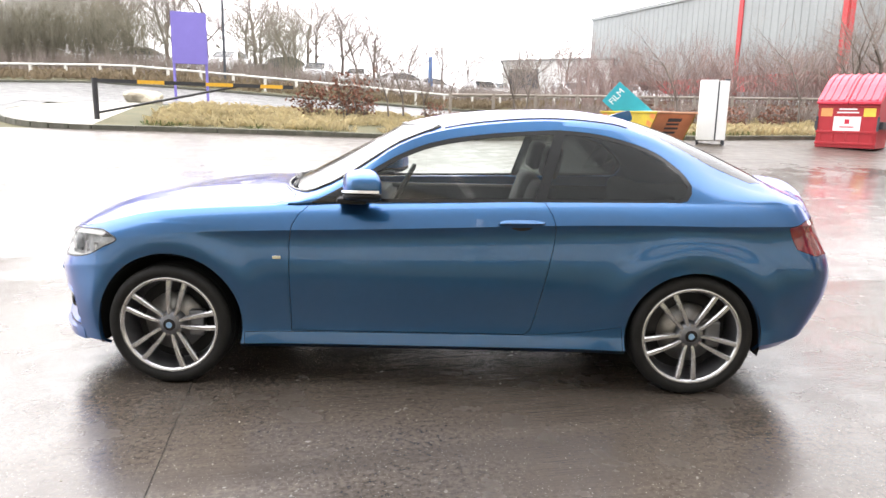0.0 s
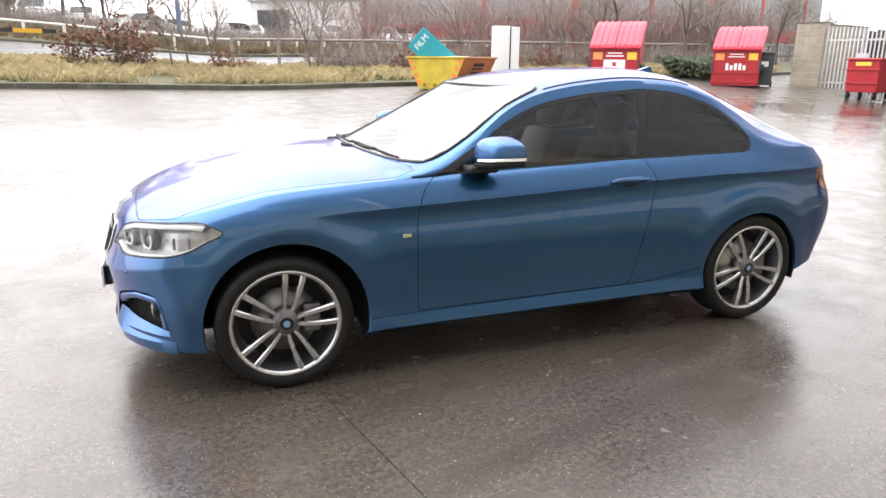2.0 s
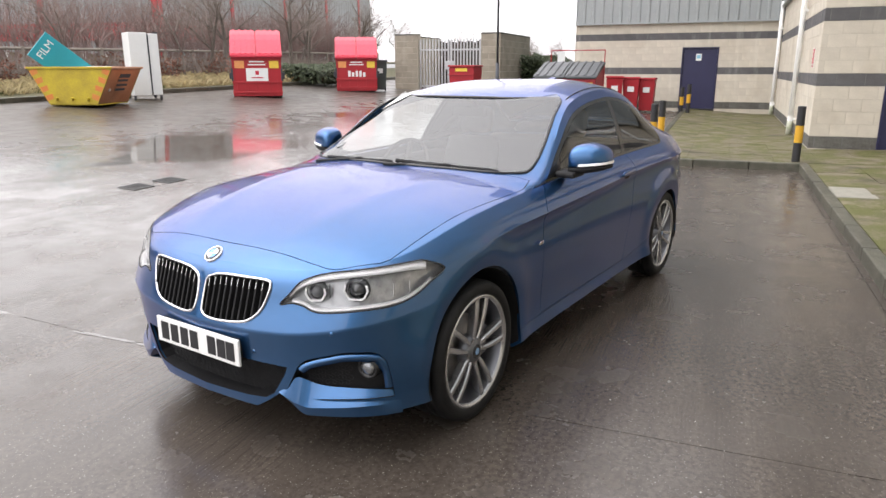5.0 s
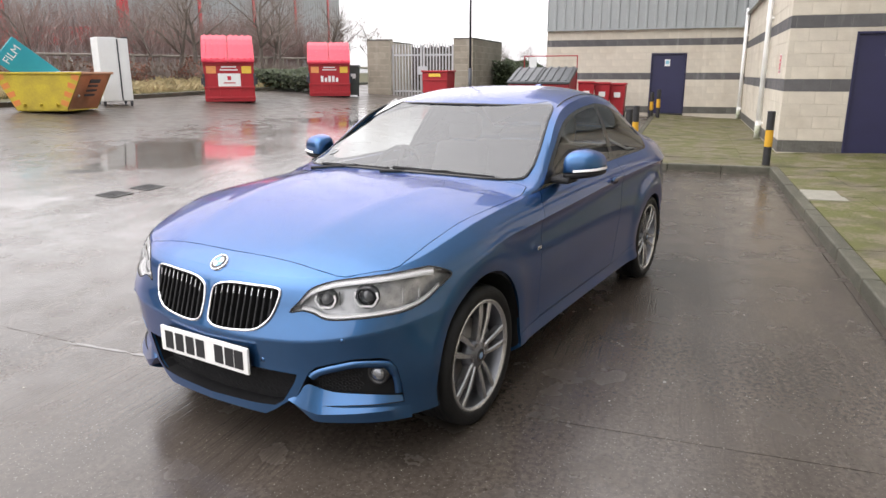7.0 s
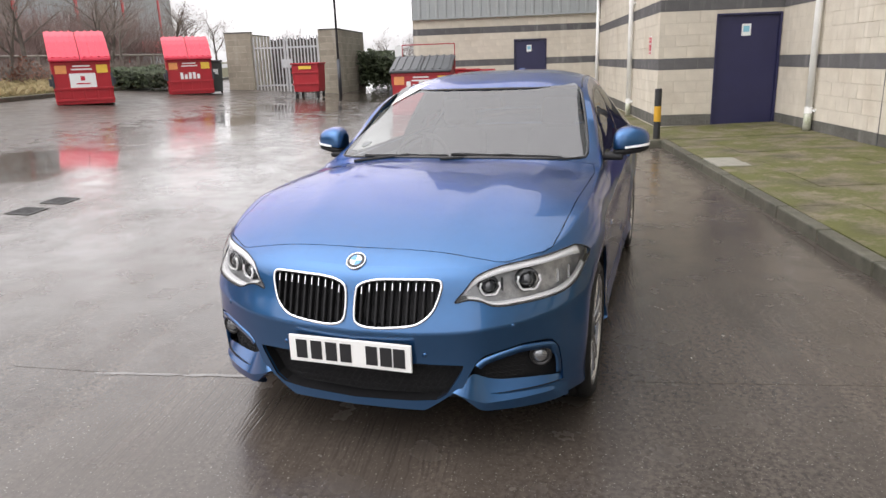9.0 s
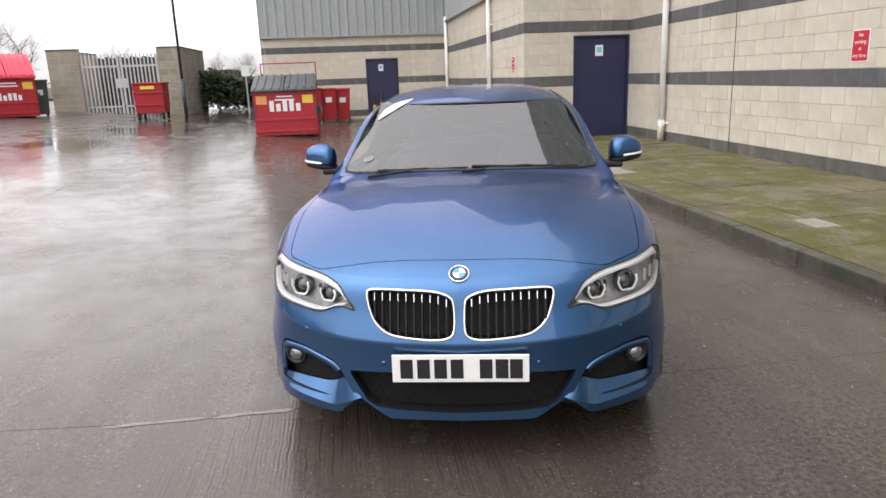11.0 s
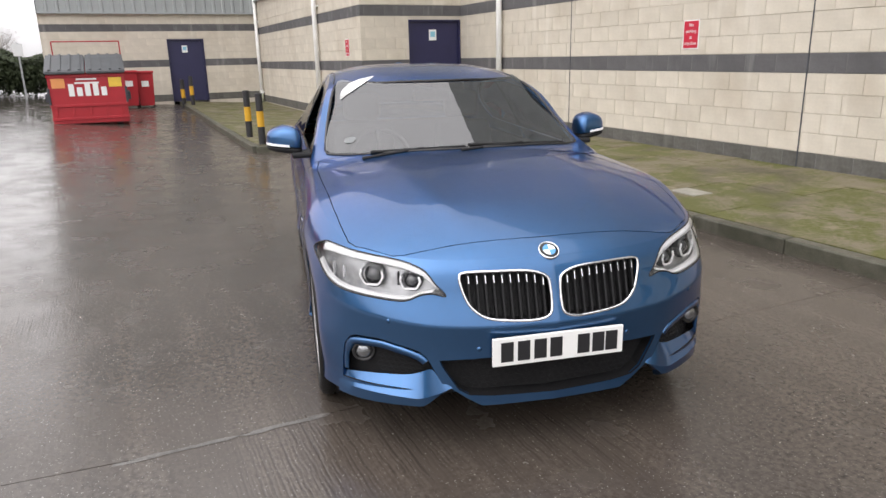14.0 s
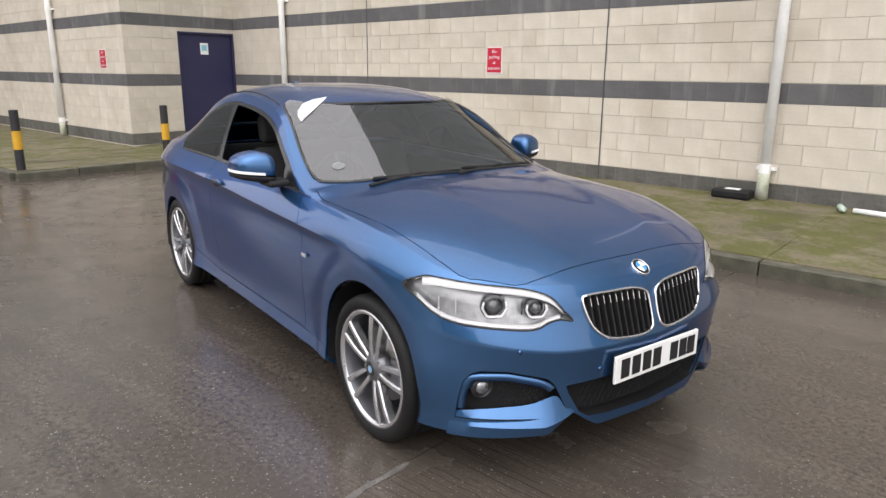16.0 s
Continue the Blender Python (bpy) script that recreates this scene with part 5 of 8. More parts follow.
    for a in np.linspace(radians(62), radians(185), 18):
        foot = cap_at(a, 0.0, 1.026, 0.102, 0.006, 1.015)
        strip.append([bm.verts.new(foot + Vector((0, 0, dz)) + Vector((0.004 * dx, 0, 0))) for dz, dx in ((-0.004, 1), (-0.003, -1), (0.008, -1), (0.010, 1))])
    for p, q in zip(strip, strip[1:]):
        for j in range(4):
            bm.faces.new((p[j], p[(j + 1) % 4], q[(j + 1) % 4], q[j]))
    bm.faces.new(strip[0])
    bm.faces.new(strip[-1][::-1])
    bmesh.ops.recalc_face_normals(bm, faces=bm.faces)
    part("repeater", bm, white_plastic, mirror, "white indicator strip")
    bm = bmesh.new()
    box(bm, -0.47, -0.32, 0.775, 0.90, 0.972, 1.004, Matrix.Diagonal((1, sy, 1, 1)), bevel=0.012)
    part("mirror_arm", bm, black_plastic, mirror)
    bm = bmesh.new()
    box(bm, -0.268, -0.262, 0.88, 1.01, 1.025, 1.085, Matrix.Diagonal((1, sy, 1, 1)), bevel=0.002)
    part("mirror_glass", bm, chrome, mirror)
    # wing badge
    bm = bmesh.new()
    box(bm, -0.80, -0.755, 0.872, 0.8805, 0.685, 0.703, Matrix.Diagonal((1, sy, 1, 1)), bevel=0.002)
    part("wing_badge", bm, chrome, car)
    # black seal round the headlamp
    bm = bmesh.new()
    for e in shell.edges:
        if len(e.link_faces) == 2 and (e.link_faces[0][pid] == HEAD) != (e.link_faces[1][pid] == HEAD) and e.verts[0].co.y * sy > 0 and e.calc_length() > 0.0008:
            tube(bm, e.verts[0].co, e.verts[1].co, 0.0030, sides=6)
    part("lamp_seal", bm, black_trim, car, smooth=True)
    # parking sensors
    for y, z in ((0.30, 0.455), (0.62, 0.565)):
        bm = bmesh.new()
        p = on_front(sy * y, z, 0.001)
        lathe(bm, [(0.0001, -0.001), (0.009, -0.001), (0.010, 0.004)], 16, Matrix.Translation(p) @ Vector((-1, 0.2 * sy, 0)).normalized().to_track_quat("-Y", "Z").to_matrix().to_4x4())
        part("parking_sensor", bm, paint, car, smooth=True)
# open black mesh in the middle intake
bm = bmesh.new()
for k in range(5):
    z = 0.282 + 0.026 * k
    half = float(np.interp(z, (0.26, 0.29, 0.38, 0.41), (0.30, 0.36, 0.41, 0.42)))
    for j in range(-13, 14):
        y = 0.030 * j + 0.015 * (k % 2)
        if abs(y) < half - 0.02:
            c = on_front(y, z, -0.045)
            ring = [(c.x, y + 0.0145 * math.cos(a), z + 0.0125 * math.sin(a)) for a in np.linspace(0, 2 * math.pi, 6, endpoint=False)]
            ring_along(bm, ring, 0.0015, 4)
mesh_part = part("intake_mesh", bm, black_plastic, car, "open black honeycomb mesh")
mesh_part["kind"] = "stuff"
# round badge on the nose: plain quarters
badge = new("badge")
badge.parent = car
p = on_front(0.0, 0.788)
bt = on_front(0.0, 0.806)
tilt = math.atan2(bt.x - p.x, 0.018)
m = Matrix.Translation((p.x - 0.003, 0, 0.789)) @ Matrix.Rotation(tilt, 4, "Y")
bm = bmesh.new()
lathe(bm, [(0.041, 0.004), (0.041, -0.004), (0.038, -0.006), (0.036, -0.004)], 32, m @ Matrix.Rotation(radians(-90), 4, "Z"))
part("rim", bm, chrome, badge, smooth=True)
bm = bmesh.new()
lathe(bm, [(0.036, -0.004), (0.024, -0.005), (0.0001, -0.005)], 32, m @ Matrix.Rotation(radians(-90), 4, "Z"))
part("disc", bm, black_trim, badge)
for k in range(4):
    bm = bmesh.new()
    a0 = math.pi / 2 * k
    vs = [bm.verts.new(m @ Vector((-0.0065, 0, 0)))] + [bm.verts.new(m @ Vector((-0.0065, 0.025 * math.cos(a0 + j * math.pi / 16), 0.025 * math.sin(a0 + j * math.pi / 16)))) for j in range(9)]
    bm.faces.new(vs)
    part("quarter", bm, badge_blue if k % 2 == 0 else white_plastic, badge)

# number plate: characters as plain bars
plate = new("number_plate")
plate.parent = car
px = min(on_front(0, 0.49).x, on_front(0.2, 0.45).x, on_front(0, 0.43).x) - 0.012
bm = bmesh.new()
box(bm, px - 0.006, px + 0.006, -0.261, 0.261, 0.394, 0.505, bevel=0.003)
part("plate", bm, plate_white, plate, "white number plate")
for k, y in enumerate((0.205, 0.14, 0.075, 0.012, -0.098, -0.158, -0.212)):
    bm = bmesh.new()
    box(bm, px - 0.0085, px - 0.0055, y - 0.024, y + 0.024, 0.411, 0.488)
    part("bar", bm, plate_black, plate)
bm = bmesh.new()
box(bm, px + 0.006, px + 0.06, -0.24, 0.24, 0.40, 0.50, bevel=0.004)
part("plate_holder", bm, black_plastic, plate)

# wheels: five double spokes
tyre_profile = [(0.248, -0.085), (0.254, -0.100), (0.270, -0.111), (0.292, -0.111), (0.310, -0.101), (0.318, -0.078), (0.319, -0.052), (0.312, -0.049), (0.312, -0.043), (0.319, -0.040), (0.319, -0.012), (0.312, -0.009), (0.312, -0.003), (0.319, 0.0), (0.319, 0.04), (0.318, 0.078), (0.310, 0.100), (0.292, 0.110), (0.262, 0.112), (0.246, 0.100), (0.240, 0.085)]


def wheel(x, sy, y, turn):
    w = new("wheel")
    w.parent = car
    m = Matrix.Translation((x, y * sy, 0.318)) @ Matrix.Rotation(0 if sy < 0 else math.pi, 4, "Z") @ Matrix.Rotation(turn, 4, "Y")
    bm = bmesh.new()
    lathe(bm, tyre_profile, 72, m)
    part("tyre", bm, rubber, w, "wet black tyre", smooth=True)
    bm = bmesh.new()
    lathe(bm, [(0.258, -0.098), (0.253, -0.106), (0.243, -0.104), (0.236, -0.092)], 72, m)
    rim = part("rim", bm, alloy, w, smooth=True)
    bm = bmesh.new()
    lathe(bm, [(0.236, -0.092), (0.226, -0.06), (0.219, -0.02), (0.214, 0.05), (0.230, 0.10)], 72, m)
    part("barrel", bm, alloy_grey, rim, smooth=True)
    bm = bmesh.new()
    lathe(bm, [(0.0001, -0.02), (0.155, -0.02), (0.155, 0.0), (0.0001, 0.0)], 48, m)
    part("brake_disc", bm, steel, w, smooth=True)
    bm = bmesh.new()
    lathe(bm, [(0.0001, 0.03), (0.215, 0.03)], 48, m)
    part("backplate", bm, black_plastic, w)
    bm = bmesh.new()
    box(bm, 0.085, 0.165, -0.055, 0.0, -0.07, 0.07, Matrix.Translation((x, y * sy, 0.318)) @ Matrix.Rotation(0 if sy < 0 else math.pi, 4, "Z"), bevel=0.012)
    part("brake_caliper", bm, alloy_grey, w)
    for k in range(5):
        for half in (-1, 1):
            a = 2 * math.pi * k / 5
            mm = m @ Matrix.Rotation(a, 4, "Y")
            bm = bmesh.new()
            inner, outer, wd_i, wd_o = 0.042, 0.246, 0.0095, 0.0150
            pts = []
            for t in np.linspace(0, 1, 6):
                r = inner + (outer - inner) * t
                c = half * (0.012 + 0.030 * t ** 0.62)
                wd = wd_i + (wd_o - wd_i) * t
                yy = -0.088 - 0.012 * math.sin(t * 2.2)
                pts.append((r, c, wd, yy))
            rings = [[bm.verts.new((c + sx * wd, yf, r)) for sx, yf in ((-1, yy + 0.006), (-0.62, yy), (0.62, yy), (1, yy + 0.006), (0.8, yy + 0.04), (-0.8, yy + 0.04))] for r, c, wd, yy in pts]
            for p, q in zip(rings, rings[1:]):
                for j in range(6):
                    bm.faces.new((p[j], p[(j + 1) % 6], q[(j + 1) % 6], q[j]))
            bm.faces.new(rings[0][::-1])
            bm.faces.new(rings[-1])
            bmesh.ops.transform(bm, matrix=mm, verts=bm.verts)
            bmesh.ops.recalc_face_normals(bm, faces=bm.faces)
            part("spoke", bm, alloy, w, "machined silver spoke")
    bm = bmesh.new()
    lathe(bm, [(0.032, -0.098), (0.05, -0.092), (0.068, -0.078), (0.074, -0.04)], 40, m)
    hub = part("hub", bm, alloy_grey, w, smooth=True)
    bm = bmesh.new()
    lathe(bm, [(0.0001, -0.102), (0.016, -0.102), (0.016, -0.101)], 24, m)
    part("cap_middle", bm, badge_pale, hub)
    bm = bmesh.new()
    lathe(bm, [(0.016, -0.101), (0.030, -0.101), (0.033, -0.096)], 24, m)
    part("cap", bm, black_trim, hub)
    for k in range(5):
        a = 2 * math.pi * (k + 0.5) / 5
        bm = bmesh.new()
        tube(bm, m @ Vector((0.055 * math.sin(a), -0.092, 0.055 * math.cos(a))), m @ Vector((0.055 * math.sin(a), -0.06, 0.055 * math.cos(a))), 0.009, sides=6)
        part("wheel_bolt", bm, steel, hub)


for sy in (-1, 1):
    wheel(-1.352, sy, 0.760, radians(12))
    wheel(1.352, sy, 0.757, radians(38))

# dark strips in the roof channels
for sy in (-1, 1):
    bm = bmesh.new()
    pts = [on_top(x, sy * (float(rail_y(x)) - 0.035), 0.001) for x in np.linspace(0.06, 1.02, 14)]
    bead(bm, pts, 0.0042, 6)
    part("roof_strip", bm, black_trim, car, "dark strip in the roof channel", smooth=True)
# black seal round the windscreen
bm = bmesh.new()
ring_along(bm, [on_top(x, y, 0.0005) for x, y in curve2(screen, 2)], 0.0085, 6)
part("screen_seal", bm, black_trim, car, smooth=True)
bm = bmesh.new()
px, py = -0.60, 0.585
p = Vector((px, py, float(pane_fit @ (1, px, px * px, py * py, px * py * py, py**4)) + 0.003))
hit_n = skin.ray_cast(Vector((-0.60, 0.585, 3)), Vector((0, 0, -1)))[1]
lathe(bm, [(0.0001, 0.0), (0.030, 0.0), (0.032, 0.001)], 28, Matrix.Translation(p) @ hit_n.to_track_quat("-Y", "Z").to_matrix().to_4x4())
part("screen_sticker", bm, shade("grey_sticker", (0.16, 0.17, 0.17), rough=0.4, var=0.2, scale=60), car, "round dark sticker on the windscreen")
# white strip stuck across the upper corner of the windscreen
bm = bmesh.new()
strip = [(-0.190, 0.588), (-0.140, 0.584), (-0.090, 0.562), (-0.058, 0.515), (-0.050, 0.450), (-0.066, 0.362), (-0.114, 0.442), (-0.154, 0.520)]
corner = [bm.verts.new((x, y, float(pane_fit @ (1, x, x * x, y * y, x * y * y, y**4)) + 0.006)) for x, y in strip]
f = bm.faces.new(corner)
bmesh.ops.solidify(bm, geom=[f], thickness=0.001)
part("screen_strip", bm, sign_white, car, "white strip across the windscreen's upper corner")
# wipers, aerial, cabin
for (x0, y0), (x1, y1) in (((-0.825, -0.02), (-0.735, -0.60)), ((-0.80, 0.50), (-0.835, 0.0))):
    wip = new("wiper")
    wip.parent = car
    a, b = on_top(x0, y0, 0.012), on_top(x1, y1, 0.010)
    bm = bmesh.new()
    tube(bm, a, b, 0.009, 0.006, sides=8)
    part("blade", bm, black_plastic, wip)
    bm = bmesh.new()
    tube(bm, on_top(x0 - 0.05, y0 + 0.05, 0.005), a * 0.45 + b * 0.55 + Vector((0, 0, 0.006)), 0.009, 0.007, sides=8)
    part("arm", bm, black_plastic, wip)
bm = bmesh.new()
prism(bm, curve2([(1.0, 0.0), (1.06, 0.035), (1.14, 0.06), (1.165, 0.058), (1.17, 0.0)], 4), 0.04, Matrix.Translation((0.0, -0.02, float(centre_z(1.09)) - 0.012)))
part("aerial_fin", bm, paint, car, smooth=False)
bm = bmesh.new()
prism(bm, [(-0.92, 0.90), (-0.60, 0.955), (-0.30, 0.93), (-0.28, 0.62), (-0.85, 0.60)], 1.40, Matrix.Translation((0, -0.70, 0)))
bmesh.ops.bevel(bm, geom=list(bm.edges), offset=0.03, segments=2, affect="EDGES")
part("dashboard", bm, seat_black, car, smooth=True)
bm = bmesh.new()
box(bm, -0.9, 1.75, -0.72, 0.72, 0.26, 0.32, bevel=0.02)
box(bm, 1.28, 1.80, -0.66, 0.66, 0.32, 0.97, bevel=0.04)
part("cabin_floor", bm, seat_black, car)
for sy in (-1, 1):
    bm = bmesh.new()
    box(bm, -0.7, 1.3, 0.70, 0.765, 0.30, 0.93, Matrix.Diagonal((1, sy, 1, 1)), bevel=0.02)
    part("door_lining", bm, seat_black, car)


def seat(x, y, back=1.0):
    st = new("seat")
    st.parent = car
    bm = bmesh.new()
    box(bm, -0.26, 0.26, -0.25, 0.25, 0.36, 0.52, Matrix.Translation((x, y, 0)), bevel=0.05)
    part("cushion", bm, seat_black, st, smooth=True)
    bm = bmesh.new()
    box(bm, -0.06, 0.06, -0.245, 0.245, 0.0, 0.60, Matrix.Translation((x + 0.22, y, 0.48)) @ Matrix.Rotation(radians(18), 4, "Y"), bevel=0.045)
    for v in bm.verts:
        t = (v.co.z - 0.8) / 0.3
        if t > 0:
            v.co.y = y + (v.co.y - y) * (1 - 0.22 * t)
    part("backrest", bm, seat_black, st, smooth=True)
    bm = bmesh.new()
    box(bm, -0.045, 0.045, -0.13, 0.13, 0.0, 0.19, Matrix.Translation((x + 0.415, y, 1.075)) @ Matrix.Rotation(radians(12), 4, "Y"), bevel=0.04)
    part("headrest", bm, seat_black, st, smooth=True)


seat(0.22, -0.37)
seat(0.22, 0.37)
bm = bmesh.new()
box(bm, 0.85, 1.25, -0.60, 0.60, 0.40, 0.58, bevel=0.05)
box(bm, 1.18, 1.32, -0.60, 0.60, 0.50, 1.02, bevel=0.05)
part("rear_bench", bm, seat_black, car, smooth=True)
bm = bmesh.new()
sw = Matrix.Translation((-0.24, 0.37, 0.92)) @ Matrix.Rotation(radians(-62), 4, "Y")
ring = [sw @ Vector((0.18 * math.cos(a), 0.18 * math.sin(a), 0)) for a in np.linspace(0, 2 * math.pi, 36, endpoint=False)]
ring_along(bm, ring, 0.015)
for a in (0, math.pi, 1.5 * math.pi):
    tube(bm, sw @ Vector((0, 0, 0)), sw @ Vector((0.175 * math.cos(a + 1.57), 0.175 * math.sin(a + 1.57), 0)), 0.016, sides=8)
part("steering_wheel", bm, seat_black, car, smooth=True)
bm = bmesh.new()
box(bm, -0.03, 0.01, -0.12, 0.12, -0.035, 0.035, Matrix.Translation((-0.03, 0, 1.27)), bevel=0.012)
part("rear_view_mirror", bm, black_plastic, car)
shell.free()

# ---- things by the building ----
yellow = shade("yellow_paint", (0.60, 0.33, 0.02), rough=0.5, var=0.1, scale=8)
black_paint = shade("black_paint", (0.02, 0.02, 0.022), rough=0.5, var=0.3, scale=10)
bin_red = shade("red_bin_paint", (0.36, 0.014, 0.022), rough=0.42, var=0.12, scale=4, bump=0.1, bump_scale=40)
lid_red = shade("red_plastic_lid", (0.60, 0.02, 0.055), rough=0.38, var=0.08, scale=4)
lid_grey = shade("grey_plastic_lid", (0.075, 0.08, 0.085), rough=0.45, var=0.15, scale=5)
galv = shade("galvanised_steel", (0.50, 0.51, 0.52), rough=0.5, metal=0.6, var=0.12, scale=8)
dark_steel = shade("dark_steel", (0.06, 0.065, 0.075), rough=0.5, metal=0.4, var=0.2, scale=8)
label_yellow = shade("yellow_label", (0.75, 0.50, 0.06), rough=0.5, var=0.08, scale=10)
label_orange = shade("orange_label", (0.72, 0.30, 0.10), rough=0.5, var=0.1, scale=10)


def place(s, r, turn=0.0, lift=0.0):
    return site(s, r, site_ground(s, r) + lift, turn)


def bollard(s, r, lift):
    b = thing("bollard", "black and yellow banded steel bollard", "bollard", "bollards by the pavement", place(s, r, 0, lift))
    for z0, z1, mat in ((-0.1, 0.30, black_paint), (0.30, 0.56, yellow), (0.56, 0.845, black_paint)):
        bm = bmesh.new()
        tube(bm, (0, 0, z0), (0, 0, z1), 0.06, sides=24)
        part("band", bm, mat, b, smooth=False)
    bm = bmesh.new()
    lathe(bm, [(0.06, 0.0), (0.055, 0.008), (0.0001, 0.012)], 24, Matrix.Translation((0, 0, 0.845)) @ Matrix.Rotation(radians(90), 4, "X"))
    part("cap", bm, black_paint, b, smooth=True)


bollard(7.86, -2.58, PAVE_Z)
bollard(7.90, -0.40, PAVE_Z)
bollard(9.20, -0.42, PAVE_Z)
bollard(18.6, -0.42, PAVE_Z)
bollard(19.0, -0.20, 0.0)


def downpipe(s, r, turn, top, boot_z=0.34):
    d = thing("downpipe", "white plastic rainwater downpipe fixed to the wall", "downpipe", "downpipes", site(s, r, pave_rise(s, r), turn))
    bm = bmesh.new()
    tube(bm, (0, 0.09, 0.0), (0, 0.09, top), 0.055, sides=20)
    part("pipe", bm, pipe_white, d, smooth=True)
    bm = bmesh.new()
    tube(bm, (0, 0.09, 0.0), (0, 0.09, 0.30), 0.066, 0.062, sides=20)
    part("foot", bm, pipe_mossy, d, "dirty foot of the pipe with green algae", smooth=True)
    for z in (boot_z, 2.6):
        bm = bmesh.new()
        tube(bm, (0, 0.09, z - 0.05), (0, 0.09, z + 0.05), 0.064, sides=20)
        box(bm, -0.10, 0.10, -0.01, 0.05, z - 0.02, z + 0.02)
        part("bracket", bm, pipe_white, d)
    return d


for s in (-0.78, 8.05):
    downpipe(s, WALL_R, 0, 5.0)
downpipe(12.95, SIDE_R, 0, 5.0)
downpipe(20.2, SIDE_R, 0, 3.4)
downpipe(-9.0, WALL_R, 0, 5.0)


def text_mesh(words, size, mat, parent, m, name="lettering"):
    c = bpy.data.curves.new(name, "FONT")
    c.body, c.size, c.align_x, c.align_y, c.extrude = words, size, "CENTER", "CENTER", 0.001
    ob = new(name, c)
    me = bpy.data.meshes.new_from_object(ob)
    bpy.data.objects.remove(ob)
    bpy.data.curves.remove(c)
    me.materials.append(mat)
    t = new(name, me)
    t.parent = parent
    t.matrix_local = m
    return t


UPRIGHT = Matrix.Rotation(radians(90), 4, "X") @ Matrix.Identity(4)


def no_parking(s, r, z, turn, w=0.28, h=0.37, readable=True):
    sg = thing("parking_sign", "red and white no-parking sign on the block wall", "sign", "parking signs", site(s, r, z, turn))
    bm = bmesh.new()
    box(bm, -w / 2, w / 2, 0.004, 0.010, 0, h, bevel=0.002)
    part("border", bm, sign_white, sg)
    bm = bmesh.new()
    box(bm, -w / 2 + 0.014, w / 2 - 0.014, 0.010, 0.012, 0.014, h - 0.014)
    part("panel", bm, sign_red, sg)
    face = Matrix.Rotation(radians(180), 4, "Z") @ UPRIGHT
    for k, word in enumerate(("No", "parking", "at", "any time")):
        text_mesh(word, 0.062, sign_white, sg, Matrix.Translation((0, 0.0135, h - 0.065 - 0.077 * k)) @ face)


no_parking(3.10, WALL_R, 1.52, 0)
no_parking(10.75, SIDE_R, 1.54, 0, 0.28, 0.36)

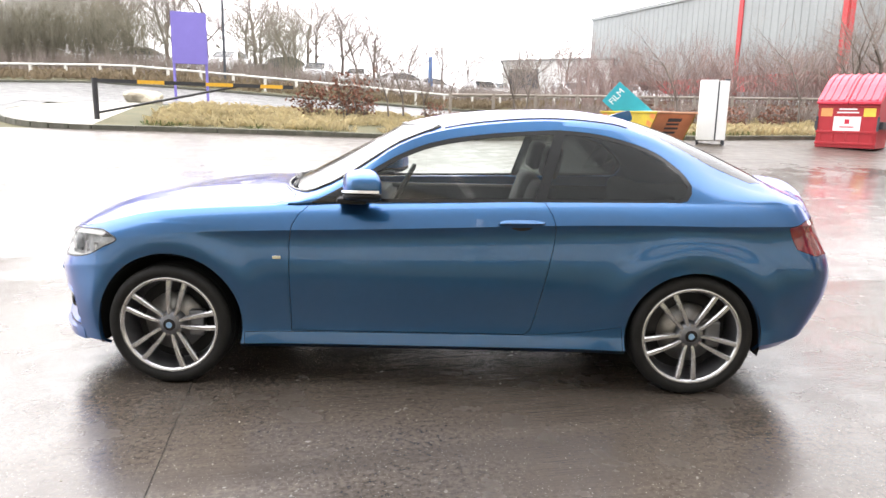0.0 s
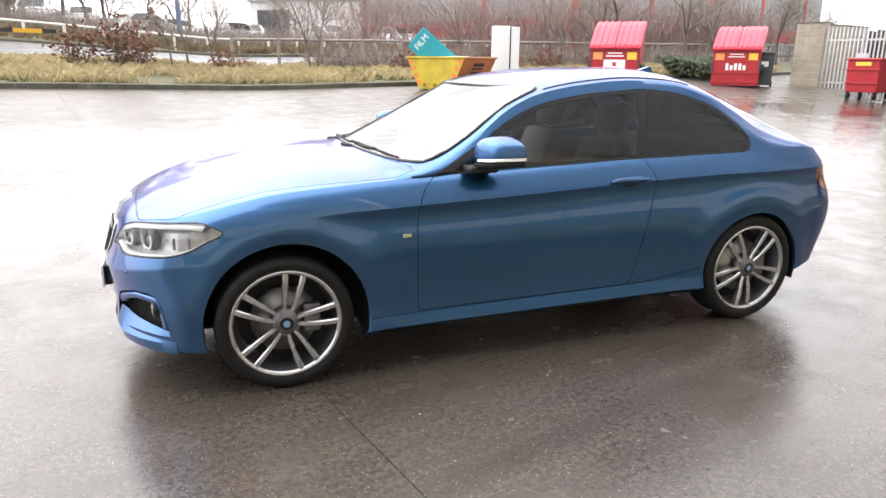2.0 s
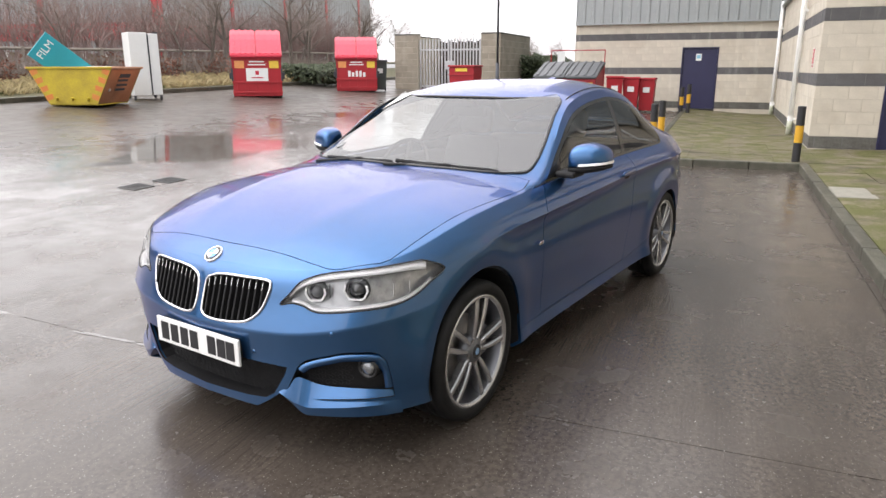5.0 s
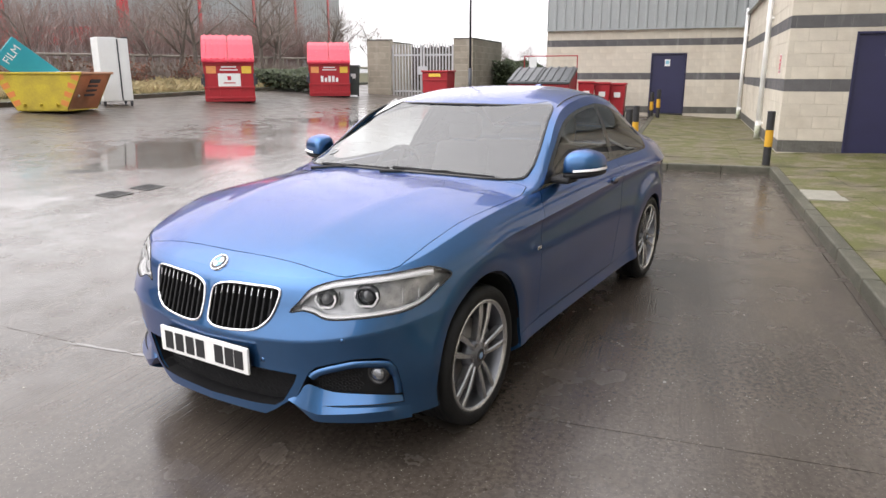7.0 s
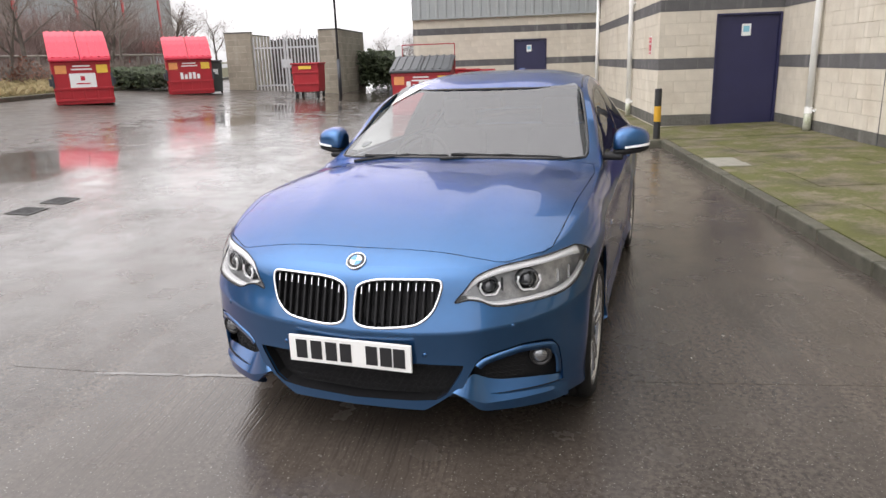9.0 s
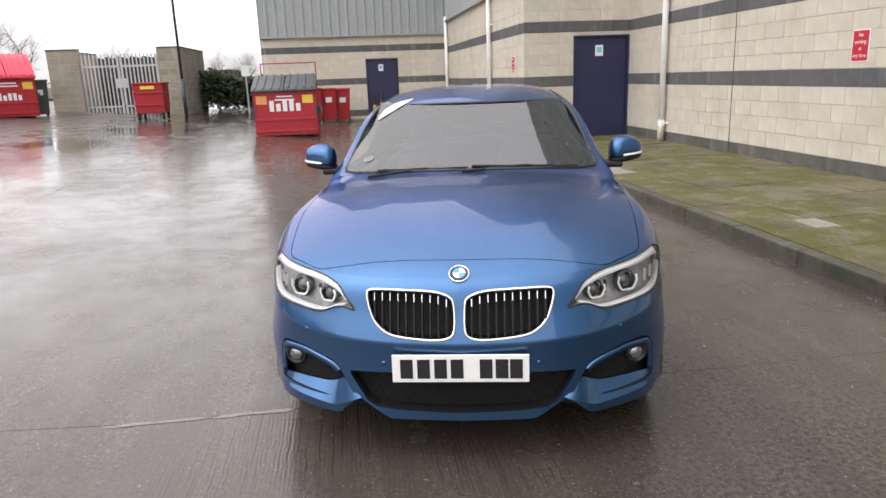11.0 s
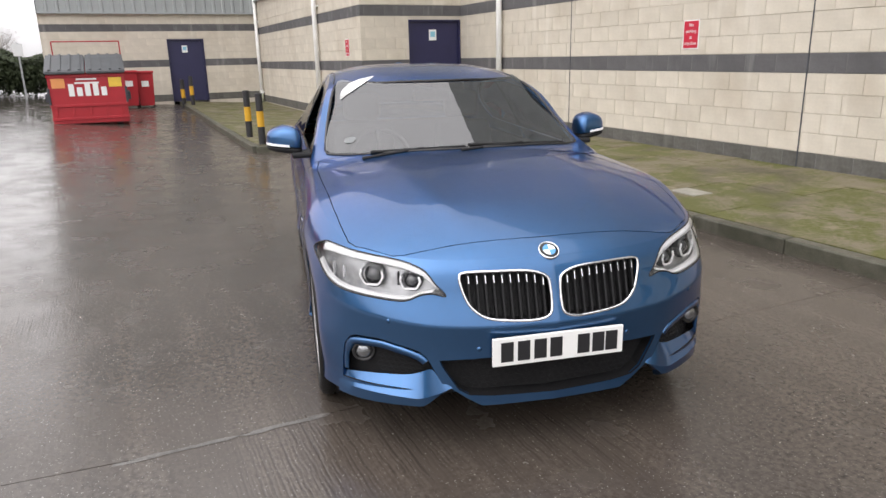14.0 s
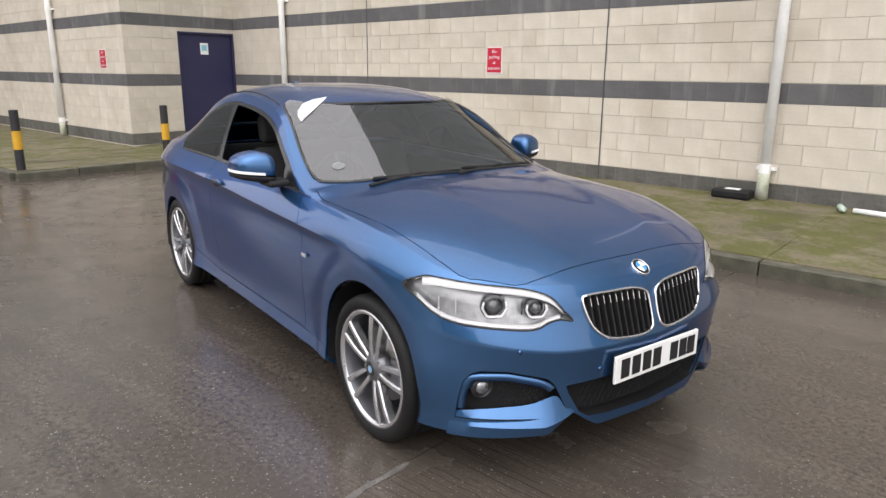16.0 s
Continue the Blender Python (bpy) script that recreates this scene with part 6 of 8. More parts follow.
# ---- waste containers ----
def front_loader(m, lid, label, width=1.62, white_mark=True, dome=1.0, back=1.42):
    """A steel trade-waste container: body narrows below, sloped twin lids, fork pockets at the sides."""
    t = thing("waste_container", label, "waste container", "red waste containers", m)
    w, d, h, hb = width / 2, 1.15, 1.10, back
    bm = bmesh.new()
    prism(bm, [(0.0, 0.03), (0.0, h), (d, hb), (d, 0.03)], width, Matrix.Rotation(radians(90), 4, "Z") @ Matrix.Translation((0, -w, 0)))
    bmesh.ops.bevel(bm, geom=list(bm.edges), offset=0.015, segments=2, affect="EDGES")
    part("body", bm, bin_red, t)
    for z in (0.14, 0.42, h - 0.05):
        bm = bmesh.new()
        box(bm, -w - 0.012, w + 0.012, -0.022, 0.0, z - 0.03, z + 0.03, bevel=0.008)
        part("rib", bm, bin_red, t)
    for k in range(5):
        bm = bmesh.new()
        box(bm, -w + 0.1 + k * (width - 0.2) / 4 - 0.02, -w + 0.1 + k * (width - 0.2) / 4 + 0.02, -0.018, 0.0, 0.17, 0.39, bevel=0.005)
        part("stiffener", bm, bin_red, t)
    for sx in (-1, 1):
        bm = bmesh.new()
        box(bm, sx * w, sx * (w + 0.09), 0.12, 1.0, 0.50, 0.68, bevel=0.01)
        part("fork_pocket", bm, dark_steel, t)
        bm = bmesh.new()
        box(bm, sx * (w - 0.02), sx * (w + 0.03), -0.03, 0.02, 0.45, 0.80, bevel=0.01)
        part("side_post", bm, dark_steel, t)
        bm = bmesh.new()
        box(bm, sx * (w - 0.20) - 0.07, sx * (w - 0.20) + 0.07, 0.1, 1.0, 0.0, 0.10, bevel=0.01)
        part("skid", bm, dark_steel, t)
    slope = math.atan2(hb - h, d)
    for sx in (-1, 1):
        bm = bmesh.new()
        # each lid is a domed ribbed cover
        L = math.hypot(d, hb - h) + 0.10
        x0, x1 = (0.008, w + 0.03)
        prof = [(-0.02, -0.02), (-0.02, 0.03), (0.03, 0.05 + 0.05 * dome), (L * 0.5, 0.06 + 0.24 * dome), (L * 0.72, 0.06 + 0.27 * dome), (L - 0.04, 0.05 + 0.22 * dome), (L, 0.03 + 0.16 * dome), (L, -0.02)]
        vs = prism(bm, prof, x1 - x0)
        bmesh.ops.transform(bm, matrix=Matrix.Diagonal((sx, 1, 1, 1)) @ Matrix.Translation((x0, -0.06, h + 0.01)) @ Matrix.Rotation(slope, 4, "X") @ Matrix(((0, 1, 0, 0), (1, 0, 0, 0), (0, 0, 1, 0), (0, 0, 0, 1))), verts=vs)
        bmesh.ops.recalc_face_normals(bm, faces=bm.faces)
        bmesh.ops.bevel(bm, geom=list(bm.edges), offset=0.015, segments=2, affect="EDGES")
        lid_ob = part("lid", bm, lid, t, smooth=False)
        for k in range(4):
            bm = bmesh.new()
            xx = x0 + 0.10 + k * (x1 - x0 - 0.2) / 3
            ridge = [(0.03, 0.05 + 0.05 * dome), (L * 0.5, 0.06 + 0.24 * dome), (L * 0.72, 0.06 + 0.27 * dome), (L - 0.04, 0.05 + 0.22 * dome)]
            up = [(a, b + 0.022) for a, b in ridge]
            vs = prism(bm, ridge + up[::-1], 0.05)
            bmesh.ops.transform(bm, matrix=Matrix.Diagonal((sx, 1, 1, 1)) @ Matrix.Translation((xx - 0.025, -0.06, h + 0.01)) @ Matrix.Rotation(slope, 4, "X") @ Matrix(((0, 1, 0, 0), (1, 0, 0, 0), (0, 0, 1, 0), (0, 0, 0, 1))), verts=vs)
            bmesh.ops.recalc_face_normals(bm, faces=bm.faces)
            part("lid_rib", bm, lid, lid_ob)
    if white_mark:
        bm = bmesh.new()
        box(bm, -0.30, 0.30, -0.006, -0.001, 0.44, 0.80)
        notice = part("notice", bm, sign_white, t, "white notice with a small red mark")
        bm = bmesh.new()
        box(bm, -0.05, 0.05, -0.009, -0.006, 0.62, 0.73)
        part("mark", bm, sign_red, notice)
        bm = bmesh.new()
        box(bm, -0.16, 0.16, -0.009, -0.006, 0.53, 0.56)
        part("line", bm, sign_red, notice)
    for sx, mat in ((-1, label_orange), (1, label_yellow)):
        bm = bmesh.new()
        box(bm, sx * (w - 0.20) - 0.13, sx * (w - 0.20) + 0.13, -0.006, -0.001, 0.80, 1.0)
        part("sticker", bm, mat, t)
    for z, wd in ((0.96, 0.2), (0.88, 0.24)):
        bm = bmesh.new()
        box(bm, -wd, wd, -0.006, -0.001, z, z + 0.035)
        part("writing_bar", bm, sign_white, t)
    return t


def brand_bars(t, z, width, height):
    """The big white lettering as plain shapes."""
    n = 5
    for k in range(n):
        bm = bmesh.new()
        x = -width / 2 + width * (k + 0.5) / n
        hgt = height if k in (0, 2, 3) else height * 0.72
        box(bm, x - width / n * 0.34, x + width / n * 0.34, -0.010, -0.004, z, z + hgt, bevel=0.002)
        part("brand_shape", bm, sign_white, t)


front_loader(place(12.36, 10.82, -54), lid_red, "red steel waste container with closed red twin lids", 1.34, dome=0.45, back=1.70)
c2 = front_loader(place(17.0, 10.2, -61), lid_red, "red steel waste container with red lids at the verge", 1.36, white_mark=False, dome=0.45, back=1.66)
brand_bars(c2, 0.50, 0.62, 0.20)
c4 = front_loader(place(13.2, 2.27, -90), lid_grey, "red steel waste container with grey twin lids", 1.52, white_mark=False, dome=0.05)
brand_bars(c4, 0.62, 0.80, 0.26)


def wheelie(s, r, turn, mat, lid, w=0.55, h=1.0, label="", cat="wheelie bin", lift=0.0, top=None):
    t = thing("wheelie_bin", label, cat, "wheelie bins", place(s, r, turn, lift))
    bm = bmesh.new()
    vs = box(bm, -w / 2, w / 2, -w * 0.55, w * 0.55, 0.06, h)
    for v in vs:
        if v.co.z < h / 2:
            v.co.x *= 0.82
            v.co.y *= 0.78
    bmesh.ops.bevel(bm, geom=list(bm.edges), offset=0.02, segments=2, affect="EDGES")
    part("body", bm, mat, t)
    bm = bmesh.new()
    box(bm, -w / 2 - 0.02, w / 2 + 0.02, -w * 0.6, w * 0.6, h, h + 0.07, bevel=0.02)
    part("lid", bm, lid, t)
    for sx in (-1, 1):
        bm = bmesh.new()
        tube(bm, (sx * w * 0.36, w * 0.45, 0.1), (sx * w * 0.46, w * 0.45, 0.1), 0.1, sides=16)
        part("wheel", bm, rubber, t)
    bm = bmesh.new()
    box(bm, -w * 0.2, w * 0.2, -w * 0.56, -w * 0.535, h * 0.62, h * 0.78)
    part("label", bm, sign_white, t)
    return t


for s, r, turn in ((18.35, 1.80, -80), (18.65, 1.32, -86), (18.95, 0.86, -90)):
    wheelie(s, r, turn, bin_red, bin_red, 0.5, label="red wheelie bin standing by the end wall")
# thin red frame behind the grey-lidded container
red_frame = thing("red_frame", "thin red steel frame standing behind the container", "frame", m=place(14.35, 2.2, -90))
for x in (-0.70, 0.70):
    bm = bmesh.new()
    tube(bm, (x, 0, -0.05), (x, 0, 1.78), 0.014, sides=10)
    part("post", bm, bin_red, red_frame)
bm = bmesh.new()
tube(bm, (-0.71, 0, 1.78), (0.71, 0, 1.78), 0.014, sides=10)
part("rail", bm, bin_red, red_frame)
wheelie(18.0, 9.85, -60, shade("dark_green_bin", (0.05, 0.06, 0.055), rough=0.5), lid_grey, 0.5, 1.0, "dark grey wheelie bin beside the compound")


def four_wheel_bin(s, r, turn, w=1.15, h=1.12):
    t = thing("four_wheeled_bin", "red steel four-wheeled bin with a flat lid", "waste bin", m=place(s, r, turn))
    bm = bmesh.new()
    vs = box(bm, -w / 2, w / 2, -0.45, 0.45, 0.2, h)
    for v in vs:
        if v.co.z < 0.5:
            v.co.x *= 0.94
            v.co.y *= 0.9
    bmesh.ops.bevel(bm, geom=list(bm.edges), offset=0.02, segments=2, affect="EDGES")
    part("body", bm, bin_red, t)
    bm = bmesh.new()
    box(bm, -w / 2 - 0.03, w / 2 + 0.03, -0.49, 0.49, h, h + 0.06, bevel=0.02)
    part("lid", bm, bin_red, t)
    for sx in (-1, 1):
        for sy in (-1, 1):
            bm = bmesh.new()
            tube(bm, (sx * w * 0.4 - 0.025, sy * 0.36, 0.09), (sx * w * 0.4 + 0.025, sy * 0.36, 0.09), 0.09, sides=16)
            box(bm, sx * w * 0.4 - 0.04, sx * w * 0.4 + 0.04, sy * 0.36 - 0.03, sy * 0.36 + 0.03, 0.15, 0.21)
            part("castor", bm, black_plastic, t)
    for z in (0.45, 0.8):
        bm = bmesh.new()
        box(bm, -w / 2 - 0.005, w / 2 + 0.005, -0.47, -0.44, z - 0.02, z + 0.02, bevel=0.006)
        part("rib", bm, bin_red, t)
    bm = bmesh.new()
    box(bm, -0.2, 0.2, -0.462, -0.458, 0.9, 1.0)
    part("sticker", bm, label_yellow, t)


four_wheel_bin(17.75, 6.55, -88, 0.86, 1.04)

# ---- bin compound with palisade gate ----
ST_S, ST_Z = 20.1, 0.58
block_wall("compound_wall_left", "grubby cream block compound wall", ST_S, 9.30, ST_S, 10.25, ST_Z, 10, near=(0, 3, 3), plain=True)
block_wall("compound_wall_right", "grubby cream block compound wall", ST_S, 6.1, ST_S, 6.83, ST_Z, 10, near=(0, 3, 3), plain=True)
block_wall("compound_wall_side", "grubby cream block side wall of the compound", ST_S + 4.0, 6.1, ST_S, 6.1, ST_Z, 10, near=(0, 5, 3), plain=True)
block_wall("compound_wall_far", "grubby cream block side wall of the compound", ST_S, 10.25, ST_S + 4.0, 10.25, ST_Z, 10, near=(0, 0.1, 3), plain=True)
for s0, s1, r0, r1 in ((ST_S - 0.02, ST_S + 0.27, 9.30, 10.27), (ST_S - 0.02, ST_S + 0.27, 6.08, 6.83), (ST_S + 0.27, ST_S + 4.0, 6.08, 6.35), (ST_S + 0.27, ST_S + 4.0, 10.0, 10.27)):
    bm = bmesh.new()
    box(bm, s0, s1, r0, r1, ST_Z + 2.18, ST_Z + 2.225, SITE, bevel=0.008)
    tagged(part("coping", bm, block_base), "thin dark coping on the compound wall", "coping", kind="structure")
# added dark backing, no known fence: keeps the gaps between the pales dark
added_backing = thing("board_fence", "added dark board backing that darkens the gaps of the compound gate", "fence", m=site(ST_S + 3.95, 6.1, ST_Z, 90))
backing_board = shade("dark_backing_board", (0.075, 0.065, 0.055), rough=0.85, second=(0.035, 0.032, 0.03), scale=4, bump=0.4, bump_scale=60, random_object=0.25)
for k in range(27):
    bm = bmesh.new()
    box(bm, 0.03 + 0.148 * k, 0.172 + 0.148 * k, -0.012, 0.012, -0.2, 2.05 + 0.03 * (k % 3))
    part("board", bm, backing_board, added_backing)
gate = thing("palisade_gate", "closed galvanised palisade gate of the bin compound", "gate", m=site(ST_S + 0.1, 6.86, ST_Z, 90))
for leaf in range(2):
    lf = new("gate_leaf")
    lf.parent = gate
    lf.matrix_local = Matrix.Translation((leaf * 1.225, 0, 0))
    for z in (0.35, 1.65):
        bm = bmesh.new()
        box(bm, 0.0, 1.19, -0.03, 0.0, z - 0.03, z + 0.03)
        part("rail", bm, galv, lf)
    for k in range(10):
        bm = bmesh.new()
        x = 0.025 + k * 0.121
        vs = prism(bm, [(x, 0.08), (x, 2.0), (x + 0.022, 2.07), (x + 0.045, 2.0), (x + 0.045, 0.08)], 0.012)
        part("pale", bm, galv, lf)
    for x in (0.0, 1.16):
        bm = bmesh.new()
        box(bm, x, x + 0.03, -0.035, 0.0, 0.05, 2.0)
        part("stile", bm, galv, lf)
bm = bmesh.new()
box(bm, 1.03, 1.38, 0.015, 0.035, 0.95, 1.25, bevel=0.01)
part("lock_plate", bm, galv, gate)

# lamp column beside the compound
lamp_post = thing("lamp_column", "tall dark steel lamp column", "lamp column", m=place(19.3, 5.95))
bm = bmesh.new()
tube(bm, (0, 0, -0.1), (0, 0, 1.2), 0.06, sides=20)
part("base", bm, dark_steel, lamp_post, smooth=True)
bm = bmesh.new()
tube(bm, (0, 0, 1.2), (0, 0, 8.0), 0.04, 0.03, sides=20)
part("column", bm, dark_steel, lamp_post, smooth=True)
bm = bmesh.new()
box(bm, -0.5, 0.12, -0.12, 0.12, 7.95, 8.08, bevel=0.03)
part("lantern", bm, dark_steel, lamp_post)

skip_yellow = shade("worn_yellow_skip_paint", (0.52, 0.40, 0.02), rough=0.6, second=(0.34, 0.25, 0.025), scale=2.5, bump=0.3, bump_scale=40)
skip_orange = shade("worn_orange_skip_paint", (0.60, 0.33, 0.20), rough=0.6, second=(0.42, 0.20, 0.11), scale=2.5, bump=0.3, bump_scale=40)
stripe_orange = shade("faded_warning_orange", (0.62, 0.15, 0.04), rough=0.6, second=(0.50, 0.24, 0.04), scale=5)
teal = shade("teal_board", (0.02, 0.30, 0.36), rough=0.45, var=0.08, scale=3)
fridge_white = shade("white_enamel", (0.72, 0.73, 0.73), rough=0.35, var=0.05, scale=3)
# ---- skip, fridge and boards at the yard's edge ----
skip = thing("skip", "worn yellow and orange steel waste skip", "skip", m=place(7.52, 11.80, -71) @ Matrix.Diagonal((0.86, 0.90, 0.80, 1)))
sk = [(-1.08, 1.0), (1.08, 1.0), (0.62, 0.06), (-0.62, 0.06)]
for sy, name in ((-1, "long_side"), (1, "long_side")):
    bm = bmesh.new()
    prism(bm, sk, 0.04, Matrix.Translation((0, sy * 0.72 - 0.02, 0)))
    side = part(name, bm, skip_yellow, skip)
    # red-orange warning stripes slant along both edges of the side
    for ex in (-1, 1):
        for k in range(4):
            z = 0.14 + 0.22 * k
            edge = lambda h: ex * (0.62 + 0.46 * (h - 0.06) / 0.94 - 0.012)
            bm = bmesh.new()
            prism(bm, [(edge(z), z), (edge(z + 0.13), z + 0.13), (edge(z + 0.06) - ex * 0.16, z + 0.20), (edge(z) - ex * 0.16, z + 0.07)], 0.006, Matrix.Translation((0, sy * 0.742 - 0.003, 0)))
            bmesh.ops.recalc_face_normals(bm, faces=bm.faces)
            part("warning_stripe", bm, stripe_orange, side)
for sx in (-1, 1):
    bm = bmesh.new()
    a, b = Vector((sx * 0.62, -0.72, 0.06)), Vector((sx * 1.08, -0.72, 1.0))
    vs = [bm.verts.new(p) for p in (a, b, b + Vector((0, 1.44, 0)), a + Vector((0, 1.44, 0)))]
    f = bm.faces.new(vs)
    bmesh.ops.solidify(bm, geom=[f], thickness=0.035)
    end = part("end_plate", bm, skip_orange, skip, "orange end plate with faded writing")
    if sx == 1:
        for k in range(4):
            bm = bmesh.new()
            t = 0.78 - 0.13 * k
            c = a + (b - a) * t
            m = Matrix.Translation((c.x + 0.035, 0, c.z)) @ Matrix.Rotation(math.atan2(0.46, 0.94), 4, "Y")
            box(bm, -0.004, 0.004, -0.25, 0.25 - 0.03 * (k % 2), -0.055 if k == 0 else -0.032, 0.055 if k == 0 else 0.032, m)
            part("faded_bar", bm, dark_steel, end)
bm = bmesh.new()
box(bm, -0.62, 0.62, -0.72, 0.72, 0.03, 0.08)
part("base", bm, skip_yellow, skip)
for sy in (-1, 1):
    bm = bmesh.new()
    box(bm, -1.1, 1.1, sy * 0.72 - 0.05, sy * 0.72 + 0.05, 0.98, 1.04, bevel=0.012)
    part("rim", bm, skip_yellow, skip)
    for k in (-1, 0, 1):
        bm = bmesh.new()
        tube(bm, (0.4 * k, sy * 0.74, 0.20), (0.4 * k, sy * 0.84, 0.20), 0.04, sides=12)
        part("lifting_lug", bm, skip_yellow, skip)
for sx in (-1, 1):
    bm = bmesh.new()
    box(bm, sx * 1.08 - 0.05, sx * 1.08 + 0.05, -0.76, 0.76, 0.98, 1.04, bevel=0.012)
    part("rim", bm, skip_orange, skip)
teal_board = thing("teal_board", "teal sign board lying in the skip with white letters", "sign board", m=Matrix.Translation((3.80, 13.35, 1.84)) @ Matrix.Rotation(radians(-14), 4, "Z") @ Matrix.Rotation(radians(-50), 4, "Y"))
bm = bmesh.new()
box(bm, 0.0, 0.62, 0.0, 0.05, -1.25, 0.0, bevel=0.006)
part("panel", bm, teal, teal_board)
text_mesh("FILM", 0.22, sign_white, teal_board, Matrix.Translation((0.31, -0.003, -0.20)) @ UPRIGHT)
for k in range(3):
    bm = bmesh.new()
    p = skip.matrix_world @ Vector((-0.3 + 0.4 * k, 0.25 - 0.25 * k, 0.0))
    box(bm, -0.28, 0.28, -0.22, 0.22, 0.30, 0.78 + 0.03 * k, Matrix.Translation(p) @ Matrix.Rotation(0.4 * k, 4, "Z"), bevel=0.04)
    tagged(part("rubbish_sack", bm, shade("pale_sack", (0.55, 0.53, 0.50), rough=0.6, bump=0.5, bump_scale=12)), "pale rubbish sack lying in the skip", "sack", "sacks in the skip")

fridge = thing("fridge_freezer", "discarded white fridge freezer standing in the yard", "fridge", m=place(9.45, 12.10, -30))
bm = bmesh.new()
box(bm, -0.33, 0.10, -0.29, 0.29, 0.10, 1.60, bevel=0.012)
part("cabinet", bm, fridge_white, fridge)
for z0, z1 in ((0.10, 1.58),):
    bm = bmesh.new()
    box(bm, 0.125, 0.36, -0.29, 0.27, z0 + 0.01, z1, bevel=0.015)
    part("door", bm, fridge_white, fridge)
bm = bmesh.new()
box(bm, 0.10, 0.125, -0.30, 0.29, 0.12, 1.56)
part("seal", bm, dark_steel, fridge)
bm = bmesh.new()
box(bm, 0.24, 0.36, -0.29, -0.265, 1.58, 1.615)
part("hinge", bm, dark_steel, fridge)
for sx in (-0.3, 0.32):
    for sy in (-0.25, 0.25):
        bm = bmesh.new()
        tube(bm, (sx, sy, -0.02), (sx, sy, 0.10), 0.03, sides=10)
        part("foot", bm, dark_steel, fridge)

# ---- barrier, board, rock on the entrance island ----
barrier = thing("height_barrier", "black and yellow swing barrier on a steel post", "barrier")
post = Vector((-8.62, 12.70, float(ground_z(-8.62, 12.70))))
far_end = Vector((-4.2, 14.5, post.z + 1.0))
top_p = post + Vector((0, 0, 1.02))
bm = bmesh.new()
tube(bm, post - Vector((0, 0, 0.1)), post + Vector((0, 0, 1.08)), 0.065, sides=16)
part("post", bm, black_paint, barrier)
stops = (0.0, 0.20, 0.33, 0.535, 0.675, 0.82, 0.94, 1.0)
for k in range(7):
    a, b = top_p.lerp(far_end, stops[k]), top_p.lerp(far_end, stops[k + 1])
    bm = bmesh.new()
    m = Matrix.Translation((a + b) / 2) @ (b - a).to_track_quat("X", "Z").to_matrix().to_4x4()
    box(bm, -(b - a).length / 2, (b - a).length / 2, -0.03, 0.03, -0.045, 0.045, m)
    part("arm_band", bm, yellow if k in (1, 3, 5) else black_paint, barrier)
bm = bmesh.new()
tube(bm, post + Vector((0, 0, 0.25)), top_p.lerp(far_end, 0.72), 0.03, sides=10)
part("brace", bm, black_paint, barrier)

purple = shade("purple_board_paint", (0.16, 0.13, 0.42), rough=0.5, var=0.06, scale=2)
board = thing("notice_board", "blank purple board on two purple posts", "board")
b0, b1 = Vector((-9.42, 19.65, float(ground_z(-9.42, 19.65)))), Vector((-8.46, 20.05, float(ground_z(-8.46, 20.05))))
bz = max(b0.z, b1.z)
for p in (b0, b1):
    bm = bmesh.new()
    tube(bm, p - Vector((0, 0, 0.2)), Vector((p.x, p.y, bz + 2.8)), 0.045, sides=12)
    part("post", bm, purple, board)
bm = bmesh.new()
d = (b1 - b0).xy
m = Matrix.Translation((b0.x, b0.y, bz)) @ Matrix.Rotation(math.atan2(d.y, d.x), 4, "Z")
box(bm, -0.05, d.length + 0.05, -0.09, -0.05, 1.22, 2.92, m, bevel=0.008)
part("panel", bm, purple, board)

rock_mat = shade("pale_boulder", (0.50, 0.45, 0.34), rough=0.9, second=(0.26, 0.23, 0.18), scale=3, bump=0.8, bump_scale=10)


def boulder(x, y, r):
    bm = bmesh.new()
    bmesh.ops.create_icosphere(bm, subdivisions=3, radius=r)
    for v in bm.verts:
        n = noise.noise(v.co * 1.7 / r * 0.6 + Vector((x, y, 0)))
        v.co *= 1 + 0.35 * n
        v.co.z *= 0.62
        v.co.x *= 1.15
    ob = tagged(part("boulder", bm, rock_mat), "pale rough boulder on the grass island", "boulder")
    ob.location = (x, y, float(ground_z(x, y)) + r * 0.3)


boulder(-9.72, 17.8, 0.50)

# ---- verge: kerbs, soil, grass ----
verge = new("verge")
tagged(verge, "raised grass verge with a concrete kerb", "verge", kind="structure")
bm = bmesh.new()
sheet(bm, -5.6, 46, 13.12, 18.5, 60, 8, 0.10)
part("soil", bm, soil, verge)
pave_tip = shade("island_paving", (0.30, 0.28, 0.24), rough=0.8, var=0.2, scale=3, bump=0.3, bump_scale=60)
bm = bmesh.new()
ctr_s, ctr_r, rad = -5.6, 15.81, 2.69
mid = bm.verts.new(site(ctr_s, ctr_r, site_ground(ctr_s, ctr_r) + 0.105).translation)
rim = []
for k in range(25):
    a = math.pi / 2 + math.pi * k / 24
    s, r = ctr_s + rad * math.cos(a), ctr_r + rad * math.sin(a)
    rim.append(bm.verts.new(site(s, r, site_ground(s, r) + 0.105).translation))
for p, q in zip(rim, rim[1:]):
    bm.faces.new((mid, p, q))
part("island_tip", bm, pave_tip, verge)
kerb_run(-5.6, 13.08, 46, 13.08, verge, 0.11, 0.92)
kerb_run(46, 18.55, -5.6, 18.55, verge, 0.11, 1.8)
